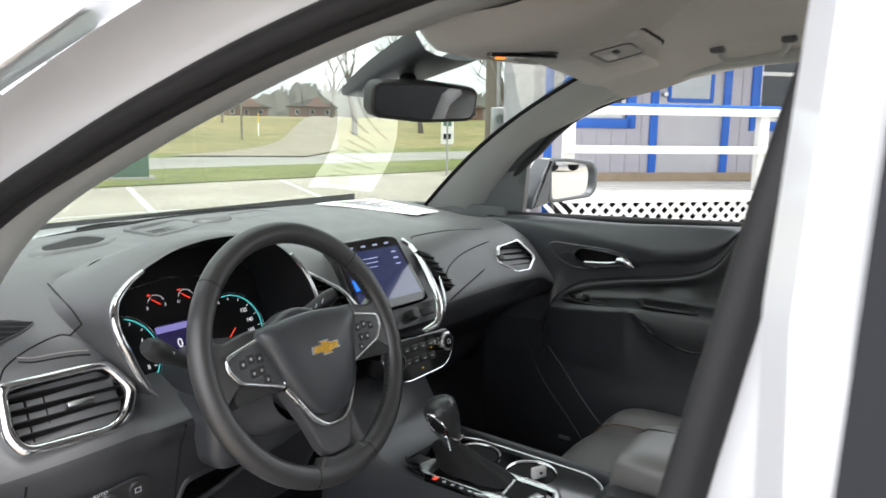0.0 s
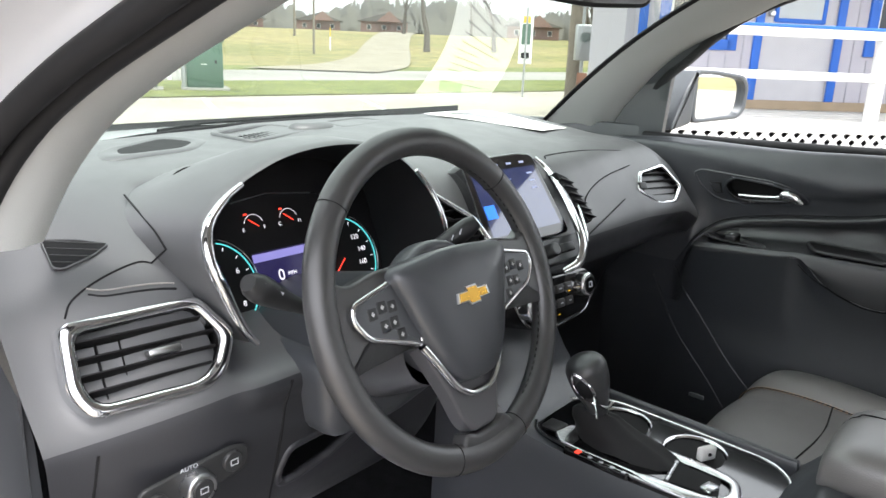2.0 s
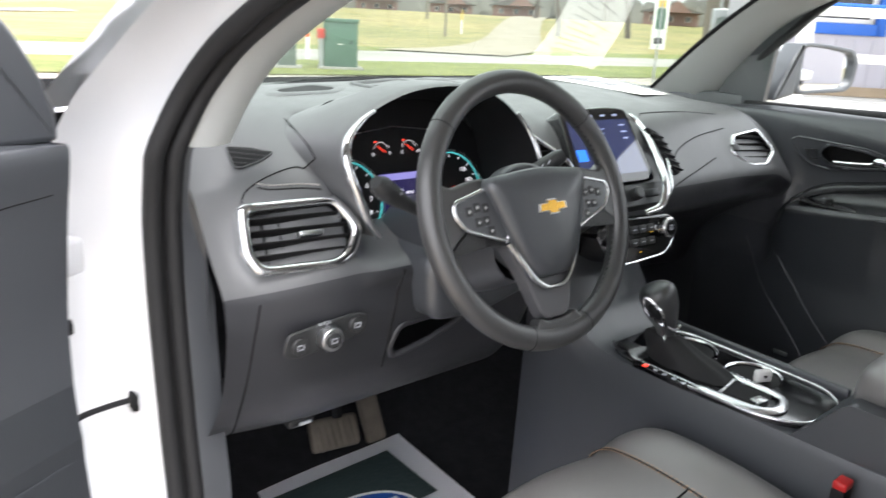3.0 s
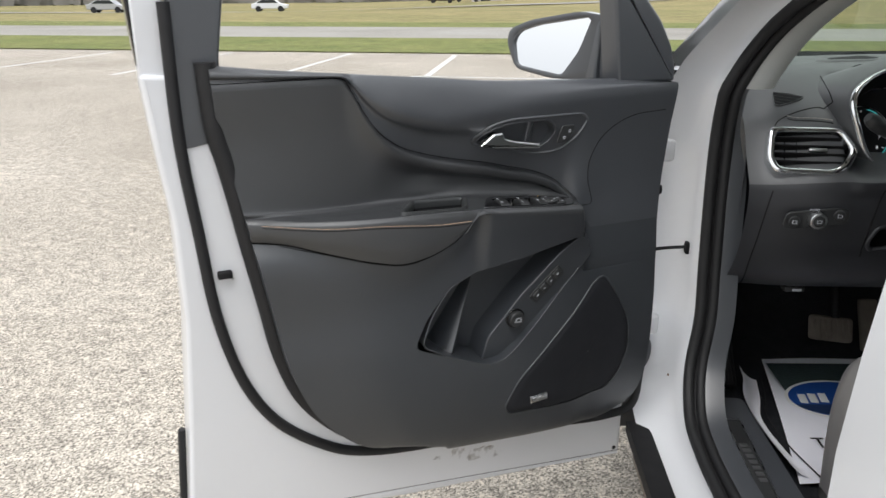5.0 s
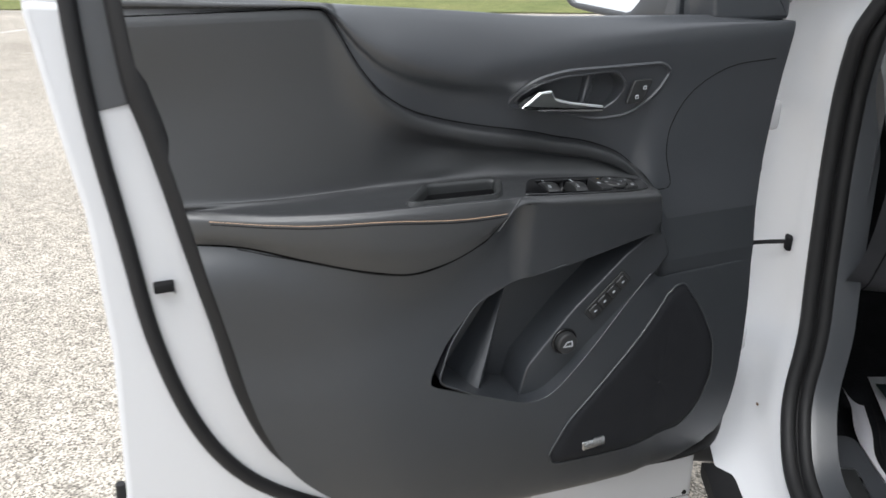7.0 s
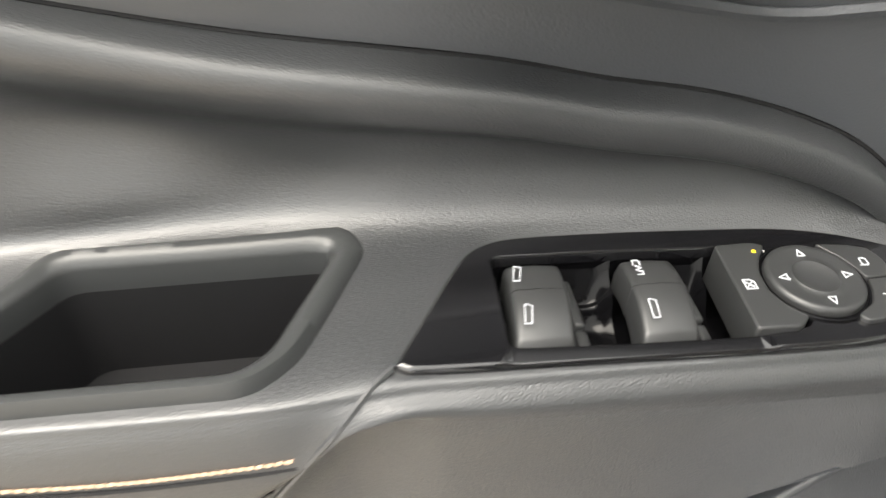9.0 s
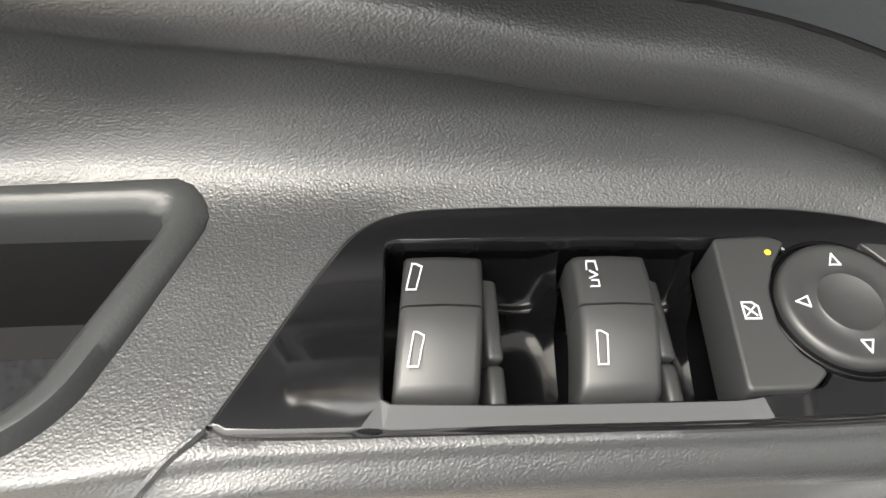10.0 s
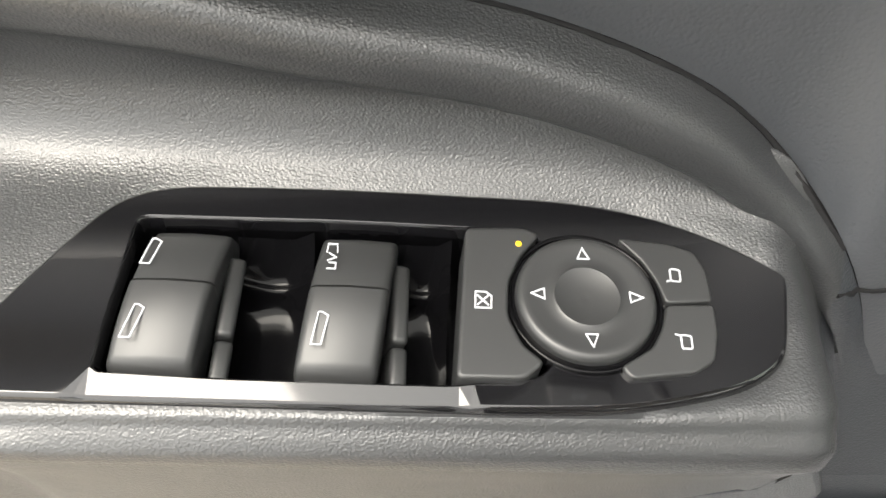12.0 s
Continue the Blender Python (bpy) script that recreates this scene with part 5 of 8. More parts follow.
# ---- dashboard: a lofted skin ----
def dash_profile(x):
    d = smooth(-0.10, -0.22, x)      # 1 on the driver's side
    y0 = 0.735 - 0.16 * x * x / 0.46
    drop = (0.05 if x > 0 else 0.016) * smooth(0.55, 0.72, abs(x))
    L = [(y0 + 0.02, 1.085), (y0 - 0.02, 1.100), (0.50, 1.100), (0.38, 1.088), (0.285, 1.052), (0.232, 1.010), (0.190, 0.945), (0.158, 0.905), (0.150, 0.865), (0.152, 0.82), (0.175, 0.735), (0.235, 0.655), (0.33, 0.615), (0.52, 0.60)]
    R = [(y0 + 0.02, 1.085), (y0 - 0.02, 1.104), (0.50, 1.102), (0.38, 1.090), (0.285, 1.075), (0.238, 1.050), (0.192, 0.985), (0.166, 0.945), (0.164, 0.910), (0.176, 0.880), (0.24, 0.850), (0.34, 0.77), (0.40, 0.66), (0.55, 0.60)]
    out = []
    dip = smooth(0.26, 0.42, x)
    R[2], R[3] = (0.50, 1.102 - 0.007 * dip), (0.38, 1.090 - 0.010 * dip)
    for (ya, za), (yb, zb) in zip(R, L):
        y, z = ya + (yb - ya) * d, za + (zb - za) * d
        if 0.925 < z < 1.085:
            y += 0.11 * smooth(-0.56, -0.52, x) * smooth(-0.18, -0.22, x)
        e = smooth(0.56, 0.74, -x) + smooth(0.64, 0.75, x)
        y -= 0.026 * smooth(0.42, 0.56, x) * smooth(0.90, 0.945, z) * smooth(1.075, 1.03, z)
        out.append((y + (0.06 if x > 0 else 0.035) * e * (1 if z < 1.06 else 0.3), z - drop * (1 if z > 0.9 else 0.3)))
    return out


def dash_at(x, i):
    """A point of the dash skin: x, and a place along the profile counted in its control points."""
    pts = cat([(0, y, z) for y, z in dash_profile(x)], 10)
    a = min(len(pts) - 1.001, max(0, i * 10))
    j = int(a)
    p = pts[j].lerp(pts[j + 1], a - j)
    return Vector((x, p.y, p.z)), (pts[j + 1] - pts[j]).normalized()


rows = [[Vector((x, v.y, v.z)) for v in cat([(0, y, z) for y, z in dash_profile(x)], 12)] for x in np.linspace(-0.735, 0.735, 200)]
dash = part("dashboard", grid([r[:87] for r in rows]), DASH_BLACK, car, "soft black dashboard with chrome-edged vents")
GAP = [(v.x, v.y) for v in rounded([(-0.498, 0.772), (-0.484, 0.806), (-0.400, 0.810), (-0.345, 0.806), (-0.372, 0.786), (-0.425, 0.765), (-0.487, 0.753)], 0.010)]
# Fall of light put into the colour: a darker copy of DASH_BLACK.
LOWER_DASH = material("shaded_grained_dash", (0.026, 0.027, 0.031), 0.45, spec=0.65, grain=0.3, grain_scale=1000, vary=0.15)
part("lower_dash", grid([r[86:] for r in rows], keep=lambda p: not inside((p.x, p.z), GAP)), LOWER_DASH, dash)


def low_y(x, z):
    """The lower dash's front at a height."""
    pts = [v for v in cat([(0, y, q) for y, q in dash_profile(x)], 10)][72:]
    return min(pts, key=lambda v: abs(v.z - z)).y


part("gap_edge", tube([Vector((x, low_y(x, z) + 0.002, z)) for x, z in dense(GAP, 0.01)], 0.0055, True, 8), LOWER_DASH, dash)
part("panel_joint", tube([Vector((x, low_y(x, z), z)) for x, z in ((-0.486, 0.895), (-0.494, 0.865), (-0.4995, 0.83), (-0.502, 0.79), (-0.503, 0.755), (-0.500, 0.738))], 0.0022, n=6), DARK, dash)


def dash_line(pts, n=6):
    return [dash_at(v.x, v.y)[0] for v in cat([(x, i, 0) for x, i in pts], n)]


for pts in ([(0.19, 0.262, 1.067), (0.211, 0.2707, 1.0706), (0.331, 0.2684, 1.0698), (0.465, 0.2509, 1.061), (0.56, 0.240, 1.050), (0.61, 0.238, 1.046)],
            [(0.215, 0.190, 0.985), (0.261, 0.206, 1.0066), (0.343, 0.218, 1.0251), (0.4755, 0.2255, 1.0367), (0.552, 0.232, 1.044), (0.60, 0.236, 1.046)],
            [(0.175, 0.168, 0.930), (0.225, 0.166, 0.950), (0.295, 0.175, 0.965), (0.372, 0.186, 0.981)]):
    part("dash_seam", tube([p + Vector((0, -0.0005, 0.0003)) for p in cat(pts, 6)], 0.0012, n=6), DARK, dash)
def dash_xy(pts, n=6):
    """Points of the dash skin over plan points x, y."""
    out = []
    for v in cat([(x, y, 0) for x, y in pts], n):
        pr = [p for p in cat([(0, y, z) for y, z in dash_profile(v.x)], 10)][28:64]
        out.append(Vector((v.x, v.y, tab(v.y, sorted((p.y, p.z) for p in pr)))))
    return out


part("dash_seam", tube(cat([(-0.562, 0.345, 1.082), (-0.571, 0.291, 1.068), (-0.574, 0.261, 1.057), (-0.575, 0.239, 1.042)], 5), 0.0012, n=6), DARK, dash)
part("dash_seam", tube([Vector((-0.575, 0.241, 1.041))] + dash_xy([(-0.585, 0.252), (-0.598, 0.258), (-0.6315, 0.2611), (-0.6546, 0.2608), (-0.6701, 0.2578), (-0.6788, 0.2512)]), 0.0012, n=6), DARK, dash)
st = dash_xy([(-0.652, 0.2605), (-0.641, 0.2535), (-0.628, 0.2480), (-0.60, 0.2385), (-0.573, 0.2300)], n=14)
bm = None
for i in range(0, len(st) - 1, 1):
    bm = tube([st[i] + Vector((0, -0.0006, 0.0008)), st[i].lerp(st[i + 1], 0.72) + Vector((0, -0.0006, 0.0008))], 0.0010, n=5, bm=bm)
part("dash_stitching", bm, material("pale_grey_stitching", (0.45, 0.43, 0.40), 0.8, vary=0.2, scale=300), dash, "grey contrast stitching")
part("stitch_fold", tube([p + Vector((0, -0.0035, -0.0048)) for p in st], 0.0015, n=6), DARK, dash)

# driver's end vent with its chrome frame
VM = facing((-0.622, 0.196, 0.950), (-0.12, -0.86, 0.45))
vo = rounded([(-0.080, 0.048), (0.058, 0.050), (0.090, 0.004), (0.070, -0.036), (0.045, -0.049), (-0.068, -0.047), (-0.084, -0.02)], 0.012, 5)
vi = rounded([(-0.067, 0.036), (0.050, 0.039), (0.073, 0.003), (0.057, -0.027), (0.038, -0.036), (-0.058, -0.035), (-0.069, -0.015)], 0.010, 5)


def vent(name, m, vo, vi, slats, parent, tag="", proud=0.010):
    c = sum((Vector(p[:2]) for p in vi), Vector((0, 0))) / len(vi)
    o, i = by_angle(vo, c, 72), by_angle(vi, c, 72)
    fr = part(name, ring([(p.x, p.y) for p in o], [(p.x, p.y) for p in i], proud, m, base=-0.02 if proud > 0.005 else -0.002, round_by=min(0.004, proud * 0.7)), CHROME, parent, tag)
    if proud < 0.005:
        part("vent_housing", ring([(p.x, p.y) for p in o], [(p.x, p.y) for p in i], -0.0022, m, base=-0.04, round_by=0.0), DASH_BLACK, fr)
    b = grid([[m @ Vector((q.x, q.y, z)) for q in i] for z in (0.004, -0.045)], True)
    b.verts.ensure_lookup_table()
    b.faces.new(list(b.verts)[-72:])
    part("vent_duct", b, DARK, fr)
    ys = [p.y for p in i]
    for k in range(slats):
        y = min(ys) + (max(ys) - min(ys)) * (k + 0.8) / (slats + 0.6)
        xs_ = sorted(p.x for p in by_angle(vi, Vector((c.x, y)), 8)[::4])
        part("vent_slat", box(xs_[-1] - xs_[0] - 0.002, 0.0022, 0.02, m @ Matrix.Translation(((xs_[0] + xs_[-1]) / 2, y, -0.006)) @ Matrix.Rotation(radians(-14), 4, 'X'), 0.0008), DARK, fr)
    return fr


ve = vent("side_vent", VM, vo, vi, 4, dash, "side air vent in a thick chrome frame")
part("vent_tab", box(0.034, 0.007, 0.012, VM @ Matrix.Translation((0.012, 0.002, 0.004)), 0.002), SATIN_METAL, ve)
for i in range(5):
    part("vent_vane", box(0.0016, 0.062, 0.02, VM @ Matrix.Translation((-0.045 + 0.022 * i, 0, -0.022)), 0.0005), DARK, ve)
# passenger's end vent
PVM = facing((0.492, 0.184, 0.993), (-0.28, -0.86, 0.42))
po = rounded([(-0.0375, 0.0335), (-0.0498, -0.0094), (0.0019, -0.0404), (0.0522, -0.0407), (0.0817, -0.0062), (0.0364, 0.0469)], 0.008, 5)
pi_ = rounded([(-0.0293, 0.0262), (-0.0396, -0.008), (0.0038, -0.0329), (0.0461, -0.0331), (0.0709, -0.0055), (0.0329, 0.037)], 0.006, 5)
pv = vent("passenger_vent", PVM, po, pi_, 4, dash, "side air vent in a chrome frame", 0.007)
part("vent_tab", box(0.020, 0.016, 0.012, PVM @ Matrix.Translation((-0.035, 0.002, 0.002)), 0.002), SATIN_BTN, pv)

# small side-window vent, cubby, defroster grilles and speaker on the dash top
SVM = axes((-0.6429, 0.2957, 1.0404), (0.844, -0.531, -0.079), (0.475, 0.670, 0.570), (-0.249, -0.518, 0.818))
so = rounded([(-0.034, 0.0125), (0.0, 0.0150), (0.030, 0.0105), (0.017, -0.0055), (-0.0085, -0.0245), (-0.0185, -0.0235)], 0.005, 4)
# No opening is cut: a dark plate paints the duct's shade.
sv = part("defog_vent", prism(so, 0.0026, SVM, 0.0, base=-0.01), DARK, dash)
part("defog_rim", tube([SVM @ Vector((p[0], p[1], 0.0020)) for p in so], 0.0011, True, 6), DASH_BLACK, sv)
for k in range(4):
    y = 0.0105 - 0.0088 * k
    x0, x1 = tab(y, [(-0.024, -0.0175), (0.0125, -0.032)]), tab(y, [(-0.024, -0.010), (-0.0055, 0.0165), (0.0105, 0.0285)])
    part("defog_slat", box(x1 - x0 - 0.0015, 0.0011, 0.0010, SVM @ Matrix.Translation(((x0 + x1) / 2, y, 0.0028)), 0.0003), SATIN_BTN, sv)


cub = rounded([(-0.525, 0.47), (-0.50, 0.545), (-0.33, 0.655), (-0.300, 0.57), (-0.375, 0.495)], 0.03, 5)
cubby_c = sum((Vector(p[:2]) for p in cub), Vector((0, 0))) / len(cub)
o = by_angle(cub, cubby_c, 48)
part("dash_cubby", ring([(p.x, p.y) for p in o], [(cubby_c.x + (p.x - cubby_c.x) * 0.62, cubby_c.y + (p.y - cubby_c.y) * 0.62) for p in o], 0.012, Matrix.Translation((0, 0, 1.092)), base=-0.02, round_by=0.005), DASH_BLACK, dash)
# Near-black slab just under the rim stands in for the cubby's shade.
part("cubby_shade", prism([(cubby_c.x + (p.x - cubby_c.x) * 0.66, cubby_c.y + (p.y - cubby_c.y) * 0.66) for p in o], 0.010, Matrix.Translation((0, 0, 1.092))), DARK, dash)
for cx, cy, lx, ly, turn in ((-0.19, 0.595, 0.20, 0.105, 19), (0.055, 0.628, 0.16, 0.075, 12)):
    gm = Matrix.Translation((cx, cy, 1.0985)) @ Matrix.Rotation(radians(turn), 4, 'Z') @ Matrix.Rotation(radians(2), 4, 'X')
    rim = rounded([(-lx / 2, -ly / 2), (lx / 2, -ly / 2), (lx / 2, ly / 2), (-lx / 2 + 0.03, ly / 2)], 0.014, 4)
    o_ = by_angle(rim, Vector((0, 0)), 48)
    gr = part("defroster_tray", ring([(p.x, p.y) for p in o_], [(p.x * 0.88, p.y * 0.80) for p in o_], 0.008, gm, base=-0.02, round_by=0.003), DASH_BLACK, dash)
    part("tray_floor", prism([(p.x * 0.9, p.y * 0.84) for p in o_], 0.001, gm), DARK, gr)
    for i in range(int(lx * 0.80 / 0.0125)):
        part("grille_bar", box(0.003, ly * 0.42, 0.003, gm @ Matrix.Translation((-lx * 0.36 + 0.0125 * i, -ly * 0.16, 0.0035)) @ Matrix.Rotation(radians(-24), 4, 'Z'), 0.0008), SATIN_BTN, gr)
    for k in range(3):
        part("grille_bar", box(lx * 0.78, 0.0026, 0.003, gm @ Matrix.Translation((0.0, -ly * 0.33 + ly * 0.16 * k, 0.0032)), 0.0008), SATIN_BTN, gr)
part("sensor_dome", disc(0.05, 0.022, Matrix.Translation((-0.068, 0.605, 1.092)), 0.016, 32, squash=0.6), DASH_BLACK, dash)
part("tweeter_grille", disc(0.062, 0.006, facing((-0.585, 0.60, 1.082), (-0.15, -0.15, 1)), 0.003, 40, squash=0.75), DARK, dash)

# instrument binnacle
hood_c = [(-0.512, 0.938), (-0.530, 0.962), (-0.552, 1.010), (-0.560, 1.040), (-0.552, 1.068), (-0.530, 1.088), (-0.497, 1.106), (-0.43, 1.130), (-0.36, 1.138), (-0.29, 1.132),
          (-0.235, 1.108), (-0.205, 1.070), (-0.194, 1.02), (-0.194, 0.975), (-0.202, 0.94)]
hc = cat([(x, 0, z) for x, z in hood_c], 5)
rows = []
mid = Vector((-0.375, 0, 1.0))
for y, kx, kz, dz in ((0.30, 0.90, 0.86, -0.01), (0.24, 0.94, 0.92, -0.004), (0.186, 0.975, 0.97, 0), (0.176, 0.995, 0.995, 0), (0.178, 1.012, 1.01, 0), (0.19, 1.03, 1.025, 0), (0.25, 1.10, 1.03, -0.002),
                      (0.34, 1.22, 0.95, -0.01), (0.46, 1.4, 0.72, -0.02), (0.60, 1.5, 0.55, -0.03)):
    rows.append([Vector((mid.x + (p.x - mid.x) * kx, y + 0.045 * smooth(1.0, 1.13, p.z) * (1 if y < 0.26 else 0.3), mid.z + (p.z - mid.z) * kz + dz)) for p in hc])
binn = part("instrument_hood", grid(rows[3:]), DASH_BLACK, dash, "black instrument hood")
# inner rows of the hood, in near-black
part("hood_inner", grid(rows[:4]), DARK, binn)
ch = [Vector((p.x, 0.172 + 0.045 * smooth(1.0, 1.13, p.z), p.z)) for p in hc]
part("hood_chrome", tube(ch[:31], [0.0035 + 0.0035 * math.sin(math.pi * i / 30) for i in range(31)], n=8), CHROME, binn, "chrome instrument trim")
part("hood_chrome", tube(ch[52:], 0.004, n=8), CHROME, binn)
GM = facing((-0.385, 0.300, 1.0), (0, -0.93, 0.37)) @ Matrix.Scale(1.15, 4)
part("gauge_face", prism(rounded([(-0.155, -0.065), (0.155, -0.065), (0.165, 0.03), (0.10, 0.10), (-0.10, 0.10), (-0.165, 0.03)], 0.02), 0.002, GM), DARK, binn)


def arc(cx, cy, r, a0, a1, n=24):
    return [(cx + r * math.cos(radians(a0 + (a1 - a0) * i / n)), cy + r * math.sin(radians(a0 + (a1 - a0) * i / n))) for i in range(n + 1)]


def lit_line(pts, r, mat, name, m=None, z=0.0035):
    return part(name, tube([(m or GM) @ Vector((x, y, z)) for x, y in pts], r, n=5), mat, binn)


for s in (-1, 1):
    lit_line(arc(s * 0.090, -0.033, 0.050, -80 if s < 0 else -60, 75 if s < 0 else 100), 0.0010, CYAN_LIT, "gauge_ring")
    lit_line(arc(s * 0.090, -0.033, 0.054, 0, 360, 40), 0.0007, SATIN_METAL, "gauge_bezel")
    bm = None
    for k in range(14):
        a = radians(-60 + k * 300 / 13 - 60)
        bm = box(0.004, 0.0009, 0.0006, GM @ Matrix.Translation((s * 0.090 + 0.045 * math.cos(a), -0.033 + 0.045 * math.sin(a), 0.003)) @ Matrix.Rotation(a, 4, 'Z'), bm=bm)
    part("gauge_ticks", bm, TEXT_LIT, binn)
for body_, x, y in (("6", -0.060, -0.018), ("7", -0.057, -0.036), ("8", -0.061, -0.054), ("120", 0.113, -0.010), ("140", 0.120, -0.026), ("160", 0.117, -0.042)):
    text_mesh(body_, 0.0085, TEXT_LIT, GM @ Matrix.Translation((x, y, 0.004)), binn, "gauge_number")
lit_line([(0.090, -0.033), (0.066, -0.054)], 0.0009, RED_LIT, "gauge_needle")
part("info_display", prism(rounded([(-0.040, -0.064), (0.040, -0.064), (0.038, -0.004), (-0.038, -0.004)], 0.004), 0.003, GM), NAVY_LIT, binn, "lit navy information display")
part("display_band", box(0.075, 0.009, 0.001, GM @ Matrix.Translation((0, -0.010, 0.0035))), LILAC_LIT, binn)
part("display_band", box(0.077, 0.006, 0.001, GM @ Matrix.Translation((0, -0.060, 0.0035))), LILAC_LIT, binn)
text_mesh("0", 0.018, TEXT_LIT, GM @ Matrix.Translation((-0.006, -0.034, 0.004)), binn, "display_digit")
text_mesh("MPH", 0.006, TEXT_LIT, GM @ Matrix.Translation((0.009, -0.034, 0.004)), binn, "display_text")
text_mesh("100 mi", 0.0065, TEXT_LIT, GM @ Matrix.Translation((0.0, -0.050, 0.004)), binn, "display_text")
lit_line([(-0.105, 0.034), (-0.07, 0.052), (0, 0.060), (0.07, 0.052), (0.105, 0.034)], 0.0008, SATIN_METAL, "gauge_arch")
for x in (-0.025, 0.023):
    lit_line([(x - 0.006, 0.034), (x + 0.006, 0.025)], 0.0007, RED_LIT, "small_needle")
    lit_line(arc(x, 0.026, 0.013, 20, 160, 10), 0.0004, TEXT_LIT, "small_scale")
    part("red_mark", box(0.004, 0.002, 0.001, GM @ Matrix.Translation((x - 0.008, 0.040, 0.003))), RED_LIT, binn)
for body_, x in (("E", -0.040), ("F", -0.012), ("C", 0.009), ("H", 0.037)):
    text_mesh(body_, 0.006, TEXT_LIT, GM @ Matrix.Translation((x, 0.023, 0.004)), binn, "gauge_letter")

# ---- steering wheel ----
SW = facing((-0.360, 0.030, 0.993), (0, -math.cos(radians(22)), math.sin(radians(22))))
wheel = part("steering_wheel", tube([SW @ Vector((0.1785 * math.cos(a), 0.1785 * math.sin(a) * 0.985, 0)) for a in np.linspace(0, 2 * math.pi, 96, endpoint=False)], 0.0165, True, 16, flat=0.9,
                                    up=SW.to_3x3() @ Vector((0, 0, 1))), WHEEL_LEATHER, car, "black leather steering wheel with chrome spokes")
for a in (42, 138, 252, 288):
    c_, s_ = math.cos(radians(a)), math.sin(radians(a))
    q = [SW @ Vector(((0.1785 + 0.0168 * math.cos(b)) * c_, (0.1785 + 0.0168 * math.cos(b)) * s_ * 0.985, 0.0152 * math.sin(b))) for b in np.linspace(0, 2 * math.pi, 20, endpoint=False)]
    part("rim_seam", tube(q, 0.0006, True, 5), RUBBER, wheel)
st = [SW @ Vector(((0.1785 - 0.0163) * math.cos(a), (0.1785 - 0.0163) * math.sin(a) * 0.985, 0.003)) for a in np.linspace(radians(-60), radians(60), 80)]
bm = None
for i in range(0, 78, 2):
    bm = tube([st[i], st[i + 1]], 0.0009, n=4, bm=bm)
part("rim_stitching", bm, RUBBER, wheel)
pad = [(-0.092, 0.042), (-0.05, 0.050), (0.0, 0.053), (0.05, 0.050), (0.092, 0.042), (0.082, 0.006), (0.064, -0.040), (0.045, -0.073), (0.022, -0.092), (-0.022, -0.092), (-0.045, -0.073), (-0.064, -0.040), (-0.082, 0.006)]
pad = [v.to_2d() for v in cat([(x, y, 0) for x, y in pad], 4, True)]
rows = []
for k, z in ((1.0, -0.01), (1.0, 0.014), (0.985, 0.019), (0.95, 0.0235), (0.8, 0.029), (0.5, 0.033), (0.2, 0.0345), (0.01, 0.035)):
    rows.append([SW @ Vector((p.x * k, (p.y + 0.01) * k - 0.01, z)) for p in pad])
part("airbag_pad", grid(rows, True), SOFT_BLACK, wheel, "black airbag cover")
eb = SW @ Matrix.Translation((0, -0.003, 0.0335))
part("badge", prism([(-0.027, -0.0055), (-0.010, -0.0055), (-0.007, -0.0105), (0.0105, -0.0105), (0.009, -0.0055), (0.027, -0.0055), (0.025, 0.0055), (0.009, 0.0055), (0.007, 0.0105), (-0.0105, 0.0105), (-0.009, 0.0055), (-0.025, 0.0055)], 0.003, eb, 0.0006), SATIN_METAL, wheel)
part("badge_inlay", prism([(x * 0.88, y * 0.80) for x, y in ((-0.027, -0.0055), (-0.010, -0.0055), (-0.007, -0.0105), (0.0105, -0.0105), (0.009, -0.0055), (0.027, -0.0055), (0.025, 0.0055), (0.009, 0.0055), (0.007, 0.0105), (-0.0105, 0.0105), (-0.009, 0.0055), (-0.025, 0.0055))], 0.0036, eb), GOLD, wheel, "plain gold badge")
part("hub_back", disc(0.075, 0.03, SW @ Matrix.Translation((0, -0.01, -0.03)), 0.01, 40), SOFT_BLACK, wheel)
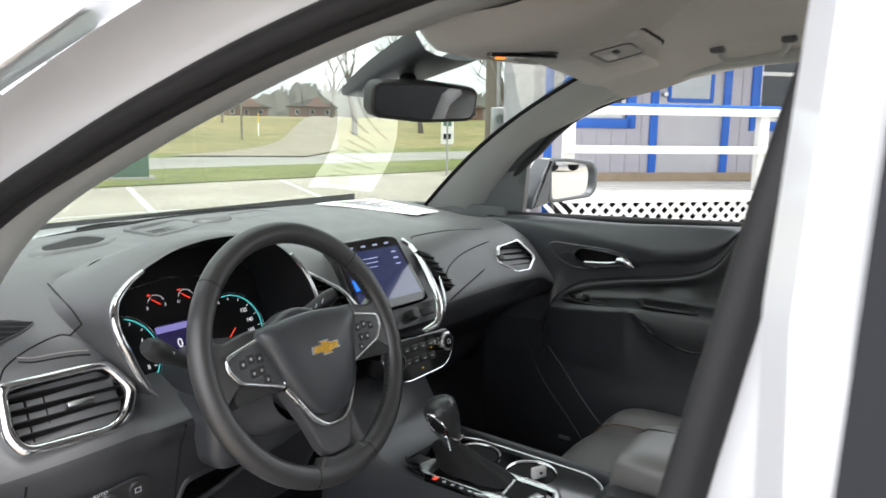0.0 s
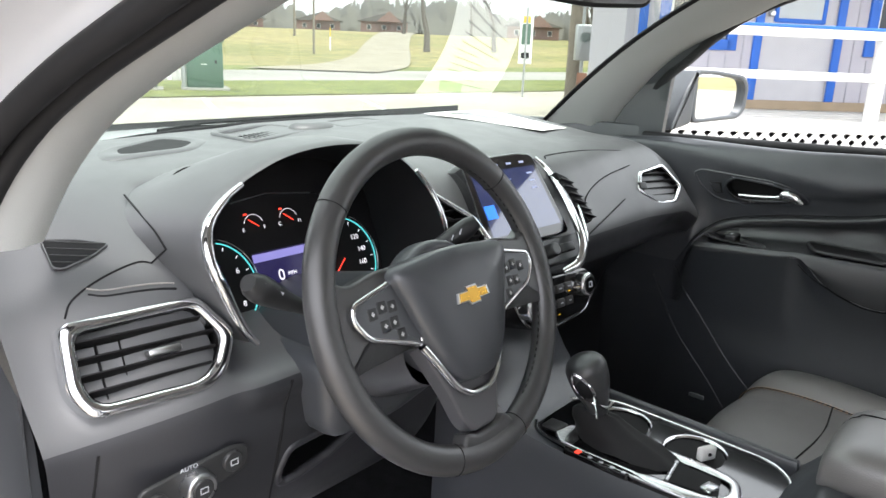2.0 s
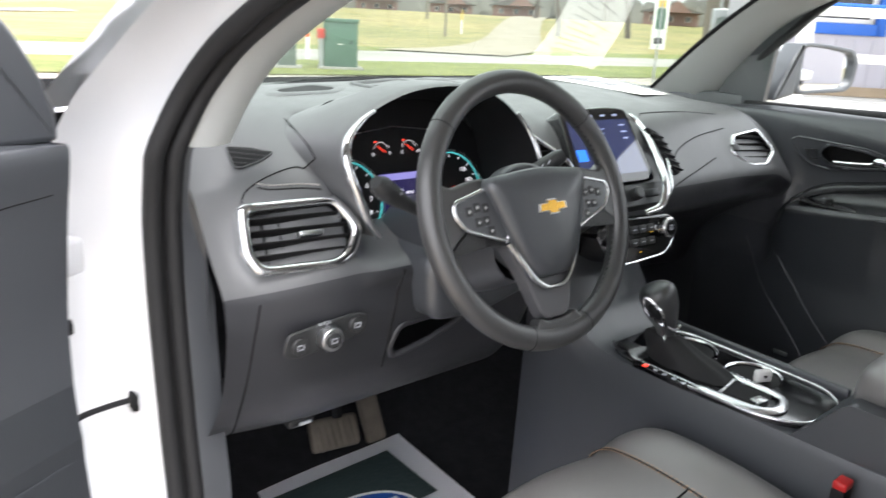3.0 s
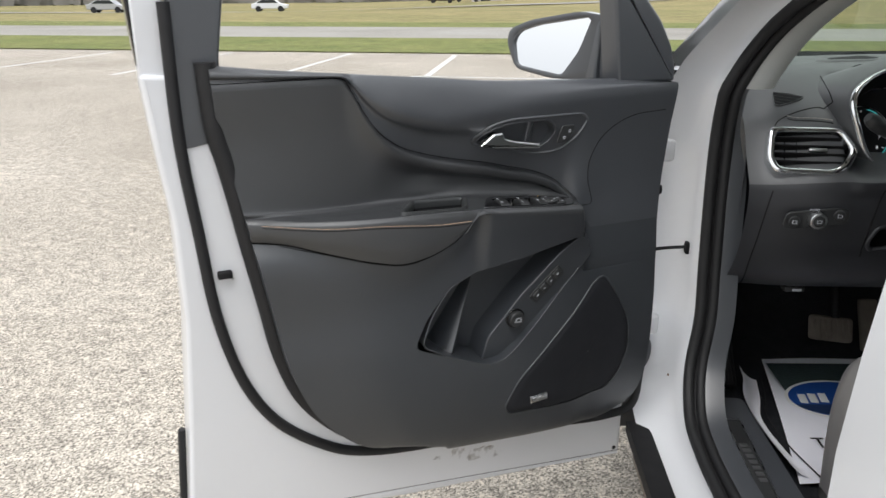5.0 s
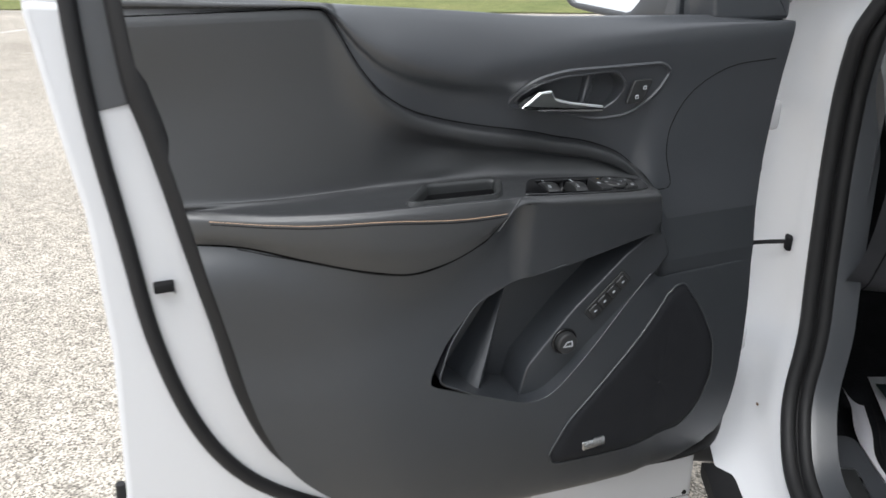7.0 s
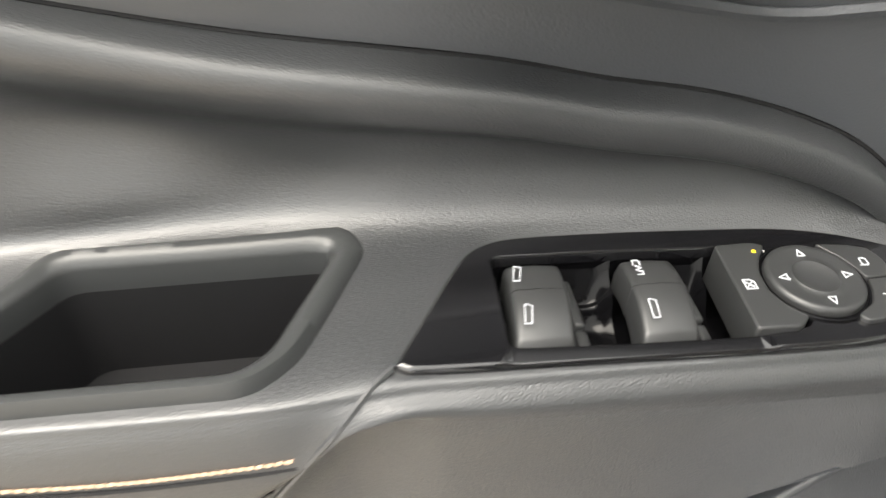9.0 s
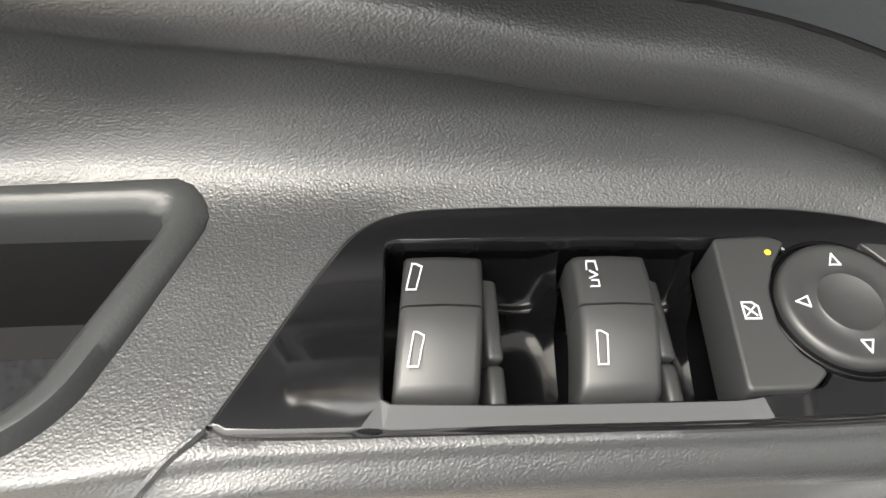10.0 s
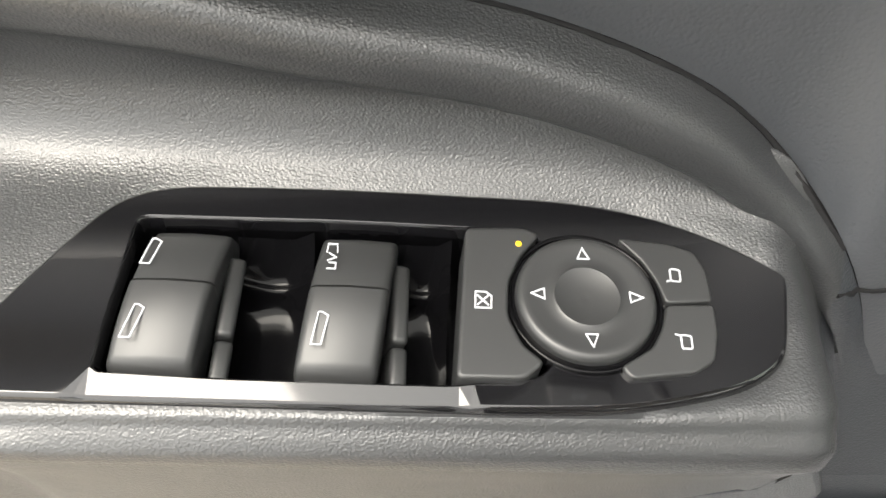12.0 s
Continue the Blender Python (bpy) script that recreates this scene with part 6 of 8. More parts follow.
for s in (-1, 1):
    pod = rounded([(s * 0.080, 0.036), (s * 0.147, 0.021), (s * 0.150, 0.006), (s * 0.136, -0.014), (s * 0.066, -0.038)], 0.008, 5)
    o = [Vector(p[:2]) for p in pod]
    part("spoke_pod", prism(pod, 0.012, SW, 0.003, 3, base=-0.012), SOFT_BLACK, wheel)
    part("pod_chrome", tube([SW @ Vector((p.x, p.y, 0.010)) for p in o[3:]], 0.0034, n=8), CHROME, wheel, "chrome spoke trim")
    rim_sp = rounded([(s * 0.068, 0.047), (s * 0.100, 0.049), (s * 0.143, 0.040), (s * 0.170, 0.056), (s * 0.173, -0.052), (s * 0.144, -0.030), (s * 0.136, -0.021), (s * 0.066, -0.044)], 0.010, 5)
    part("spoke", prism(rim_sp, 0.006, SW, 0.005, 4, base=-0.014), WHEEL_LEATHER, wheel, "leather-wrapped spoke")
    for i, (x, y) in enumerate(((0.098, 0.010), (0.112, 0.012), (0.126, 0.008), (0.100, -0.006), (0.113, -0.007), (0.094, -0.020))):
        part("wheel_button", box(0.0122, 0.0122, 0.0026, SW @ Matrix.Translation((s * x, y, 0.0115)), 0.0010), SATIN_BTN, wheel)
    bm = None
    for (x, y) in ((0.098, 0.010), (0.112, 0.012), (0.126, 0.008), (0.100, -0.006), (0.113, -0.007), (0.094, -0.020)):
        bm = box(0.0045, 0.0016, 0.0004, SW @ Matrix.Translation((s * x, y, 0.0130)), bm=bm)
        bm = box(0.0016, 0.0045, 0.0004, SW @ Matrix.Translation((s * x, y, 0.0130)), bm=bm)
    part("button_symbol", bm, material("grey_symbol", (0.6, 0.6, 0.6), 0.6), wheel)
    v = cat([(s * 0.068, -0.040, 0.010), (s * 0.055, -0.062, 0.012), (s * 0.036, -0.092, 0.012), (s * 0.018, -0.106, 0.012), (0, -0.108, 0.012)], 6)
    part("v_chrome", tube([SW @ p for p in v], [0.0055 - 0.002 * i / (len(v) - 1) for i in range(len(v))], n=8), CHROME, wheel)
low = rounded([(-0.069, -0.040), (-0.057, -0.066), (-0.042, -0.100), (-0.031, -0.136), (-0.020, -0.150), (0.020, -0.150), (0.031, -0.136), (0.042, -0.100), (0.057, -0.066), (0.069, -0.040)], 0.010, 4)
part("lower_spoke", prism(low, 0.006, SW, 0.004, 3, base=-0.014), material("satin_grey_spoke", (0.085, 0.085, 0.09), 0.36, vary=0.05), wheel, "satin grey lower spoke")
web = rounded([(-0.072, -0.168), (-0.046, -0.158), (-0.034, -0.145), (-0.020, -0.152), (0.020, -0.152), (0.034, -0.145), (0.046, -0.158), (0.072, -0.168)], 0.005, 4)
part("rim_web", prism(web, 0.010, SW, 0.004, 3, base=-0.010), WHEEL_LEATHER, wheel)

# column, stalks
part("column_shroud", grid([[Vector((-0.368 + 0.075 * math.cos(a) * k, y, 0.955 - (y - 0.03) * 0.35 + 0.075 * math.sin(a) * k)) for a in np.linspace(0, 2 * math.pi, 24)] for y, k in ((0.03, 0.85), (0.08, 1.0), (0.16, 1.1), (0.26, 1.25), (0.36, 1.3))]), SOFT_BLACK, dash)
part("column_cover", prism(rounded([(-0.475, 0.92), (-0.25, 0.92), (-0.255, 0.835), (-0.36, 0.812), (-0.465, 0.818)], 0.03), 0.115, axes((0, 0.22, 0), (1, 0, 0), (0, 0, 1), (0, -1, 0)), 0.02, 4), SOFT_BLACK, dash)
sl = part("turn_stalk", tube(cat([(-0.43, 0.14, 0.955), (-0.485, 0.132, 0.985), (-0.525, 0.126, 1.008), (-0.560, 0.119, 1.031)], 5), [0.007, 0.007, 0.0072, 0.0075, 0.008, 0.0085, 0.009, 0.01, 0.011, 0.0125, 0.0135, 0.0145, 0.0150, 0.0150, 0.0135, 0.009], n=14), SATIN_BTN, dash, "black indicator stalk")
wl = cat([(-0.325, 0.125, 0.985), (-0.300, 0.117, 1.004), (-0.283, 0.110, 1.0165), (-0.243, 0.085, 1.0495)], 5)
sr = part("wiper_stalk", tube(wl, [0.007, 0.007, 0.0072, 0.0075, 0.008, 0.0085, 0.009, 0.01, 0.011, 0.0115, 0.0125, 0.0130, 0.0130, 0.0130, 0.0125, 0.009], n=14), SATIN_BTN, dash, "black wiper stalk")
bm = None
for i in range(4):
    bm = box(0.002, 0.001, 0.007, Matrix.Translation(wl[10 + i] + Vector((-0.0092, -0.0078, 0.0045))) @ Matrix.Rotation(radians(30), 4, 'Y'), bm=bm)
part("stalk_marking", bm, WHITE_MARK, sr)
bm = None
for i in range(3):
    bm = box(0.006, 0.0012, 0.003, Matrix.Translation(Vector((-0.525, 0.126, 1.008)).lerp(Vector((-0.545, 0.122, 1.021)), i / 2) + Vector((0.001, -0.0125, 0.0055))) @ Matrix.Rotation(radians(35), 4, 'Y'), bm=bm)
part("stalk_marking", bm, WHITE_MARK, sl)

# light switch panel on the lower dash
LM = facing((-0.613, 0.146, 0.828), (-0.05, -1.0, 0.0))
lp = part("light_panel", prism(rounded([(-0.064, -0.020), (-0.058, 0.010), (0.045, 0.022), (0.064, 0.016), (0.060, -0.010), (-0.045, -0.026)], 0.010, 4), 0.004, LM, 0.002), SATIN_BTN, dash)
part("light_knob", disc(0.0165, 0.018, LM @ Matrix.Translation((0.0, -0.003, 0.002)), 0.003), SATIN_METAL, lp, "chrome-ringed light knob")
part("knob_cap", disc(0.0115, 0.0195, LM @ Matrix.Translation((0.0, -0.003, 0.002)), 0.002), SATIN_BTN, lp)
for x, y in ((-0.042, -0.008), (0.042, 0.006)):
    part("panel_button", disc(0.0115, 0.007, LM @ Matrix.Translation((x, y, 0.002)), 0.002), SATIN_BTN, lp)
for x, y, z in ((-0.042, -0.008, 0.0092), (0.042, 0.006, 0.0092), (0, -0.003, 0.0217)):
    part("panel_symbol", stroke([(-0.004, -0.003), (0.004, -0.003), (0.004, 0.003), (-0.004, 0.003)], 0.001, LM @ Matrix.Translation((x, y, z))), WHITE_MARK, lp)
text_mesh("AUTO", 0.007, WHITE_MARK, LM @ Matrix.Translation((-0.006, 0.0165, 0.0045)), lp, "panel_text")
part("panel_seam", tube(dash_line([(-0.69, 7.6), (-0.70, 9.0), (-0.705, 10.2), (-0.69, 11.4)], n=5), 0.0015, n=6), DARK, dash)
part("hood_release", box(0.045, 0.03, 0.014, Matrix.Translation((-0.575, 0.29, 0.622)), 0.004), SATIN_BTN, dash)
part("release_symbol", box(0.02, 0.004, 0.005, Matrix.Translation((-0.572, 0.272, 0.622)), 0.001), WHITE_MARK, dash)

# pedals
PEDAL = material("dusty_pedal_rubber", (0.15, 0.13, 0.105), 0.75, vary=0.3, scale=40)
bp = part("brake_pedal", box(0.11, 0.02, 0.065, Matrix.Translation((-0.372, 0.50, 0.425)) @ Matrix.Rotation(radians(-30), 4, 'X') @ Matrix.Rotation(radians(6), 4, 'Y'), 0.012, 3), PEDAL, car, "dusty ribbed rubber brake pedal")
for i in range(7):
    part("pedal_rib", box(0.004, 0.006, 0.052, Matrix.Translation((-0.372 - 0.042 + 0.014 * i, 0.488, 0.428)) @ Matrix.Rotation(radians(-30), 4, 'X'), 0.002), PEDAL, bp)
part("pedal_arm", tube([(-0.36, 0.51, 0.45), (-0.35, 0.58, 0.60), (-0.35, 0.60, 0.7)], 0.012, n=8), DARK, bp)
part("accelerator_pedal", box(0.05, 0.018, 0.14, Matrix.Translation((-0.245, 0.56, 0.41)) @ Matrix.Rotation(radians(-28), 4, 'X'), 0.008, 3), PEDAL, car, "dusty black accelerator pedal")
foot = part("footrest", box(0.10, 0.22, 0.03, Matrix.Translation((-0.66, 0.52, 0.36)) @ Matrix.Rotation(radians(48), 4, 'X'), 0.008), RUBBER, car)
for i in range(6):
    part("footrest_rib", box(0.005, 0.20, 0.01, Matrix.Translation((-0.70 + 0.016 * i, 0.508, 0.374)) @ Matrix.Rotation(radians(48), 4, 'X'), 0.002), RUBBER, foot)

# centre stack
SM = facing((0.004, 0.203, 1.020), (-0.05, -0.84, 0.54))
scr = part("touch_screen", prism(rounded([(-0.100, -0.07), (0.104, -0.07), (0.084, 0.074), (0.045, 0.080), (-0.092, 0.077)], 0.012, 4), 0.012, SM, 0.003, 3, base=-0.03), GLOSS, dash, "gloss black touch screen with lit blue menu")
part("screen_image", prism([(-0.086, -0.052), (0.088, -0.052), (0.076, 0.054), (-0.082, 0.054)], 0.0125, SM, base=0.010), SCREEN, scr)
part("menu_tile", box(0.024, 0.022, 0.001, SM @ Matrix.Translation((-0.070, -0.012, 0.0128)), 0.0), BLUE_LIT, scr)
MENU = material("pale_blue_lit_text", (0.3, 0.35, 0.5), 0.3, emit=(0.45, 0.5, 0.75), strength=0.16)
for i in range(4):
    part("menu_text", box(0.012, 0.0035, 0.0006, SM @ Matrix.Translation((-0.05 + 0.033 * i, 0.0625, 0.0122))), MENU, scr)
for i in range(3):
    part("menu_text", box(0.040 - 0.008 * i, 0.0016, 0.0006, SM @ Matrix.Translation((-0.012, 0.036 - 0.009 * i, 0.0128))), MENU, scr)
    part("menu_text", box(0.014, 0.0028, 0.0006, SM @ Matrix.Translation((0.058, 0.042 - 0.013 * i, 0.0128))), MENU, scr)
part("audio_panel", prism(rounded([(-0.07, -0.115), (0.12, -0.115), (0.125, -0.073), (-0.09, -0.073)], 0.008), 0.010, SM, 0.003, 3, base=-0.03), SATIN_BTN, scr)
part("volume_knob", disc(0.0115, 0.022, SM @ Matrix.Translation((0.03, -0.094, 0.006)), 0.003), SATIN_BTN, scr)
for x in (-0.03, 0.08):
    part("audio_button", box(0.04, 0.016, 0.006, SM @ Matrix.Translation((x, -0.094, 0.010)), 0.003), SATIN_BTN, scr)
# chrome blade and vents either side of the screen
blade = cat([(0.155, 0.262, 1.072), (0.164, 0.235, 1.05), (0.149, 0.195, 1.019), (0.119, 0.15, 0.986), (0.094, 0.117, 0.955), (0.075, 0.110, 0.928), (0.034, 0.114, 0.919)], 6)
part("stack_blade", tube(blade, [0.0035 + 0.008 * math.sin(math.pi * (i + 3) / (len(blade) + 4)) for i in range(len(blade))], n=10, flat=0.6, up=(0, -1, 0.5)), CHROME, dash, "broad chrome blade beside the screen")
blade2 = [p + Vector((0.055 - 0.04 * abs(i / (len(blade) - 1) - 0.4), 0.02, -0.002)) for i, p in enumerate(blade[2:30])]
part("stack_blade", tube(blade2, 0.0032, n=8), CHROME, dash)
cv = part("centre_vent", prism(rounded([(0.10, 0.046), (0.135, 0.030), (0.172, -0.05), (0.150, -0.06), (0.12, -0.02)], 0.008), 0.006, facing((0.052, 0.200, 1.012), (0.0, -0.86, 0.5)), 0.002, base=-0.02), DARK, dash)
for i in range(6):
    part("vent_slat", box(0.034, 0.002, 0.012, facing((0.052, 0.200, 1.012), (0.0, -0.86, 0.5)) @ Matrix.Translation((0.122 + 0.006 * i, 0.024 - 0.014 * i, 0.006)) @ Matrix.Rotation(radians(-20), 4, 'Z'), 0.0006), SATIN_BTN, cv)
LV = facing((-0.15, 0.196, 1.012), (-0.1, -0.88, 0.45))
lo = rounded([(-0.058, 0.056), (-0.028, 0.050), (0.040, 0.004), (0.066, -0.045), (0.02, -0.05), (-0.02, -0.02)], 0.012, 4)
li = rounded([(-0.046, 0.044), (-0.026, 0.040), (0.032, 0.0), (0.050, -0.036), (0.018, -0.040), (-0.016, -0.014)], 0.008, 4)
vent("centre_vent_left", LV, lo, li, 5, dash, "angled centre vent edged in chrome").name = "centre_vent"
# climate panel
CM = facing((0.045, 0.143, 0.868), (-0.06, -0.97, 0.22))
hv = part("climate_panel", prism(rounded([(-0.115, 0.022), (-0.06, 0.038), (0.098, 0.032), (0.108, -0.008), (0.075, -0.042), (-0.05, -0.048), (-0.085, -0.028)], 0.02, 5), 0.016, CM, 0.005, 3, base=-0.06), GLOSS, dash, "gloss black climate controls")
part("climate_chrome", tube([CM @ Vector((p[0], p[1], 0.012)) for p in rounded([(0.108, -0.008), (0.075, -0.042), (-0.05, -0.048), (-0.085, -0.028), (-0.115, 0.022)], 0.02, 5)[4:-4]], 0.0024, n=6), CHROME, hv)
for x in (-0.082, 0.066):
    kx = 0.0 if x < 0 else 0.008
    part("climate_knob", disc(0.020, 0.022, CM @ Matrix.Translation((x, kx, 0.014)), 0.004), CHROME, hv, "chrome temperature knob")
    part("knob_face", disc(0.0145, 0.0232, CM @ Matrix.Translation((x, kx, 0.014)), 0.002), GLOSS, hv)
    part("knob_symbol", stroke([(-0.004, -0.004), (0.004, -0.004), (0.004, 0.004), (-0.004, 0.004)], 0.0012, CM @ Matrix.Translation((x, kx, 0.0374))), WHITE_MARK, hv)
for i in range(4):
    for j in range(2):
        part("climate_button", box(0.020, 0.014, 0.006, CM @ Matrix.Translation((-0.040 + 0.0235 * i, 0.012 - 0.024 * j, 0.016)), 0.002), SATIN_BTN, hv)
part("seat_heat_light", box(0.004, 0.0015, 0.001, CM @ Matrix.Translation((0.0, -0.030, 0.0165))), AMBER, hv)
part("seat_heat_light", box(0.004, 0.0015, 0.001, CM @ Matrix.Translation((0.030, 0.004, 0.0195))), AMBER, hv)
for i in range(4):
    for j in range(2):
        part("climate_symbol", box(0.007, 0.0018, 0.0004, CM @ Matrix.Translation((-0.040 + 0.0235 * i, 0.012 - 0.024 * j, 0.0192))), WHITE_MARK, hv)

# ---- centre console ----
def console_row(y):
    zt = tab(y, [(-0.60, 0.70), (-0.27, 0.690), (0.02, 0.692), (0.09, 0.70), (0.14, 0.74), (0.20, 0.83)])
    hw = tab(y, [(-0.6, 0.125), (-0.25, 0.112), (0.0, 0.115), (0.2, 0.125)])
    nar = tab(y, [(-0.60, 0.86), (-0.20, 0.84), (0.08, 0.98), (0.20, 1.0)])
    return [Vector((0.012 + s * hw * k * (nar if s > 0 else 1), y, z)) for s, k, z in ((-1, 1.12, 0.27), (-1, 1.08, 0.45), (-1, 1.03, zt - 0.06), (-1, 0.98, zt - 0.012), (-1, 0.93, zt), (1, 0.93, zt), (1, 0.98, zt - 0.012), (1, 1.03, zt - 0.06), (1, 1.08, 0.45), (1, 1.12, 0.27))]


con = part("centre_console", grid([console_row(y) for y in np.linspace(-0.62, 0.24, 40)]), SOFT_BLACK, car, "black centre console with gloss and chrome trim")
TP = rounded([(-0.078, 0.075), (-0.040, 0.098), (0.052, 0.098), (0.100, 0.035), (0.086, -0.225), (0.045, -0.268), (-0.062, -0.262), (-0.092, -0.20), (-0.095, -0.04)], 0.03, 5)
part("console_plate", prism(TP, 0.006, Matrix.Translation((0, 0, 0.693)), 0.003, 3, base=-0.02), GLOSS, con, "gloss black top plate")
part("plate_chrome", tube([Vector((p[0], p[1], 0.6985)) for p in TP], 0.0028, True, 8), CHROME, con, "chrome plate edging")
SILVER = material("brushed_silver_trim", (0.80, 0.81, 0.82), 0.25, metal=1.0, vary=0.04)
ribbon = cat([(-0.084, 0.010, 0.702), (-0.085, -0.040, 0.702), (-0.086, -0.085, 0.702), (-0.088, -0.102, 0.7025), (-0.0875, -0.150, 0.703), (-0.082, -0.196, 0.703), (-0.064, -0.216, 0.703),
              (-0.036, -0.215, 0.703), (-0.014, -0.200, 0.703), (-0.008, -0.160, 0.703), (-0.006, -0.110, 0.703), (-0.004, -0.070, 0.703), (0.000, -0.042, 0.702)], 6)
part("inner_chrome", tube(ribbon, [tab(i / (len(ribbon) - 1), [(0, 0.0022), (0.23, 0.0028), (0.28, 0.0085), (0.5, 0.0085), (0.62, 0.007), (0.8, 0.0085), (0.95, 0.005), (1.0, 0.001)]) for i in range(len(ribbon))], n=10, flat=0.3, up=Vector((-0.05, -0.22, 1)).normalized()), SILVER, con, "brushed silver shifter surround")
part("letter_strip", prism(rounded([(-0.0985, 0.014), (-0.0885, 0.016), (-0.0905, -0.092), (-0.1015, -0.090)], 0.003), 0.008, Matrix.Translation((0, 0, 0.693)), 0.001), GLOSS, con)
boot = []
for k, z, x, y in ((1.0, 0.699, -0.030, -0.055), (0.86, 0.712, -0.029, -0.040), (0.66, 0.726, -0.034, -0.018), (0.5, 0.738, -0.035, -0.005), (0.40, 0.744, -0.0355, -0.004), (0.20, 0.745, -0.0355, -0.004)):
    boot.append([Vector((x + 0.038 * k * math.cos(a), y + 0.085 * k * math.sin(a), z + 0.003 * math.cos(a * 6) * k)) for a in np.linspace(0, 2 * math.pi, 32, endpoint=False)])
part("shift_boot", grid(boot, True), material("black_suede", (0.016, 0.016, 0.017), 0.75, spec=0.4, grain=0.3, grain_scale=1200), con, "soft black gear boot")
kn = [Vector(p) for p in ((-0.035, -0.004, 0.730), (-0.036, -0.003, 0.748), (-0.038, 0.000, 0.764), (-0.0425, 0.006, 0.782), (-0.047, 0.012, 0.802), (-0.052, 0.017, 0.820), (-0.055, 0.020, 0.8315))]
part("shift_lever", tube(cat(kn, 5), [tab(i / 30, [(0, 0.0145), (0.2, 0.016), (0.35, 0.0205), (0.55, 0.0285), (0.75, 0.0305), (0.90, 0.024), (0.97, 0.014), (1.0, 0.003)]) for i in range(31)], n=20, flat=1.05, up=(1, 0, 0)), LEATHER, con, "black leather gear knob")
loop_ = cat([(-0.0840, 0.0165, 0.8120), (-0.0795, 0.0010, 0.8060), (-0.0700, -0.0110, 0.7890), (-0.0590, -0.0115, 0.7670), (-0.0625, -0.0010, 0.7700), (-0.0730, 0.0050, 0.7780), (-0.0810, 0.0150, 0.7940)], 5, True)
part("lever_chrome", tube(loop_, 0.0022, True, 6), CHROME, con, "chrome lever trim")
part("lever_chrome", tube(cat([(-0.0700, -0.0110, 0.7890), (-0.0590, -0.0120, 0.7640), (-0.0510, -0.0125, 0.7385)], 5), 0.0024, n=6), CHROME, con)
part("lever_chrome", tube(cat([(-0.0538, -0.0097, 0.7668), (-0.0403, -0.0180, 0.7560), (-0.0260, -0.0210, 0.7610)], 5), 0.0030, n=6), CHROME, con)
part("lever_button", tube(cat([(-0.0755, 0.0100, 0.803), (-0.0700, 0.0030, 0.791), (-0.0610, -0.0040, 0.775)], 4), [0.004, 0.0085, 0.0105, 0.0115, 0.0115, 0.011, 0.010, 0.0075, 0.004], n=12), DARK, con)
part("park_button", box(0.03, 0.03, 0.006, Matrix.Translation((-0.046, 0.060, 0.700)), 0.003), SATIN_BTN, con)
part("button_plate", prism(rounded([(-0.084, 0.002), (-0.070, 0.018), (-0.032, 0.012), (-0.030, -0.016), (-0.080, -0.016)], 0.005), 0.0085, Matrix.Translation((0, 0.028, 0.694)) @ Matrix.Rotation(radians(9), 4, 'X'), 0.001), SILVER, con)
part("gear_indicator", box(0.010, 0.007, 0.001, Matrix.Translation((-0.0930, -0.008, 0.7018))), RED_LIT, con, "lit red gear letter")
bm = None
for i in range(4):
    bm = box(0.005, 0.006, 0.0005, Matrix.Translation((-0.0940 - 0.0008 * i, -0.028 - 0.018 * i, 0.7016)), bm=bm)
part("gear_letters", bm, WHITE_MARK, con)
for x, y, r_, a0, a1 in ((0.032, -0.013, 0.045, 105, -70), (0.026, -0.134, 0.045, 115, -60)):
    part("cup_ring", tube([Vector((x + r_ * math.cos(a), y + r_ * math.sin(a), 0.7025)) for a in np.linspace(radians(a0), radians(a1), 30)], [tab(i / 29, [(0, 0.001), (0.2, 0.0045), (0.7, 0.0045), (1.0, 0.001)]) for i in range(30)], n=8, flat=0.6), CHROME, con, "chrome cup holder edge")
    # No hollow is cut: a flat dark disc paints the cup's shade.
    part("cup_well_shade", prism([(max(0.006, x + 0.041 * math.cos(a)), y + 0.041 * math.sin(a)) for a in np.linspace(0, 2 * math.pi, 40, endpoint=False)], 0.0012, Matrix.Translation((0, 0, 0.6990))), DARK, con)
# Raised dark slab stands in for the slot's shade.
part("slot_shade", prism(rounded([(-0.076, -0.136), (-0.022, -0.128), (-0.022, -0.190), (-0.068, -0.202)], 0.006), 0.0100, Matrix.Translation((0, 0, 0.693))), DARK, con)
part("slot_edge", tube([(-0.078, -0.135, 0.704), (-0.020, -0.126, 0.704)], 0.003, n=8, flat=0.6), SATIN_METAL, con)
part("slot_tab", box(0.026, 0.018, 0.006, Matrix.Translation((-0.054, -0.186, 0.704)) @ Matrix.Rotation(radians(-12), 4, 'Z'), 0.003), SATIN_METAL, con)
arm = []
for y, zt, hw, lift in ((-0.303, 0.782, 0.050, 0.022), (-0.308, 0.800, 0.072, 0.010), (-0.322, 0.813, 0.086, 0.003), (-0.36, 0.822, 0.094, 0.0), (-0.5, 0.826, 0.098, 0.0), (-0.62, 0.822, 0.098, 0.0)):
    arm.append(cat([Vector((0.028 + hw * x, y, z)) for x, z in ((-0.86, zt - 0.060 + lift), (-0.97, zt - 0.048 + lift), (-1.0, zt - 0.028), (-0.93, zt - 0.010), (-0.72, zt - 0.001), (-0.3, zt + 0.002), (0.3, zt + 0.002), (0.72, zt - 0.001), (0.93, zt - 0.010), (1.0, zt - 0.028), (0.97, zt - 0.048 + lift), (0.86, zt - 0.060 + lift))], 3))
b = grid([list(r) for r in zip(*[cat(col, 4) for col in zip(*arm)])])
b.verts.ensure_lookup_table()
b.faces.new(list(b.verts)[:len(arm[0])])
a_ = part("console_armrest", b, SEAT_LEATHER, con, "padded black leather armrest", angle=70)
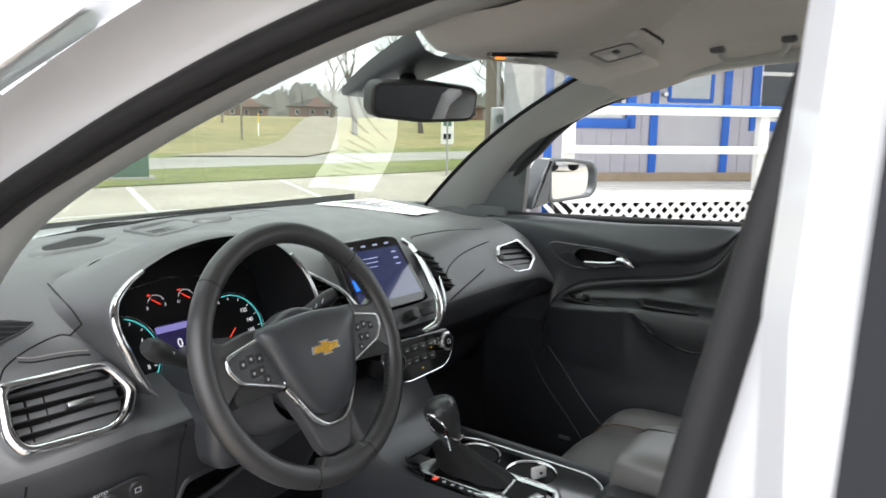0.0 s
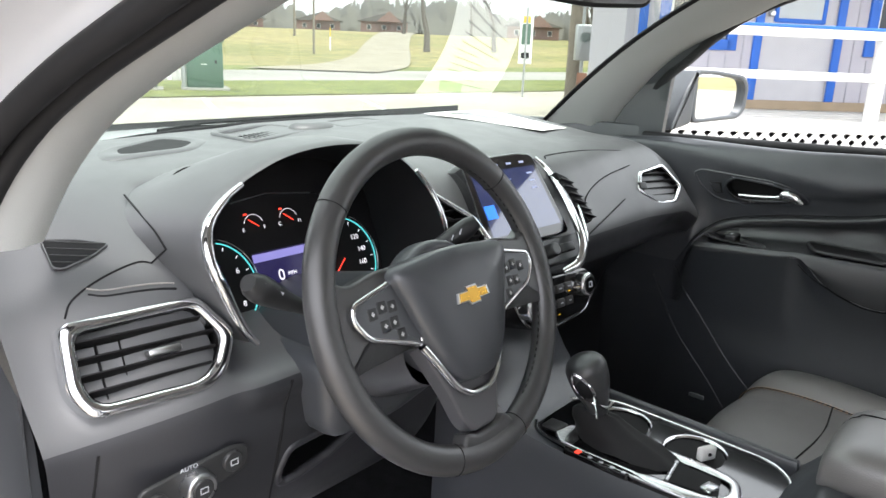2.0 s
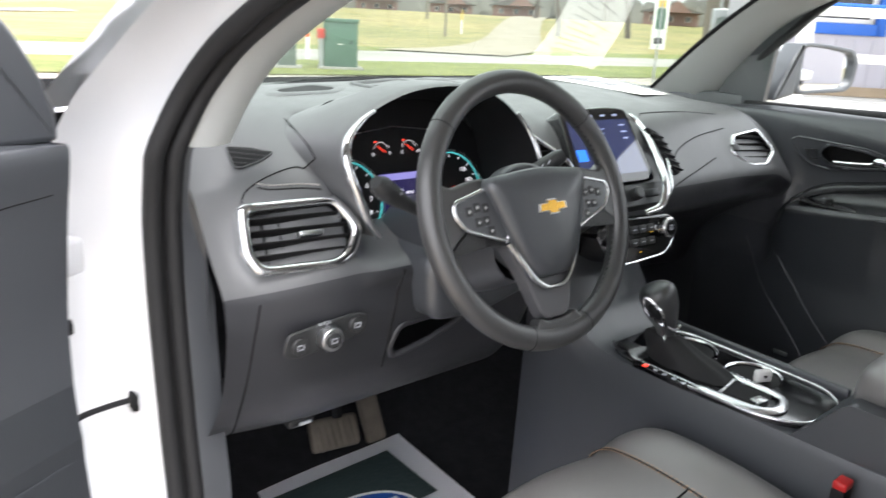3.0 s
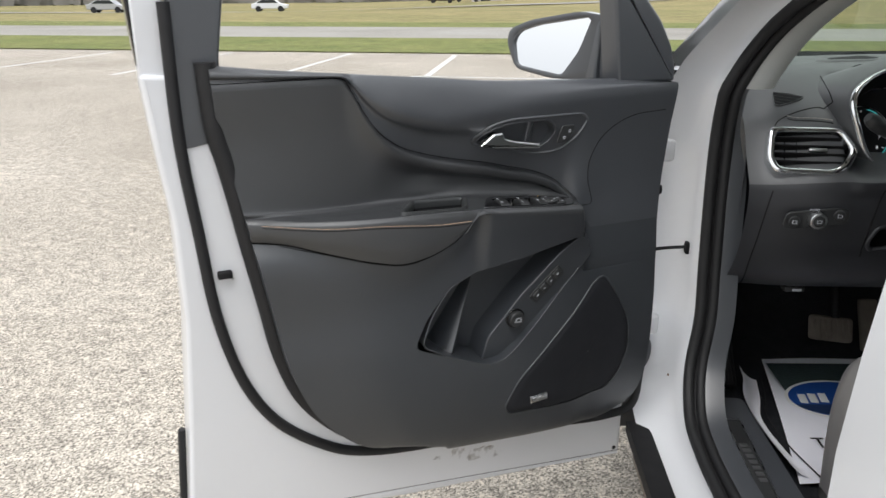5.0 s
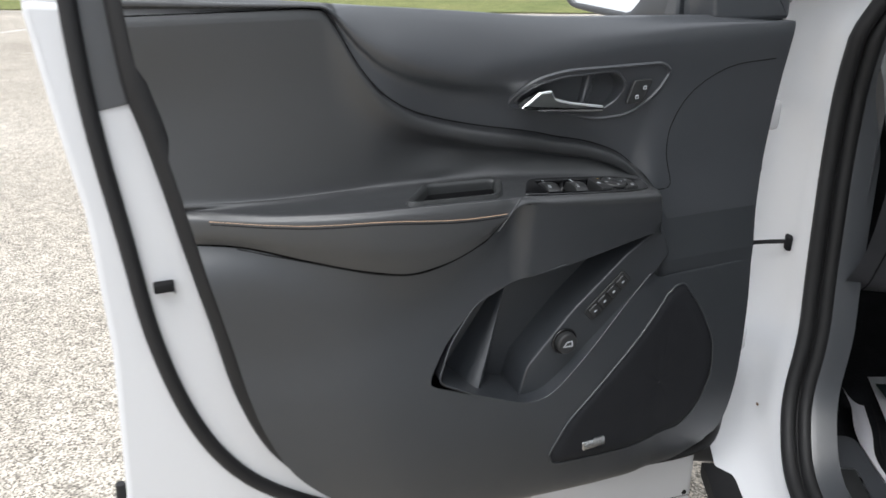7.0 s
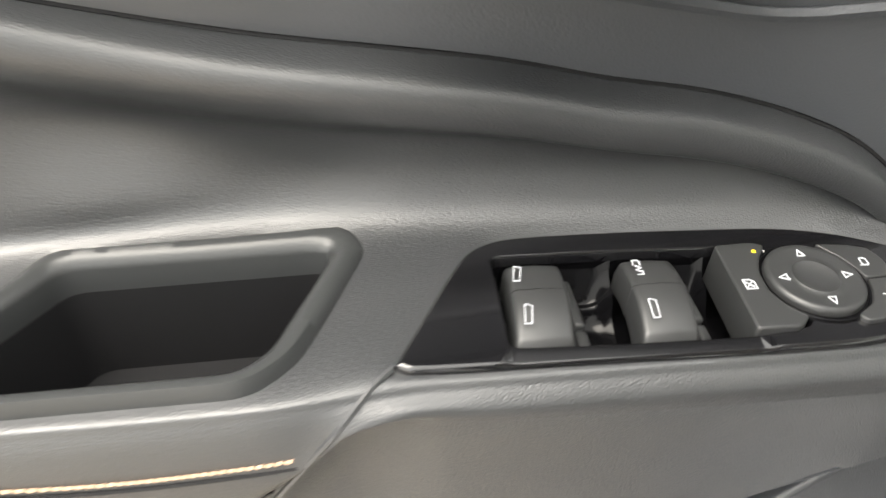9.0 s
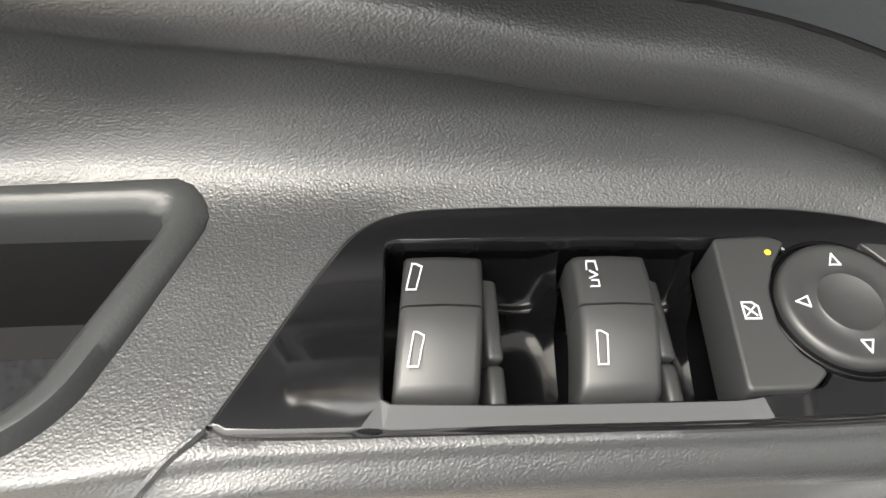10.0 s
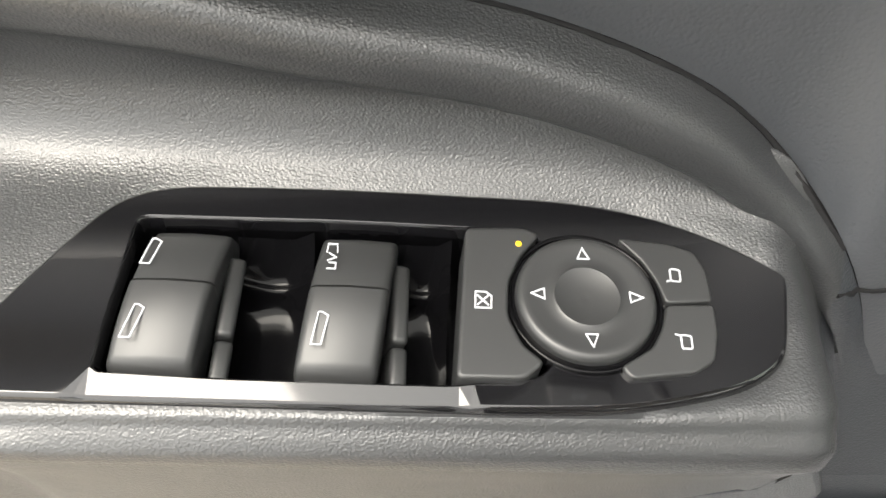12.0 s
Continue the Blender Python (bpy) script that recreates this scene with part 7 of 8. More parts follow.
part("armrest_seam", tube(cat([Vector((0.062, y, z)) for y, z in ((-0.3075, 0.800), (-0.322, 0.8150), (-0.36, 0.8238), (-0.6, 0.8262))], 5), 0.0011, n=5), DARK, a_)
bin_side = [(-0.250, 0.688), (-0.268, 0.706), (-0.318, 0.768), (-0.62, 0.770), (-0.62, 0.60), (-0.25, 0.60)]
part("console_bin", prism(rounded(bin_side, 0.012), 0.097, axes((0.020, 0, 0), (0, 1, 0), (0, 0, 1), (1, 0, 0)), 0.008, 3, base=-0.112), SOFT_BLACK, con)
part("console_wall", prism(rounded([(0.106, 0.10), (0.086, -0.26), (0.099, -0.26), (0.120, 0.10)], 0.004), 0.02, Matrix.Translation((0, 0, 0.690)), 0.004), SOFT_BLACK, con)
plug = part("charging_plug", box(0.028, 0.012, 0.020, Matrix.Translation((0.020, -0.152, 0.7105)) @ Matrix.Rotation(radians(-25), 4, 'Z'), 0.003), WHITE_WOOD)
part("prong", box(0.005, 0.004, 0.004, Matrix.Translation((0.0172, -0.1580, 0.7115)) @ Matrix.Rotation(radians(-25), 4, 'Z'), 0.001), DARK, plug)
tagged(plug, "small white charging plug standing in the cup holder", "plug")


# ---- seats ----
def seat(cx, name, label, dy=0.0):
    rows = []
    for y, zt, k in ((-0.015, 0.50, 0.80), (-0.005, 0.56, 0.90), (-0.02, 0.598, 0.95), (-0.06, 0.622, 1.0), (-0.16, 0.626, 1.0), (-0.30, 0.612, 1.0), (-0.45, 0.592, 1.0), (-0.55, 0.60, 0.95)):
        rows.append([Vector((cx + 0.255 * k * x, y + dy - 0.03 * abs(x)**3, zt + dz)) for x, dz in ((-1.02, -0.26), (-1.05, -0.10), (-1.0, -0.02), (-0.9, 0.010), (-0.74, 0.012), (-0.60, -0.004), (-0.52, -0.010), (-0.25, -0.004), (0, 0), (0.25, -0.004),
                                                                   (0.52, -0.010), (0.60, -0.004), (0.74, 0.012), (0.9, 0.010), (1.0, -0.02), (1.05, -0.10), (1.02, -0.26))])
    fine = []
    for col in zip(*[[v for v in cat(r, 3)] for r in rows]):
        fine.append(cat(col, 5))
    s_ = part(name, grid(fine), SEAT_LEATHER, car, label)
    for sx in (-1, 1):
        ln = [Vector((cx + sx * 0.142, y + dy, z + 0.0015)) for y, z in ((-0.01, 0.565), (-0.022, 0.592), (-0.06, 0.613), (-0.16, 0.617), (-0.30, 0.603), (-0.45, 0.584))]
        ln = cat(ln, 14)
        for off in (-0.004, 0.004):
            bm = None
            for i in range(0, len(ln) - 1):
                bm = tube([ln[i] + Vector((off, 0, 0)), ln[i].lerp(ln[i + 1], 0.6) + Vector((off, 0, 0))], 0.0008, n=4, bm=bm)
            part("seat_stitching", bm, THREAD, s_, "tan twin stitching")
        part("seat_seam", tube([p - Vector((0, 0, 0.0005)) for p in ln], 0.0016, n=5), DARK, s_)
    part("cross_seam", tube(cat([Vector((cx - 0.14, -0.185 + dy, 0.6155)), Vector((cx, -0.20 + dy, 0.622)), Vector((cx + 0.14, -0.185 + dy, 0.6155))], 8), 0.0016, n=5), DARK, s_)
    back = []
    for z, y, hw in ((0.56, -0.50, 0.22), (0.66, -0.53, 0.25), (0.85, -0.58, 0.255), (1.05, -0.64, 0.235), (1.16, -0.69, 0.20), (1.19, -0.72, 0.16)):
        back.append([Vector((cx + hw * x, y - 0.05 + dy, z)) for x, dy in ((-0.7, -0.13), (-1.0, -0.06), (-0.97, 0.045), (-0.7, 0.045), (-0.45, 0.01), (0, 0.006), (0.45, 0.01), (0.7, 0.045), (0.97, 0.045), (1.0, -0.06), (0.7, -0.13))])
    part("backrest", grid(back, True), SEAT_LEATHER, s_)
    part("headrest", box(0.26, 0.09, 0.17, Matrix.Translation((cx, -0.80, 1.30)), 0.04, 4), SEAT_LEATHER, s_)
    part("seat_base", box(0.46, 0.46, 0.20, Matrix.Translation((cx, -0.30, 0.37)), 0.02), DARK, s_)
    return s_


seat(-0.365, "driver_seat", "black leather driver seat with tan stitching")
seat(0.390, "passenger_seat", "black leather passenger seat with tan stitching", -0.028)
bk = part("belt_buckle", box(0.03, 0.02, 0.09, Matrix.Translation((-0.125, -0.345, 0.625)), 0.006), DARK, car)
part("buckle_button", box(0.026, 0.018, 0.012, Matrix.Translation((-0.125, -0.345, 0.674)), 0.003), RED_PLASTIC, bk, "red release button")

# ---- passenger door, closed, mirrored from the driver's ----
def belt_drop(u, z):
    return (0.012 + 0.036 * max(0, u - 0.22)) * smooth(0.90, 1.05, z)


def pp(u, w, z):
    return Vector((0.762 - w, 0.455 - u, z - 0.004 - belt_drop(u, z)))


def pmap(rows):
    return [[pp(*local(p)) for p in r] for r in rows]


pdoor = part("passenger_door", grid([[Vector((0.80, y, z)) for y in (0.42, -0.1, -0.62)] for z in (0.30, 0.7, 1.055)]), PAINT, car, "closed passenger door with black trim panel")


def pkeep(fn):
    def k(p):
        return fn(dp(0.455 - p.y, 0.762 - p.x, p.z + 0.004 + belt_drop(0.455 - p.y, p.z + 0.015)))
    return k


part("upper_panel", grid(pmap(trim_rows(0, 5)), keep=pkeep(keep_upper)), SOFT_BLACK, pdoor, "black grained hard plastic")
part("armrest", grid(pmap(trim_rows(1, 4)), keep=lambda p: 0.455 - p.y > 0.30), LEATHER, pdoor, "black stitched leather")
part("front_cover", grid(pmap(trim_rows(1, 4)), keep=lambda p: 0.455 - p.y <= 0.30), LOWER_BLACK, pdoor)
part("lower_panel", grid(pmap(trim_rows(2, 6))), LOWER_BLACK, pdoor, "black moulded plastic")
part("seam", tube([pp(*local(p)) for p in on_skin(SEAM, -0.0005)], 0.0016, n=6), DARK, pdoor)
part("pad_seam", tube([pp(*local(p)) for p in on_skin([(0.937, 0.854), (0.85, 0.831), (0.77, 0.810), (0.709, 0.80), (0.658, 0.807), (0.60, 0.828), (0.56, 0.846), (0.541, 0.862)], -0.0005)], 0.0018, n=6), DARK, pdoor)
part("handle_cup", grid([[pp(p[0], w, p[1]) for p in HANDLE_CUP] for w in (0.085, 0.045)], True), DARK, pdoor)
b = bmesh.new()
b.faces.new([b.verts.new(pp(p[0], 0.046, p[1])) for p in HANDLE_CUP])
part("cup_back", b, DARK, pdoor)
part("cup_rim", tube([pp(p[0], skin(p[0], p[1]), p[1]) for p in HANDLE_CUP], 0.0022, True, 6), SOFT_BLACK, pdoor)
part("handle_surround", tube([pp(p[0], skin(p[0], p[1]) + 0.0006, p[1]) for p in BEZEL], 0.0028, True, 6), SOFT_BLACK, pdoor)
part("door_handle", tube([pp(v.x, 0.089, v.y) for v in lever], lr, n=12, flat=0.6, up=(1, 0, 0)), CHROME, pdoor, "chrome inner door handle")
part("lock_switch", tube([pp(0.345, 0.090, 1.008), pp(0.322, 0.090, 1.006), pp(0.335, 0.090, 0.984), pp(0.352, 0.090, 0.984)], 0.003, True, 6), SATIN_BTN, pdoor)
for edge in ([(0.268, 0.79), (0.332, 0.72), (0.432, 0.615), (0.492, 0.56)], [(0.222, 0.76), (0.292, 0.66), (0.392, 0.56), (0.442, 0.50)]):
    part("pocket_edge", tube([pp(v.x, skin(v.x, v.y) - 0.0002, v.y) for v in cat([(p[0], p[1], 0) for p in edge], 6)], 0.0022, n=6), LOWER_BLACK, pdoor)
part("speaker_badge", box(0.003, 0.036, 0.010, Matrix.Translation(pp(0.376, skin(0.376, 0.512) + 0.002, 0.512)), 0.001), SATIN_METAL, pdoor, "small silver badge")
part("switch_bezel", prism([(-p[0], p[1]) for p in rounded([(0.45, 0.08), (0.35, 0.08), (0.33, 0.10), (0.35, 0.13), (0.45, 0.135), (0.53, 0.137), (0.51, 0.085)], 0.006)], 0.004, axes((0.762, 0.455, 0.872), (0, 1, 0), (-1, 0, 0), (0, 0, 1)) @ Matrix.Diagonal((1, 1, 1, 1)), 0.001), GLOSS, pdoor)
part("window_switch", box(0.04, 0.022, 0.012, Matrix.Translation((0.652, 0.06, 0.882)), 0.003), SATIN_BTN, pdoor)
part("switch_symbol", box(0.008, 0.004, 0.001, Matrix.Translation((0.652, 0.062, 0.8885))), WHITE_MARK, pdoor)
pp_o = [pp(p[0], p[1], 0.895) for p in POCKET_OUT]
part("pull_pocket", tube(pp_o, 0.004, True, 8), SATIN_BTN, pdoor)
# Dark sheet over the uncut armrest stands for the pocket's shade.
b = bmesh.new()
b.faces.new([b.verts.new(pp(p[0], p[1], 0.8965)) for p in POCKET_OUT])
part("pocket_shade", b, DARK, pdoor)
part("belt_rail", tube([Vector((0.735, y, z)) for y, z in ((0.33, 1.066), (0.1, 1.073), (-0.3, 1.088), (-0.65, 1.100))], 0.012, n=8), RUBBER, pdoor)
part("mirror_sail", prism(rounded([(0.43, 1.062), (0.287, 1.072), (0.278, 1.20), (0.268, 1.245), (0.30, 1.235), (0.37, 1.165)], 0.006), 0.012, axes((0.742, 0, 0), (0, 1, 0), (0, 0, 1), (1, 0, 0)), 0.0, base=-0.006), SOFT_BLACK, pdoor)
part("door_frame_post", tube(cat([(0.752, 0.335, 1.16), (0.735, 0.285, 1.21), (0.715, 0.235, 1.245), (0.685, 0.165, 1.30), (0.655, 0.06, 1.36), (0.635, -0.16, 1.432), (0.622, -0.36, 1.466), (0.615, -0.62, 1.478)], 5), 0.011, n=8), RUBBER, pdoor)
post = cat([(0.752, 0.335, 1.16), (0.735, 0.285, 1.21), (0.715, 0.235, 1.245), (0.685, 0.165, 1.30), (0.655, 0.06, 1.36), (0.635, -0.16, 1.432), (0.622, -0.36, 1.466)], 6)
upper = [pillar_edge[round(4 + (len(pillar_edge) - 5) * i / (len(post) - 1))] for i in range(len(post))]
part("frame_cover", grid([[a + Vector((0.012, 0, 0)), a.lerp(q, 0.5) + Vector((0.004, 0, 0)), q] for a, q in zip(upper, post)]), SOFT_BLACK, pdoor)
pg = part("window_glass", grid([[Vector((0.775 - 0.42 * (z - 1.06), y, z)) for y in np.linspace(0.30, -0.64, 4)] for z in (1.05, 1.2, 1.35, 1.45)]), SIDE_GLASS, pdoor, "clear side window")
pg.visible_shadow = False
# its outside mirror
PMM = facing((0.947, 0.240, 1.157), (-0.30, -0.95, 0.02))
pmo = rounded([(-0.105, -0.062), (0.075, -0.052), (0.10, -0.03), (0.105, 0.03), (0.085, 0.055), (-0.02, 0.066), (-0.105, 0.068)], 0.02, 5)
pmi = rounded([(-0.092, -0.052), (0.068, -0.043), (0.088, -0.024), (0.092, 0.026), (0.075, 0.046), (-0.02, 0.056), (-0.095, 0.058)], 0.016, 5)
rows = []
for z, k in ((0.0, 1.0), (-0.03, 1.0), (-0.07, 0.92), (-0.11, 0.7), (-0.13, 0.3), (-0.132, 0.02)):
    rows.append([PMM @ Vector((p[0] * k, p[1] * k, z)) for p in pmo])
part("door_mirror", grid(rows, True), PAINT, pdoor, "white-backed door mirror")
co_, ci_ = by_angle(pmo, Vector((0, 0)), 60), by_angle(pmi, Vector((0, 0)), 60)
part("mirror_surround", ring([(p.x, p.y) for p in co_], [(p.x, p.y) for p in ci_], 0.010, PMM, base=-0.02), SOFT_BLACK, pdoor)
part("mirror_glass", prism(pmi, 0.002, PMM @ Matrix.Rotation(radians(4), 4, 'Y')), MIRROR, pdoor, "silvered mirror glass")
part("mirror_arm", prism(rounded([(-0.098, 0.070), (-0.106, -0.062), (-0.175, -0.078), (-0.168, -0.052), (-0.135, 0.020)], 0.010), 0.012, PMM, 0.008, 3, base=-0.05), SOFT_BLACK, pdoor)

# ---- overhead: mirror, console, visors ----
RM = facing((-0.022, 0.075, 1.354), (-0.36, -0.90, -0.16)) @ Matrix.Rotation(radians(-1), 4, 'Z')
rv = part("rear_view_mirror", prism(rounded([(-0.108, -0.030), (0.0, -0.037), (0.108, -0.030), (0.110, 0.030), (0.0, 0.036), (-0.110, 0.030)], 0.022, 6), 0.008, RM, 0.006, 3, base=-0.022), SATIN_BTN, car, "black rear-view mirror")
part("mirror_glass", prism(rounded([(-0.101, -0.024), (0.0, -0.030), (0.101, -0.024), (0.103, 0.024), (0.0, 0.029), (-0.103, 0.024)], 0.018, 6), 0.0085, RM), MIRROR, rv)
rows = []
for t, cx, hw, d in ((0.665, 0.035, 0.030, 0.006), (0.69, 0.030, 0.042, 0.016), (0.75, 0.022, 0.058, 0.026), (0.84, 0.012, 0.075, 0.034), (0.93, 0.004, 0.088, 0.040), (1.0, 0.0, 0.095, 0.044)):
    base_ = ws(cx / (1 - 0.21 * t), t)
    nrm = Vector((0, -0.47, -0.88))
    rows.append([v for v in cat([base_ + Vector((hw * x, 0, 0)) + nrm * d * k for x, k in ((-1, 0.0), (-0.96, 0.5), (-0.8, 0.95), (0, 1.12), (0.8, 0.95), (0.96, 0.5), (1, 0.0))], 3)])
b = grid(rows)
b.verts.ensure_lookup_table()
b.faces.new(list(b.verts)[:len(rows[0])])
part("sensor_housing", b, SOFT_BLACK, car, "black sensor housing behind the mirror")
part("mirror_mount", tube([(-0.02, 0.10, 1.37), (-0.015, 0.12, 1.40), (-0.01, 0.13, 1.42)], 0.014, n=8), DARK, rv)
oc = []
for y, z, hw in ((0.03, 1.452, 0.10), (-0.01, 1.43, 0.135), (-0.07, 1.422, 0.15), (-0.16, 1.428, 0.15), (-0.26, 1.45, 0.13), (-0.31, 1.475, 0.11), (-0.36, 1.515, 0.10), (-0.40, 1.54, 0.08)):
    oc.append([Vector((hw * x, y, z + dz)) for x, dz in ((-1.1, 0.05), (-1.0, 0.012), (-0.8, 0.0), (-0.3, -0.003), (0.3, -0.003), (0.8, 0.0), (1.0, 0.012), (1.1, 0.05))])
ocn = part("overhead_console", grid(oc), HEADLINER, car, "grey overhead console")
OM = facing((0.085, -0.225, 1.4475), (-0.10, -0.22, -0.97), (0, 1, 0))
mo_ = rounded([(-0.062, -0.066), (0.062, -0.066), (0.068, 0.054), (-0.068, 0.054)], 0.024, 6)
mod = part("lamp_module", prism(mo_, 0.016, OM, 0.006, 3, base=-0.01), HEADLINER, ocn, "grey map lamp module")
part("module_gap", tube([OM @ Vector((p[0] * 1.02, p[1] * 1.02, 0.004)) for p in mo_], 0.0022, True, 6), DARK, mod)
part("module_recess", ring(rounded([(-0.040, -0.042), (0.040, -0.042), (0.042, 0.030), (-0.042, 0.030)], 0.014, 6), rounded([(-0.034, -0.036), (0.034, -0.036), (0.036, 0.024), (-0.036, 0.024)], 0.012, 6), 0.0175, OM, base=0.010, round_by=0.001), SOFT_BLACK, mod)
part("lamp_button", box(0.016, 0.010, 0.004, OM @ Matrix.Translation((0.012, -0.008, 0.0175)), 0.0015), SATIN_BTN, mod)
part("lamp_lens", box(0.036, 0.018, 0.003, OM @ Matrix.Translation((-0.008, 0.012, 0.0168)), 0.001), WHITE_WOOD, mod)
part("visor_mount", box(0.05, 0.03, 0.02, Matrix.Translation((0.19, -0.02, 1.448)), 0.006, 3), PILLAR, ocn)
for i in range(4):
    part("console_button", box(0.018, 0.012, 0.004, Matrix.Translation((-0.055 + 0.034 * i, -0.10, 1.4185)), 0.0015), PILLAR, ocn)
part("console_lens", prism(rounded([(-0.055, -0.011), (0.055, -0.011), (0.055, 0.011), (-0.055, 0.011)], 0.006), 0.004, facing((-0.060, -0.138, 1.4215), (0, 0, -1), (0.76, 0.65, 0)), 0.001, base=-0.004), GLOSS, ocn, "dark indicator strip")
part("airbag_light", box(0.016, 0.003, 0.010, Matrix.Translation((-0.086, -0.114, 1.4190)) @ Matrix.Rotation(radians(-40), 4, 'Z'), 0.001), ORANGE_LIT, ocn, "lit orange warning lamp")
for s in (-1, 1):
    part("sun_visor", box(0.34, 0.16, 0.016, Matrix.Translation((s * 0.34, -0.075, 1.452)) @ Matrix.Rotation(radians(-14), 4, 'X') @ Matrix.Rotation(radians(s * 7), 4, 'Y'), 0.007, 3), HEADLINER, car, "folded grey sun visor")
lab = part("visor_label", box(0.13, 0.055, 0.0015, Matrix.Translation((-0.33, -0.085, 1.4425)) @ Matrix.Rotation(radians(-14), 4, 'X') @ Matrix.Rotation(radians(-7), 4, 'Y'), 0.0005), material("tan_visor_label", (0.5, 0.42, 0.3), 0.7), car)
for i in range(3):
    part("label_line", box(0.09 - 0.02 * i, 0.004, 0.001, Matrix.Translation((-0.33, -0.07 - 0.012 * i, 1.4405 - 0.003 * i)) @ Matrix.Rotation(radians(-14), 4, 'X') @ Matrix.Rotation(radians(-7), 4, 'Y')), PAPER_INK, lab)

# wipers parked at the foot of the glass
for x0, x1 in ((-0.50, -0.14), (0.10, 0.47)):
    blade_ = [ws(x0 + (x1 - x0) * q, -0.02 + 0.015 * q) + Vector((0, 0.014, 0.002)) for q in np.linspace(0, 1, 8)]
    wp = part("wiper_blade", tube(blade_, 0.003, n=6), RUBBER, car)
    part("wiper_arm", tube([blade_[4] + Vector((0, 0.01, 0.006)), blade_[5] + Vector((0, 0.012, 0.007)), blade_[7] + Vector((0.10, 0.05, -0.01))], 0.004, n=6), DARK, wp)

# ======================= loose papers in the car =======================
def sheet(name, corners, mat, label, category, bend=0.004, n=10):
    a, b, c, d = [Vector(p) for p in corners]
    nrm = (b - a).cross(d - a).normalized()
    rows = []
    for i in range(n + 1):
        s = i / n
        rows.append([(a.lerp(b, t).lerp(d.lerp(c, t), s)) + nrm * bend * (math.sin(3.1 * s + 1.5 * t) + 0.5 * math.sin(5 * t)) for t in np.linspace(0, 1, n + 1)])
    bm = grid(rows)
    bmesh.ops.solidify(bm, geom=list(bm.faces), thickness=0.0006)
    return tagged(part(name, bm, mat), label, category)


pa, pb, pc, pd = Vector((0.281, 0.644, 1.111)), Vector((0.410, 0.412, 1.088)), Vector((0.532, 0.424, 1.090)), Vector((0.472, 0.606, 1.113))
paper = sheet("paper", [pa, pb, pc, pd], PAPER, "white printed sheet of paper lying on the dashboard", "paper", 0.002)
bm = None
for i in range(13):
    t = 0.16 + 0.055 * i
    e0, e1 = pa.lerp(pb, t), pd.lerp(pc, t)
    bm = tube([e0.lerp(e1, 0.18) + ZV * 0.0045, e0.lerp(e1, 0.80 - 0.16 * (i % 3)) + ZV * 0.0045], 0.0012, n=4, bm=bm)
part("print_line", bm, PAPER_INK, paper)
part("print_stamp", box(0.06, 0.02, 0.001, Matrix.Translation((0.365, 0.606, 1.1135)) @ Matrix.Rotation(radians(-12), 4, 'Z')), material("pale_green_print", (0.45, 0.6, 0.42), 0.7), paper)

mat_ = sheet("paper_floor_mat", [(-0.60, 0.05, 0.272), (-0.16, 0.07, 0.276), (-0.13, 0.60, 0.300), (-0.50, 0.585, 0.290)], material("white_mat_paper", (0.86, 0.86, 0.92), 0.8, vary=0.05), "white printed paper mat on the driver's floor", "floor mat", 0.006)
PFM = axes((-0.36, 0.32, 0.296), Vector((1, 0.03, 0)).normalized(), Vector((-0.03, 1, 0.06)).normalized(), Vector((0, -0.06, 1)).normalized())
part("mat_print", box(0.30, 0.17, 0.0008, PFM @ Matrix.Translation((0.005, 0.125, 0))), RUBBER_MAT, mat_)
part("mat_oval", disc(0.130, 0.0006, PFM @ Matrix.Translation((-0.028, 0.040, 0.0008)), 0.0002, 48, squash=0.66), PAPER, mat_)
part("mat_oval", disc(0.122, 0.0006, PFM @ Matrix.Translation((-0.028, 0.040, 0.0014)), 0.0002, 48, squash=0.64), LOGO_BLUE, mat_, "blue printed oval")
lower = [(-0.028 + 0.118 * math.cos(a), 0.026 + 0.058 * math.sin(a)) for a in np.linspace(math.pi * 1.06, math.pi * 1.94, 24)]
part("mat_shade", prism(lower, 0.0024, PFM), material("navy_print", (0.01, 0.03, 0.10), 0.6), mat_)
for i in range(8):
    if i != 3:
        part("mat_bar", box(0.019, 0.040, 0.0006, PFM @ Matrix.Translation((-0.118 + 0.0255 * i, 0.040 + 0.002 * i, 0.0028)) @ Matrix.Rotation(radians(-8), 4, 'Z'), 0.0002), PAPER, mat_)
text_mesh("TH", 0.052, DARK, PFM @ Matrix.Translation((-0.135, -0.140, 0.004)), mat_, "mat_text")
fold = cat([(-0.540, 0.470, 0.2935), (-0.560, 0.380, 0.291), (-0.588, 0.285, 0.290), (-0.578, 0.170, 0.285), (-0.553, 0.062, 0.281)], 6)
part("mat_line", tube(fold, 0.0016, n=5), DARK, mat_)
curl = [[p + Vector((-0.012 - 0.045 * q, 0.010 * q, -0.006 + 0.06 * q * q * (1 - abs(2 * i / (len(fold) - 1) - 0.8) * 0.5))) for q in np.linspace(0, 1, 5)] for i, p in enumerate(fold)]
b = grid(curl)
bmesh.ops.solidify(b, geom=list(b.faces), thickness=0.0006)
part("mat_curl", b, bpy.data.materials["white_mat_paper"], mat_)

# ======================= outside =======================
def height(x, y):
    return 2.3 * smooth(35, 105, y * 0.75 + x * 0.65) * smooth(5, 45, x) - 1.2 * smooth(40, 100, y) * smooth(20, -30, x)


def yl(x, a):
    return a - 0.15 * x


def strip(name, a0, a1, z, mat, label, x0=-140, x1=160, nx=60, ny=6):
    bm = grid([[Vector((x, yl(x, a), height(x, yl(x, a)) + z)) for x in np.linspace(x0, x1, nx)] for a in np.linspace(a0, a1, ny)])
    return tagged(part(name, bm, mat, angle=60), label, kind="structure")


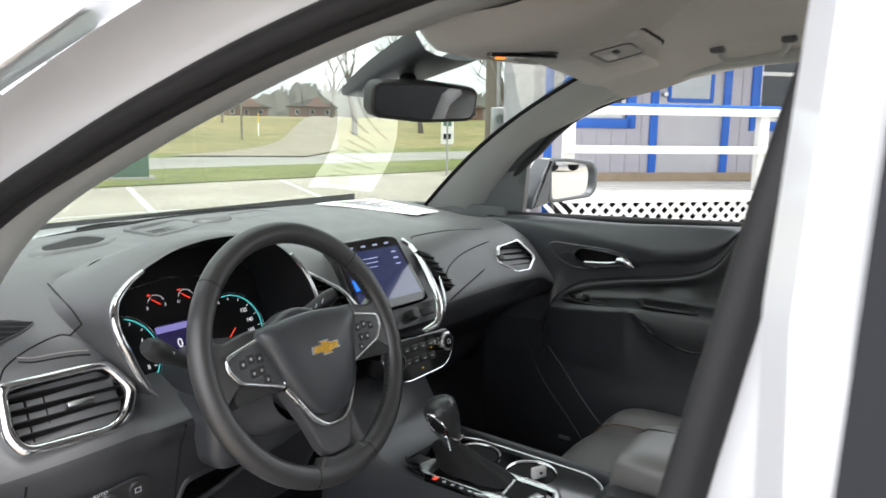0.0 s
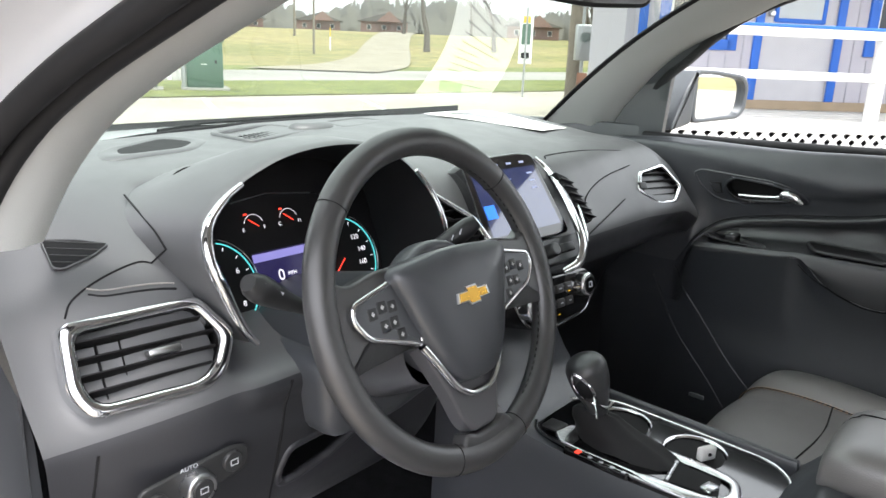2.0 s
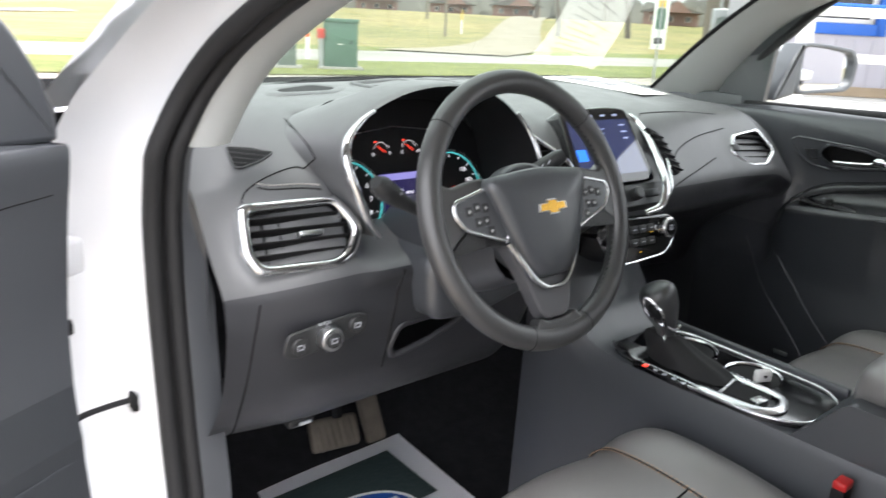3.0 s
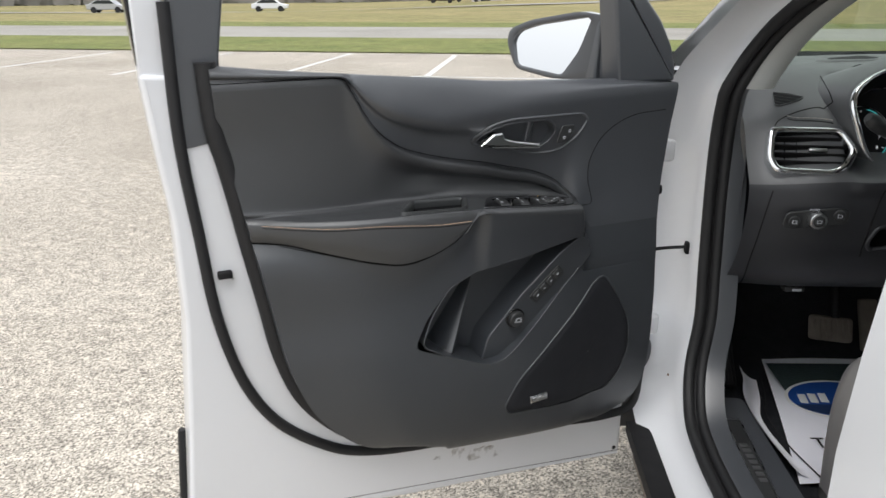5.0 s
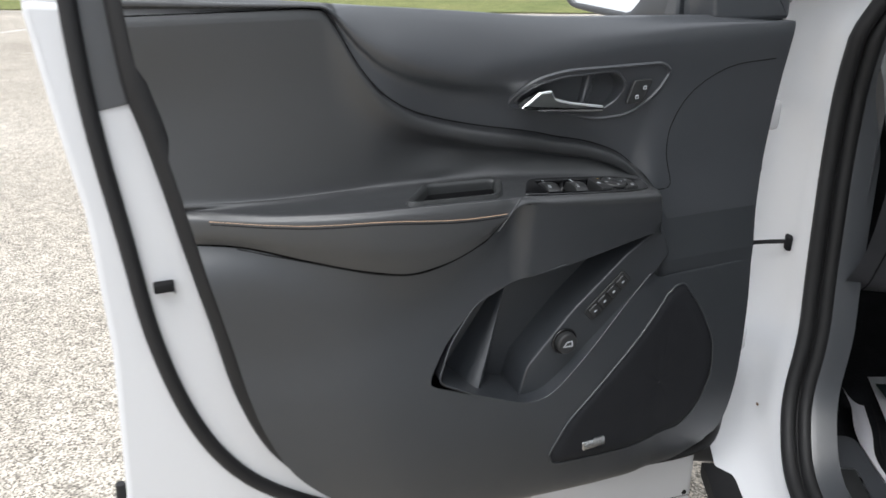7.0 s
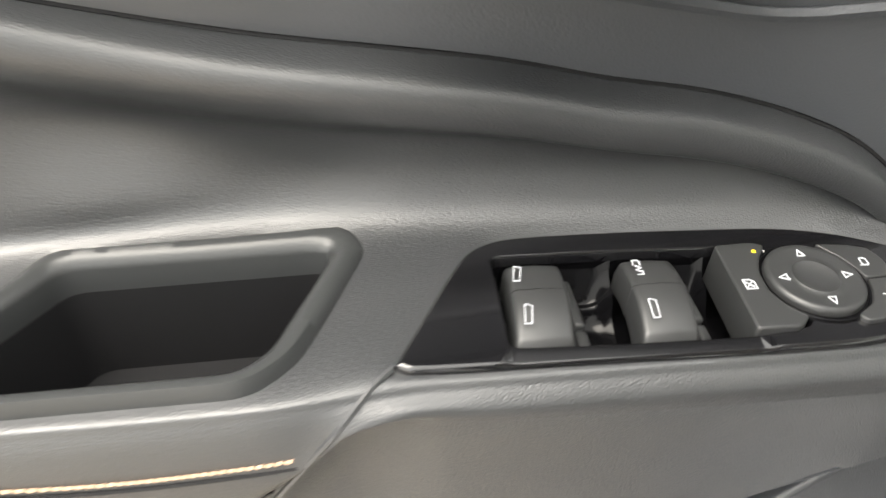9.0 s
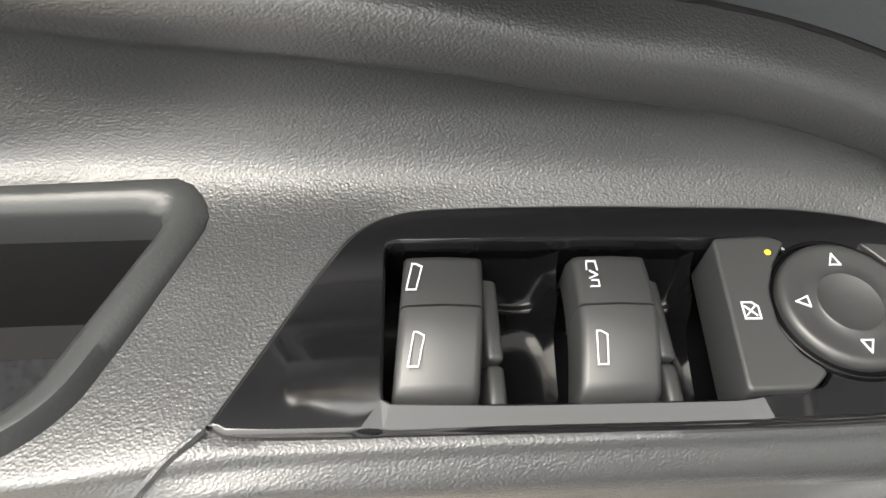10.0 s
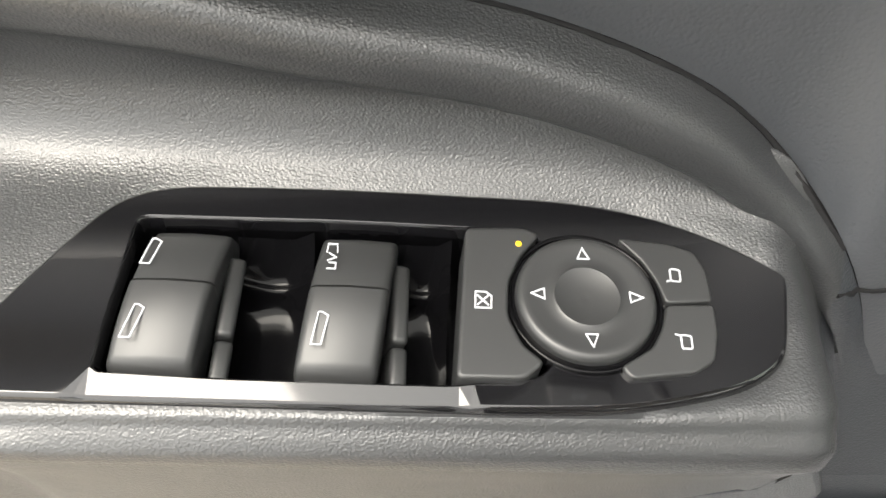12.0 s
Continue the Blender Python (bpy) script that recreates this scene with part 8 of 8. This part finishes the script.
xs_ = np.linspace(-300, 400, 70)
ys_ = np.concatenate([np.linspace(-200, 40, 25), np.linspace(45, 140, 25), np.linspace(150, 1500, 15)])
tagged(part("ground", grid([[Vector((x, y, height(x, y) - 0.06)) for x in xs_] for y in ys_]), FIELD, angle=80), "tan and green winter field", kind="structure")
strip("parking_lot", -60, 14.4, 0.0, LOT, "pale weathered asphalt parking lot", -60, 40, 30, 30)
strip("verge", 14.4, 19.4, 0.02, GRASS, "short green grass verge", ny=8)
strip("road", 19.4, 26.0, 0.0, CONCRETE, "pale concrete road")
strip("far_verge", 26.0, 30.0, 0.0, GRASS, "green roadside grass")
strip("far_road", 78.0, 86.0, 0.03, CONCRETE, "far pale road", -140, 20)
drive = [(18.5, 22.5, 2.6), (25, 26.5, 2.2), (35, 35, 1.9), (49, 48, 1.9), (67, 64, 2.0), (91, 84, 2.2)]
dd = cat([(x, y, w) for x, y, w in drive], 6)
rows = [[Vector((p.x + s * p.z * 0.75, p.y - s * p.z * 0.66, height(p.x, p.y) + 0.05)) for s in (-1, -0.4, 0.4, 1)] for p in dd]
tagged(part("driveway", grid(rows), GRAVEL), "pale gravel driveway across the field", kind="structure")


def line_mark(a, b, w=0.11):
    a, b = Vector(a), Vector(b)
    d = (b - a).normalized()
    n = Vector((-d.y, d.x))
    bm = grid([[Vector((*(p + n * s * w / 2), 0.005)) for s in (-1, 1)] for p in [a.lerp(b, t) for t in np.linspace(0, 1, 6)]])
    return tagged(part("parking_line", bm, LINE_PAINT), "worn white painted parking line", "road marking", "parking lines")


for a, b in (((-1.87, 14.3), (-2.25, 9.2)), ((-4.07, 14.8), (-4.55, 10.6)), ((-9.37, 15.2), (-9.95, 10.8)), ((-6.7, 15.0), (-7.2, 10.6)), ((7.66, 13.0), (5.1, 8.3)), ((0.9, 14.0), (0.3, 9.0)), ((3.8, 13.6), (2.6, 8.6)), ((11.2, 12.4), (8.0, 7.6))):
    line_mark(a, b)
line_mark((-2.4, 10.4), (6.0, 9.0), 0.10)


# utility boxes on the verge
def utility_box(x, y, w, d, h, rot, mat, label):
    m = Matrix.Translation((x, y, 0)) @ Matrix.Rotation(radians(rot), 4, 'Z')
    b = tagged(part("utility_box", box(w, d, h, m @ Matrix.Translation((0, 0, h / 2 + 0.04)), 0.02, 3), mat), label, "utility box")
    part("lid", box(w + 0.06, d + 0.06, 0.09, m @ Matrix.Translation((0, 0, h + 0.05)), 0.02, 3), mat, b)
    part("pad", box(w + 0.25, d + 0.25, 0.08, m @ Matrix.Translation((0, 0, 0.03)), 0.01), CONCRETE, b)
    part("door_panel", box(w * 0.86, 0.02, h * 0.8, m @ Matrix.Translation((0, -d / 2 - 0.005, h * 0.5)), 0.006), mat, b)
    part("sticker", box(0.12, 0.006, 0.02, m @ Matrix.Translation((-0.02, -d / 2 - 0.018, h * 0.55))), WHITE_WOOD, b)
    part("latch", box(0.04, 0.03, 0.08, m @ Matrix.Translation((w * 0.3, -d / 2 - 0.02, h * 0.6)), 0.01), DARK, b)
    return b


utility_box(9.0, 15.0, 0.78, 0.7, 1.06, -30, BOX_GREEN, "green metal transformer box on the grass verge")
utility_box(7.75, 15.3, 0.42, 0.4, 0.80, -30, material("dull_green_grey_paint", (0.13, 0.16, 0.14), 0.6), "grey-green utility pedestal on the grass verge")
rb = tagged(part("hydrant_cap", disc(0.09, 0.22, Matrix.Translation((8.42, 14.92, 0.70)), 0.04), DULL_RED), "red cap fitting beside the green box", "fitting")
part("stem", disc(0.05, 0.72, Matrix.Translation((8.42, 14.92, 0.0)), 0.01), GALV, rb)


def marker(x, y, h, mat, r=0.03):
    b = tagged(part("marker_post", disc(r, h * 0.62, Matrix.Translation((x, y, height(x, y))), 0.01, 14), WHITE_WOOD), "slim white marker post with coloured top", "marker post", "marker posts")
    part("cap", disc(r * 1.02, h * 0.40, Matrix.Translation((x, y, height(x, y) + h * 0.6)), 0.02, 14), mat, b)
    return b


marker(10.17, 18.49, 1.0, ORANGE, 0.05)
marker(36.3, 41.4, 1.6, YELLOW, 0.05)


def pole(x, y, h, r, label, mat=WOOD_POLE):
    z = height(x, y)
    return tagged(part("utility_pole", tube([(x, y, z - 0.1), (x, y, z + h * 0.5), (x, y, z + h)], [r, r * 0.9, r * 0.75], n=12), mat), label, "utility pole", "utility poles")


pole(32.9, 39.2, 6.5, 0.08, "slim dark metal post by the driveway", WOOD_POLE)
pole(47, 58.5, 9.0, 0.12, "wooden utility pole beyond the field")
pl_ = pole(10.05, 6.0, 7.0, 0.14, "wooden utility pole with an electric meter")
m = Matrix.Translation((9.85, 5.75, 1.35)) @ Matrix.Rotation(radians(-50), 4, 'Z')
mb_ = part("meter_box", box(0.28, 0.14, 0.55, m, 0.02), GALV, pl_)
part("meter_dial", disc(0.08, 0.06, m @ Matrix.Translation((0, -0.07, 0.08)) @ Matrix.Rotation(radians(90), 4, 'X'), 0.01), SIDE_GLASS, mb_)
part("conduit", tube([(9.88, 5.78, 0.0), (9.88, 5.78, 1.1)], 0.03, n=8), GALV, pl_)
part("conduit", tube([(9.88, 5.80, 1.6), (9.88, 5.84, 4.5)], 0.025, n=8), GALV, pl_)
part("cover_plate", box(0.16, 0.05, 0.22, Matrix.Translation((9.82, 5.72, 0.78)) @ Matrix.Rotation(radians(-50), 4, 'Z'), 0.01), material("brown_rust_plate", (0.25, 0.12, 0.08), 0.8), pl_)
m = Matrix.Translation((15.4, 10.6, 1.45)) @ Matrix.Rotation(radians(-52), 4, 'Z')
sg = tagged(part("sign_post", tube([(15.4, 10.6, 0), (15.4, 10.6, 2.2)], 0.03, n=8), GALV), "narrow banner sign on a steel post", "sign")
part("banner", box(0.34, 0.02, 1.25, m, 0.004), WHITE_WOOD, sg)
part("banner_print", box(0.22, 0.006, 0.5, m @ Matrix.Translation((0, -0.013, 0.1))), BOX_GREEN, sg)
part("banner_print", box(0.2, 0.006, 0.14, m @ Matrix.Translation((0, -0.013, -0.42))), DARK, sg)
part("banner_print", box(0.18, 0.006, 0.16, m @ Matrix.Translation((0, -0.013, 0.45))), YELLOW, sg)


# trees: tapered trunk, limbs and twigs, bare in winter
def bare_tree(x, y, h, seed, twigs=3):
    rnd = random.Random(seed)
    z = height(x, y)
    trunk = None
    crown = None

    def limb(p, d, length, r, depth):
        nonlocal trunk, crown
        pts = [p]
        for i in range(4):
            d = (d + Vector((rnd.uniform(-1, 1), rnd.uniform(-1, 1), rnd.uniform(-0.4, 0.7))) * 0.22).normalized()
            pts.append(pts[-1] + d * length / 4)
        seg = tube(pts, [r * (1 - 0.16 * i) for i in range(5)], n=6 if depth < 2 else 4)
        if depth == 0:
            trunk = join(trunk, seg)
        else:
            crown = join(crown, seg)
        if depth < twigs:
            for i in range(5 if depth == 0 else 4):
                q = pts[rnd.choice((2, 3, 4))]
                e = (d + Vector((rnd.uniform(-1, 1), rnd.uniform(-1, 1), rnd.uniform(-0.1, 0.8))) * 0.9).normalized()
                limb(q, e, length * rnd.uniform(0.5, 0.75), r * 0.42, depth + 1)
    limb(Vector((x, y, z - 0.1)), Vector((0, 0, 1)), h * 0.45, h * 0.022, 0)
    t = tagged(part("tree", trunk, BARK, weld=False), "bare grey winter tree with many thin branches", "tree", "bare trees")
    part("crown", crown, BARK, t, weld=False)
    return t


for x, y, h, s in ((19.5, 10.6, 6.5, 1), (44, 39, 13, 2), (50, 37, 11, 3), (66, 62, 12, 4), (84, 66, 12, 5), (38, 72, 10, 6), (24, 13.5, 7, 7)):
    bare_tree(x, y, h, s)
# a far belt of woods: many thin clumps of twigs
rnd = random.Random(5)
verts, faces = [], []
for i in range(26000):
    a = rnd.uniform(-0.75, 1.25)
    D = rnd.uniform(170, 215)
    x, y = D * math.sin(a), D * math.cos(a)
    z0 = height(x, y)
    top = 7.6 + 1.3 * math.sin(a * 9) + 1.4 * math.sin(a * 23 + 1) + 1.2 * math.sin(a * 51)
    low = i % 5 < 2
    h = top * (rnd.uniform(0.25, 0.66) if low else rnd.uniform(0.50, 0.95))
    w = rnd.uniform(1.2, 3.2) if low else rnd.choice((rnd.uniform(0.05, 0.14), rnd.uniform(0.5, 1.3)))
    if w > 0.4 and not low:
        h *= 0.92
    lean = rnd.uniform(-0.5, 0.5)
    b = len(verts)
    zb_ = z0 - 0.5 if low else z0 + h * rnd.uniform(0, 0.3)
    cx, sx = math.cos(a), -math.sin(a)
    for dx, zz in ((-w * 0.35, zb_), (w * 0.35, zb_), (w * 0.55 + lean * 0.6, zb_ + (h - zb_ + z0) * 0.55), (w * 0.30 + lean * 1.2, z0 + h), (-w * 0.30 + lean * 1.2, z0 + h * 0.96), (-w * 0.5 + lean * 0.6, zb_ + (h - zb_ + z0) * 0.6)):
        verts.append((x + cx * dx, y + sx * dx, zz))
    faces.append(tuple(range(b, b + 6)))
me = bpy.data.meshes.new("far_woods")
me.from_pydata(verts, [], faces)
me.materials.append(WOODS)
tagged(new("far_woods", me), "far grey-brown belt of bare winter woods", "woods", kind="stuff")


def house(x, y, w, d, h, rot, label):
    z = height(x, y) - 0.1
    m = Matrix.Translation((x, y, z)) @ Matrix.Rotation(radians(rot), 4, 'Z')
    e = tagged(part("house", box(w, d, h, m @ Matrix.Translation((0, 0, h / 2))), BRICKRED), label, "house", "far houses")
    r = prism([(-w / 2 - 0.5, 0), (w / 2 + 0.5, 0), (0, h * 0.75)], d + 1.0, m @ axes((0, d / 2 + 0.5, h), (1, 0, 0), (0, 0, 1), (0, -1, 0)))
    part("roof", r, ROOFING, e)
    part("gable", prism([(-w * 0.26, 0), (w * 0.26, 0), (0, h * 0.95)], 1.6, m @ axes((w * 0.1, -d / 2 + 0.1, h), (1, 0, 0), (0, 0, 1), (0, -1, 0))), BRICKRED, e)
    for k in (-0.32, 0.0, 0.32):
        wn = part("window", box(w * 0.09, 0.1, h * 0.42, m @ Matrix.Translation((w * k, -d / 2, h * 0.5))), WHITE_WOOD, e)
        part("pane", box(w * 0.075, 0.1, h * 0.38, m @ Matrix.Translation((w * k, -d / 2 - 0.03, h * 0.5))), DARK_PANE, wn)
    return e


house(79, 92, 6.5, 5, 1.5, -42, "low red-brick house with a grey roof")
house(72, 102, 6.5, 5, 1.5, -36, "low red-brick house with a grey roof")
house(79, 78, 6.5, 5, 1.5, -45, "red-brick house with a gabled grey roof")
house(84, 56, 6.5, 5, 1.5, -55, "red-brick house with a steep roof")


def far_building(x, y, w, d, h, label):
    e = tagged(part("building", box(w, d, h, Matrix.Translation((x, y, h / 2 - 1.2))), SIDING), label, "building")
    part("roof", box(w + 0.6, d + 0.6, 0.3, Matrix.Translation((x, y, h - 1.1))), GALV, e)
    for i in range(4):
        part("window", box(w * 0.1, 0.1, h * 0.3, Matrix.Translation((x - w * 0.36 + w * 0.24 * i, y - d / 2 - 0.04, h * 0.3 - 1.2))), DARK_PANE, e)
    return e


far_building(4.5, 132, 16, 8, 3.6, "low white building beyond the far road")


def far_car(x, y, mat, rot=0, label="small car far off on the road"):
    m = Matrix.Translation((x, y, height(x, y) + 0.05)) @ Matrix.Rotation(radians(rot), 4, 'Z')
    prof = rounded([(-2.1, 0.3), (2.1, 0.3), (2.15, 0.75), (1.2, 0.9), (0.6, 1.4), (-0.9, 1.42), (-1.7, 0.95), (-2.15, 0.85)], 0.15)
    e = tagged(part("car", prism(prof, 1.7, m @ axes((0, 0.85, 0), (1, 0, 0), (0, 0, 1), (0, -1, 0)), 0.08), mat), label, "car", "parked cars")
    part("windows", prism(rounded([(-1.5, 0.95), (1.05, 0.95), (0.55, 1.34), (-0.85, 1.36)], 0.08), 1.74, m @ axes((0, 0.87, 0), (1, 0, 0), (0, 0, 1), (0, -1, 0))), DARK_PANE, e)
    for sx in (-1.3, 1.3):
        for sy in (-0.86, 0.70):
            part("wheel", disc(0.33, 0.2, m @ Matrix.Translation((sx, sy + 0.16, 0.30)) @ Matrix.Rotation(radians(90), 4, 'X'), 0.03, 20), RUBBER, e)
    return e


SILVER = material("silver_car_paint", (0.45, 0.46, 0.48), 0.3, metal=0.5)
for x, y, mt, r in ((-27, 92, PAINT, 8), (-44, 86, SILVER, 8), (-8, 120, DARK, 0), (-4, 119, SILVER, 0), (14, 116, PAINT, 0), (18, 117, SILVER, 5)):
    far_car(x, y, mt, r)
for i, mt in enumerate((SILVER, PAINT, SILVER, PAINT, PAINT, DARK, PAINT)):
    far_car(6.0 + 2.9 * i, -25.0 - 1.0 * i, mt, 80, "car parked in a row behind the lot")

# ---- office building with porch ----
BO = Vector((8.31, 2.60, 0.0))
bx = Vector((0.743, -0.669, 0))       # along the wall
bn = Vector((-0.669, -0.743, 0))      # towards the lot
FL = 0.76                             # porch floor


def BM(s, n, z):
    return axes(BO + bx * s + bn * n + ZV * z, bx, -bn, ZV)


off = empty("office_building")
tagged(off, "pale lilac sided office with bright blue trim", "building")
wall_l, wall_r, wall_h = -1.45, 9.0, 3.3
DK = 0.655                            # deck top
PL = -1.80                            # far end of the porch


def wall_piece(s0, s1, z0, z1):
    part("wall", box(s1 - s0, 0.16, z1 - z0, BM((s0 + s1) / 2, -0.08, (z0 + z1) / 2)), SIDING, off)


D0, D1 = 0.06, 0.98
WINS = [(-1.15, -0.31, FL + 0.61, FL + 1.75), (1.44, 2.7, FL + 0.60, FL + 1.95)]
wall_piece(wall_l, -1.15, 0, wall_h)
wall_piece(-1.15, -0.31, 0, FL + 0.61)
wall_piece(-1.15, -0.31, FL + 1.75, wall_h)
wall_piece(-0.31, D0, 0, wall_h)
wall_piece(D0, D1, FL + 2.05, wall_h)
wall_piece(D0, D1, 0, FL)
wall_piece(D1, 1.44, 0, wall_h)
wall_piece(1.44, 2.7, 0, FL + 0.60)
wall_piece(1.44, 2.7, FL + 1.95, wall_h)
wall_piece(2.7, wall_r, 0, wall_h)
# Strips darker than the siding: the gaps' shade is put into colour.
n_groove = 0
for s in np.arange(wall_l + 0.1, wall_r, 0.2):
    spans = [(0.0, wall_h)]
    for a, b_, z0, z1 in WINS + [(D0 - 0.1, D1 + 0.1, FL, FL + 2.12)]:
        if a - 0.1 < s < b_ + 0.1:
            spans = [(0.0, z0 - 0.1), (z1 + 0.1, wall_h)]
    for z0, z1 in spans:
        if z1 - z0 > 0.1:
            part("siding_gap_strip", box(0.014, 0.012, z1 - z0, BM(s, 0.006, (z0 + z1) / 2)), material("siding_shadow_gap", (0.42, 0.41, 0.45), 0.7) if n_groove == 0 else bpy.data.materials["siding_shadow_gap"], off)
            n_groove += 1
dr = part("door", box(D1 - D0, 0.05, 2.05, BM((D0 + D1) / 2, -0.05, FL + 1.025)), material("white_door_paint", (0.5, 0.49, 0.52), 0.5), off, "white entrance door with a half window")
# The pane's reflection is put into its pale base colour.
part("door_pane", box(0.56, 0.02, 0.9, BM((D0 + D1) / 2, -0.022, FL + 1.38)), material("pane_painted_reflection", (0.45, 0.48, 0.5), 0.08), dr)
for s, z, w, h in ((0.52, FL + 0.91, 0.62, 0.05), (0.52, FL + 1.86, 0.62, 0.05), (0.52 - 0.30, FL + 1.385, 0.05, 0.98), (0.52 + 0.30, FL + 1.385, 0.05, 0.98)):
    part("pane_trim", box(w, 0.02, h, BM(s, -0.012, z), 0.004), BLUE_TRIM, dr)
part("door_knob", disc(0.035, 0.06, BM(D0 + 0.09, -0.02, FL + 0.98) @ Matrix.Rotation(radians(90), 4, 'X'), 0.012), SATIN_METAL, dr)
for s, z, w, h in ((D0 - 0.05, FL + 1.03, 0.10, 2.08), (D1 + 0.05, FL + 1.03, 0.10, 2.08), (0.52, FL + 2.12, 1.12, 0.10)):
    part("door_trim", box(w, 0.035, h, BM(s, 0.012, z), 0.004), BLUE_TRIM, off)
for a, b_, z0, z1 in WINS:
    wn = part("window", box(b_ - a, 0.04, z1 - z0, BM((a + b_) / 2, -0.07, (z0 + z1) / 2)), DARK_PANE, off)
    for s, z, w, h in ((a, (z0 + z1) / 2, 0.12, z1 - z0 + 0.12), (b_, (z0 + z1) / 2, 0.12, z1 - z0 + 0.12), ((a + b_) / 2, z0, b_ - a, 0.12), ((a + b_) / 2, z1, b_ - a, 0.12)):
        part("window_trim", box(w, 0.04, h, BM(s, 0.014, z), 0.004), BLUE_TRIM, wn)
    for s, z, w, h in ((a + 0.085, (z0 + z1) / 2, 0.05, z1 - z0 - 0.12), (b_ - 0.085, (z0 + z1) / 2, 0.05, z1 - z0 - 0.12), ((a + b_) / 2, z0 + 0.085, b_ - a - 0.12, 0.05), ((a + b_) / 2, (z0 + z1) / 2, b_ - a - 0.12, 0.05)):
        part("window_sash", box(w, 0.03, h, BM(s, -0.03, z), 0.004), WHITE_WOOD, wn)
part("corner_board", box(0.10, 0.03, wall_h, BM(wall_l + 0.05, 0.010, wall_h / 2), 0.004), BLUE_TRIM, off)
part("roof", prism([(-0.4, 0), (1.9, -0.35), (1.9, -0.25), (-0.4, 0.15), (-1.4, 0.4), (-1.4, 0.2)], wall_r - wall_l + 1, axes(BO + bx * (wall_l - 0.5) + ZV * wall_h, bn, ZV, bx)), ROOFING, off)
part("back_wall", box(wall_r - wall_l, 0.2, wall_h, BM((wall_l + wall_r) / 2, -1.3, wall_h / 2)), SIDING, off)
part("end_wall", box(0.2, 1.2, wall_h, BM(wall_l, -0.72, wall_h / 2)), SIDING, off)
part("end_wall", box(0.2, 1.2, wall_h, BM(wall_r, -0.72, wall_h / 2)), SIDING, off)
# porch deck, railing and lattice skirt
PALE_DECK = material("pale_grey_deck_boards", (0.55, 0.53, 0.5), 0.8, vary=0.1, scale=4)
porch = empty("porch")
tagged(porch, "weathered wooden porch deck with white railing and lattice skirt", "porch")
PD = 1.5
for i in range(14):
    part("deck_board", box(wall_r - PL, PD / 14 - 0.008, 0.035, BM((PL + wall_r) / 2, 0.04 + PD * (i + 0.5) / 14, DK - 0.02 + 0.002 * (i % 3)), 0.004), PALE_DECK, porch)
part("kick_board", box(wall_r - PL, 0.03, FL - DK, BM((PL + wall_r) / 2, 0.03, (FL + DK) / 2)), DECK_WOOD, porch)
part("fascia", box(wall_r - PL, 0.04, 0.10, BM((PL + wall_r) / 2, PD + 0.06, DK - 0.06)), WHITE_WOOD, porch)
for s in (-1.74, 0.51, 2.4, 4.3, 6.2, 8.1):
    part("rail_post", box(0.11, 0.10, 0.90, BM(s, PD - 0.02, DK + 0.445), 0.006), WHITE_WOOD, porch)
for z, h in ((1.092, 0.080), (1.492, 0.085)):
    part("rail", box(wall_r - PL, 0.045, h, BM((PL + wall_r) / 2, PD + 0.045, z), 0.006), WHITE_WOOD, porch)
part("rail_cap", box(wall_r - PL, 0.10, 0.03, BM((PL + wall_r) / 2, PD + 0.02, 1.55), 0.004), BLUE_TRIM, porch)
verts, faces = [], []
for sgn in (-1, 1):
    for s in np.arange(PL, wall_r, 0.135):
        m = BM(s, PD + 0.06 + 0.01 * sgn, DK * 0.5) @ Matrix.Rotation(radians(45 * sgn), 4, 'Y')
        b = len(verts)
        for dx, dy, dz in itertools.product((-0.02, 0.02), (-0.005, 0.005), (-0.40, 0.40)):
            verts.append(m @ Vector((dx, dy, dz)))
        faces += [tuple(b + k for k in f) for f in ((0, 1, 3, 2), (4, 6, 7, 5), (0, 4, 5, 1), (2, 3, 7, 6), (0, 2, 6, 4), (1, 5, 7, 3))]
me = bpy.data.meshes.new("lattice")
me.from_pydata(verts, [], faces)
me.materials.append(WHITE_WOOD)
la = new("lattice", me)
la.parent = porch
tagged(la, "white diagonal lattice skirt", kind="stuff")
# Added dark sheet stands in for the shade under the deck.
part("skirt_shade", box(wall_r - PL, 0.02, DK - 0.05, BM((PL + wall_r) / 2, PD - 0.2, DK / 2)), DARK, porch)
# dealership hall behind the lot, seen in the mirrors
hall = tagged(part("hall", box(26, 10, 4.2, Matrix.Translation((20, -40, 2.1)) @ Matrix.Rotation(radians(-12), 4, 'Z')), SIDING), "long white hall with a blue band behind the lot", "building")
part("band", box(26.1, 10.1, 0.7, Matrix.Translation((20, -40, 3.7)) @ Matrix.Rotation(radians(-12), 4, 'Z')), BLUE_TRIM, hall)
part("window", box(10, 0.1, 1.8, Matrix.Translation((18, -34.6, 1.7)) @ Matrix.Rotation(radians(-12), 4, 'Z')), DARK_PANE, hall)
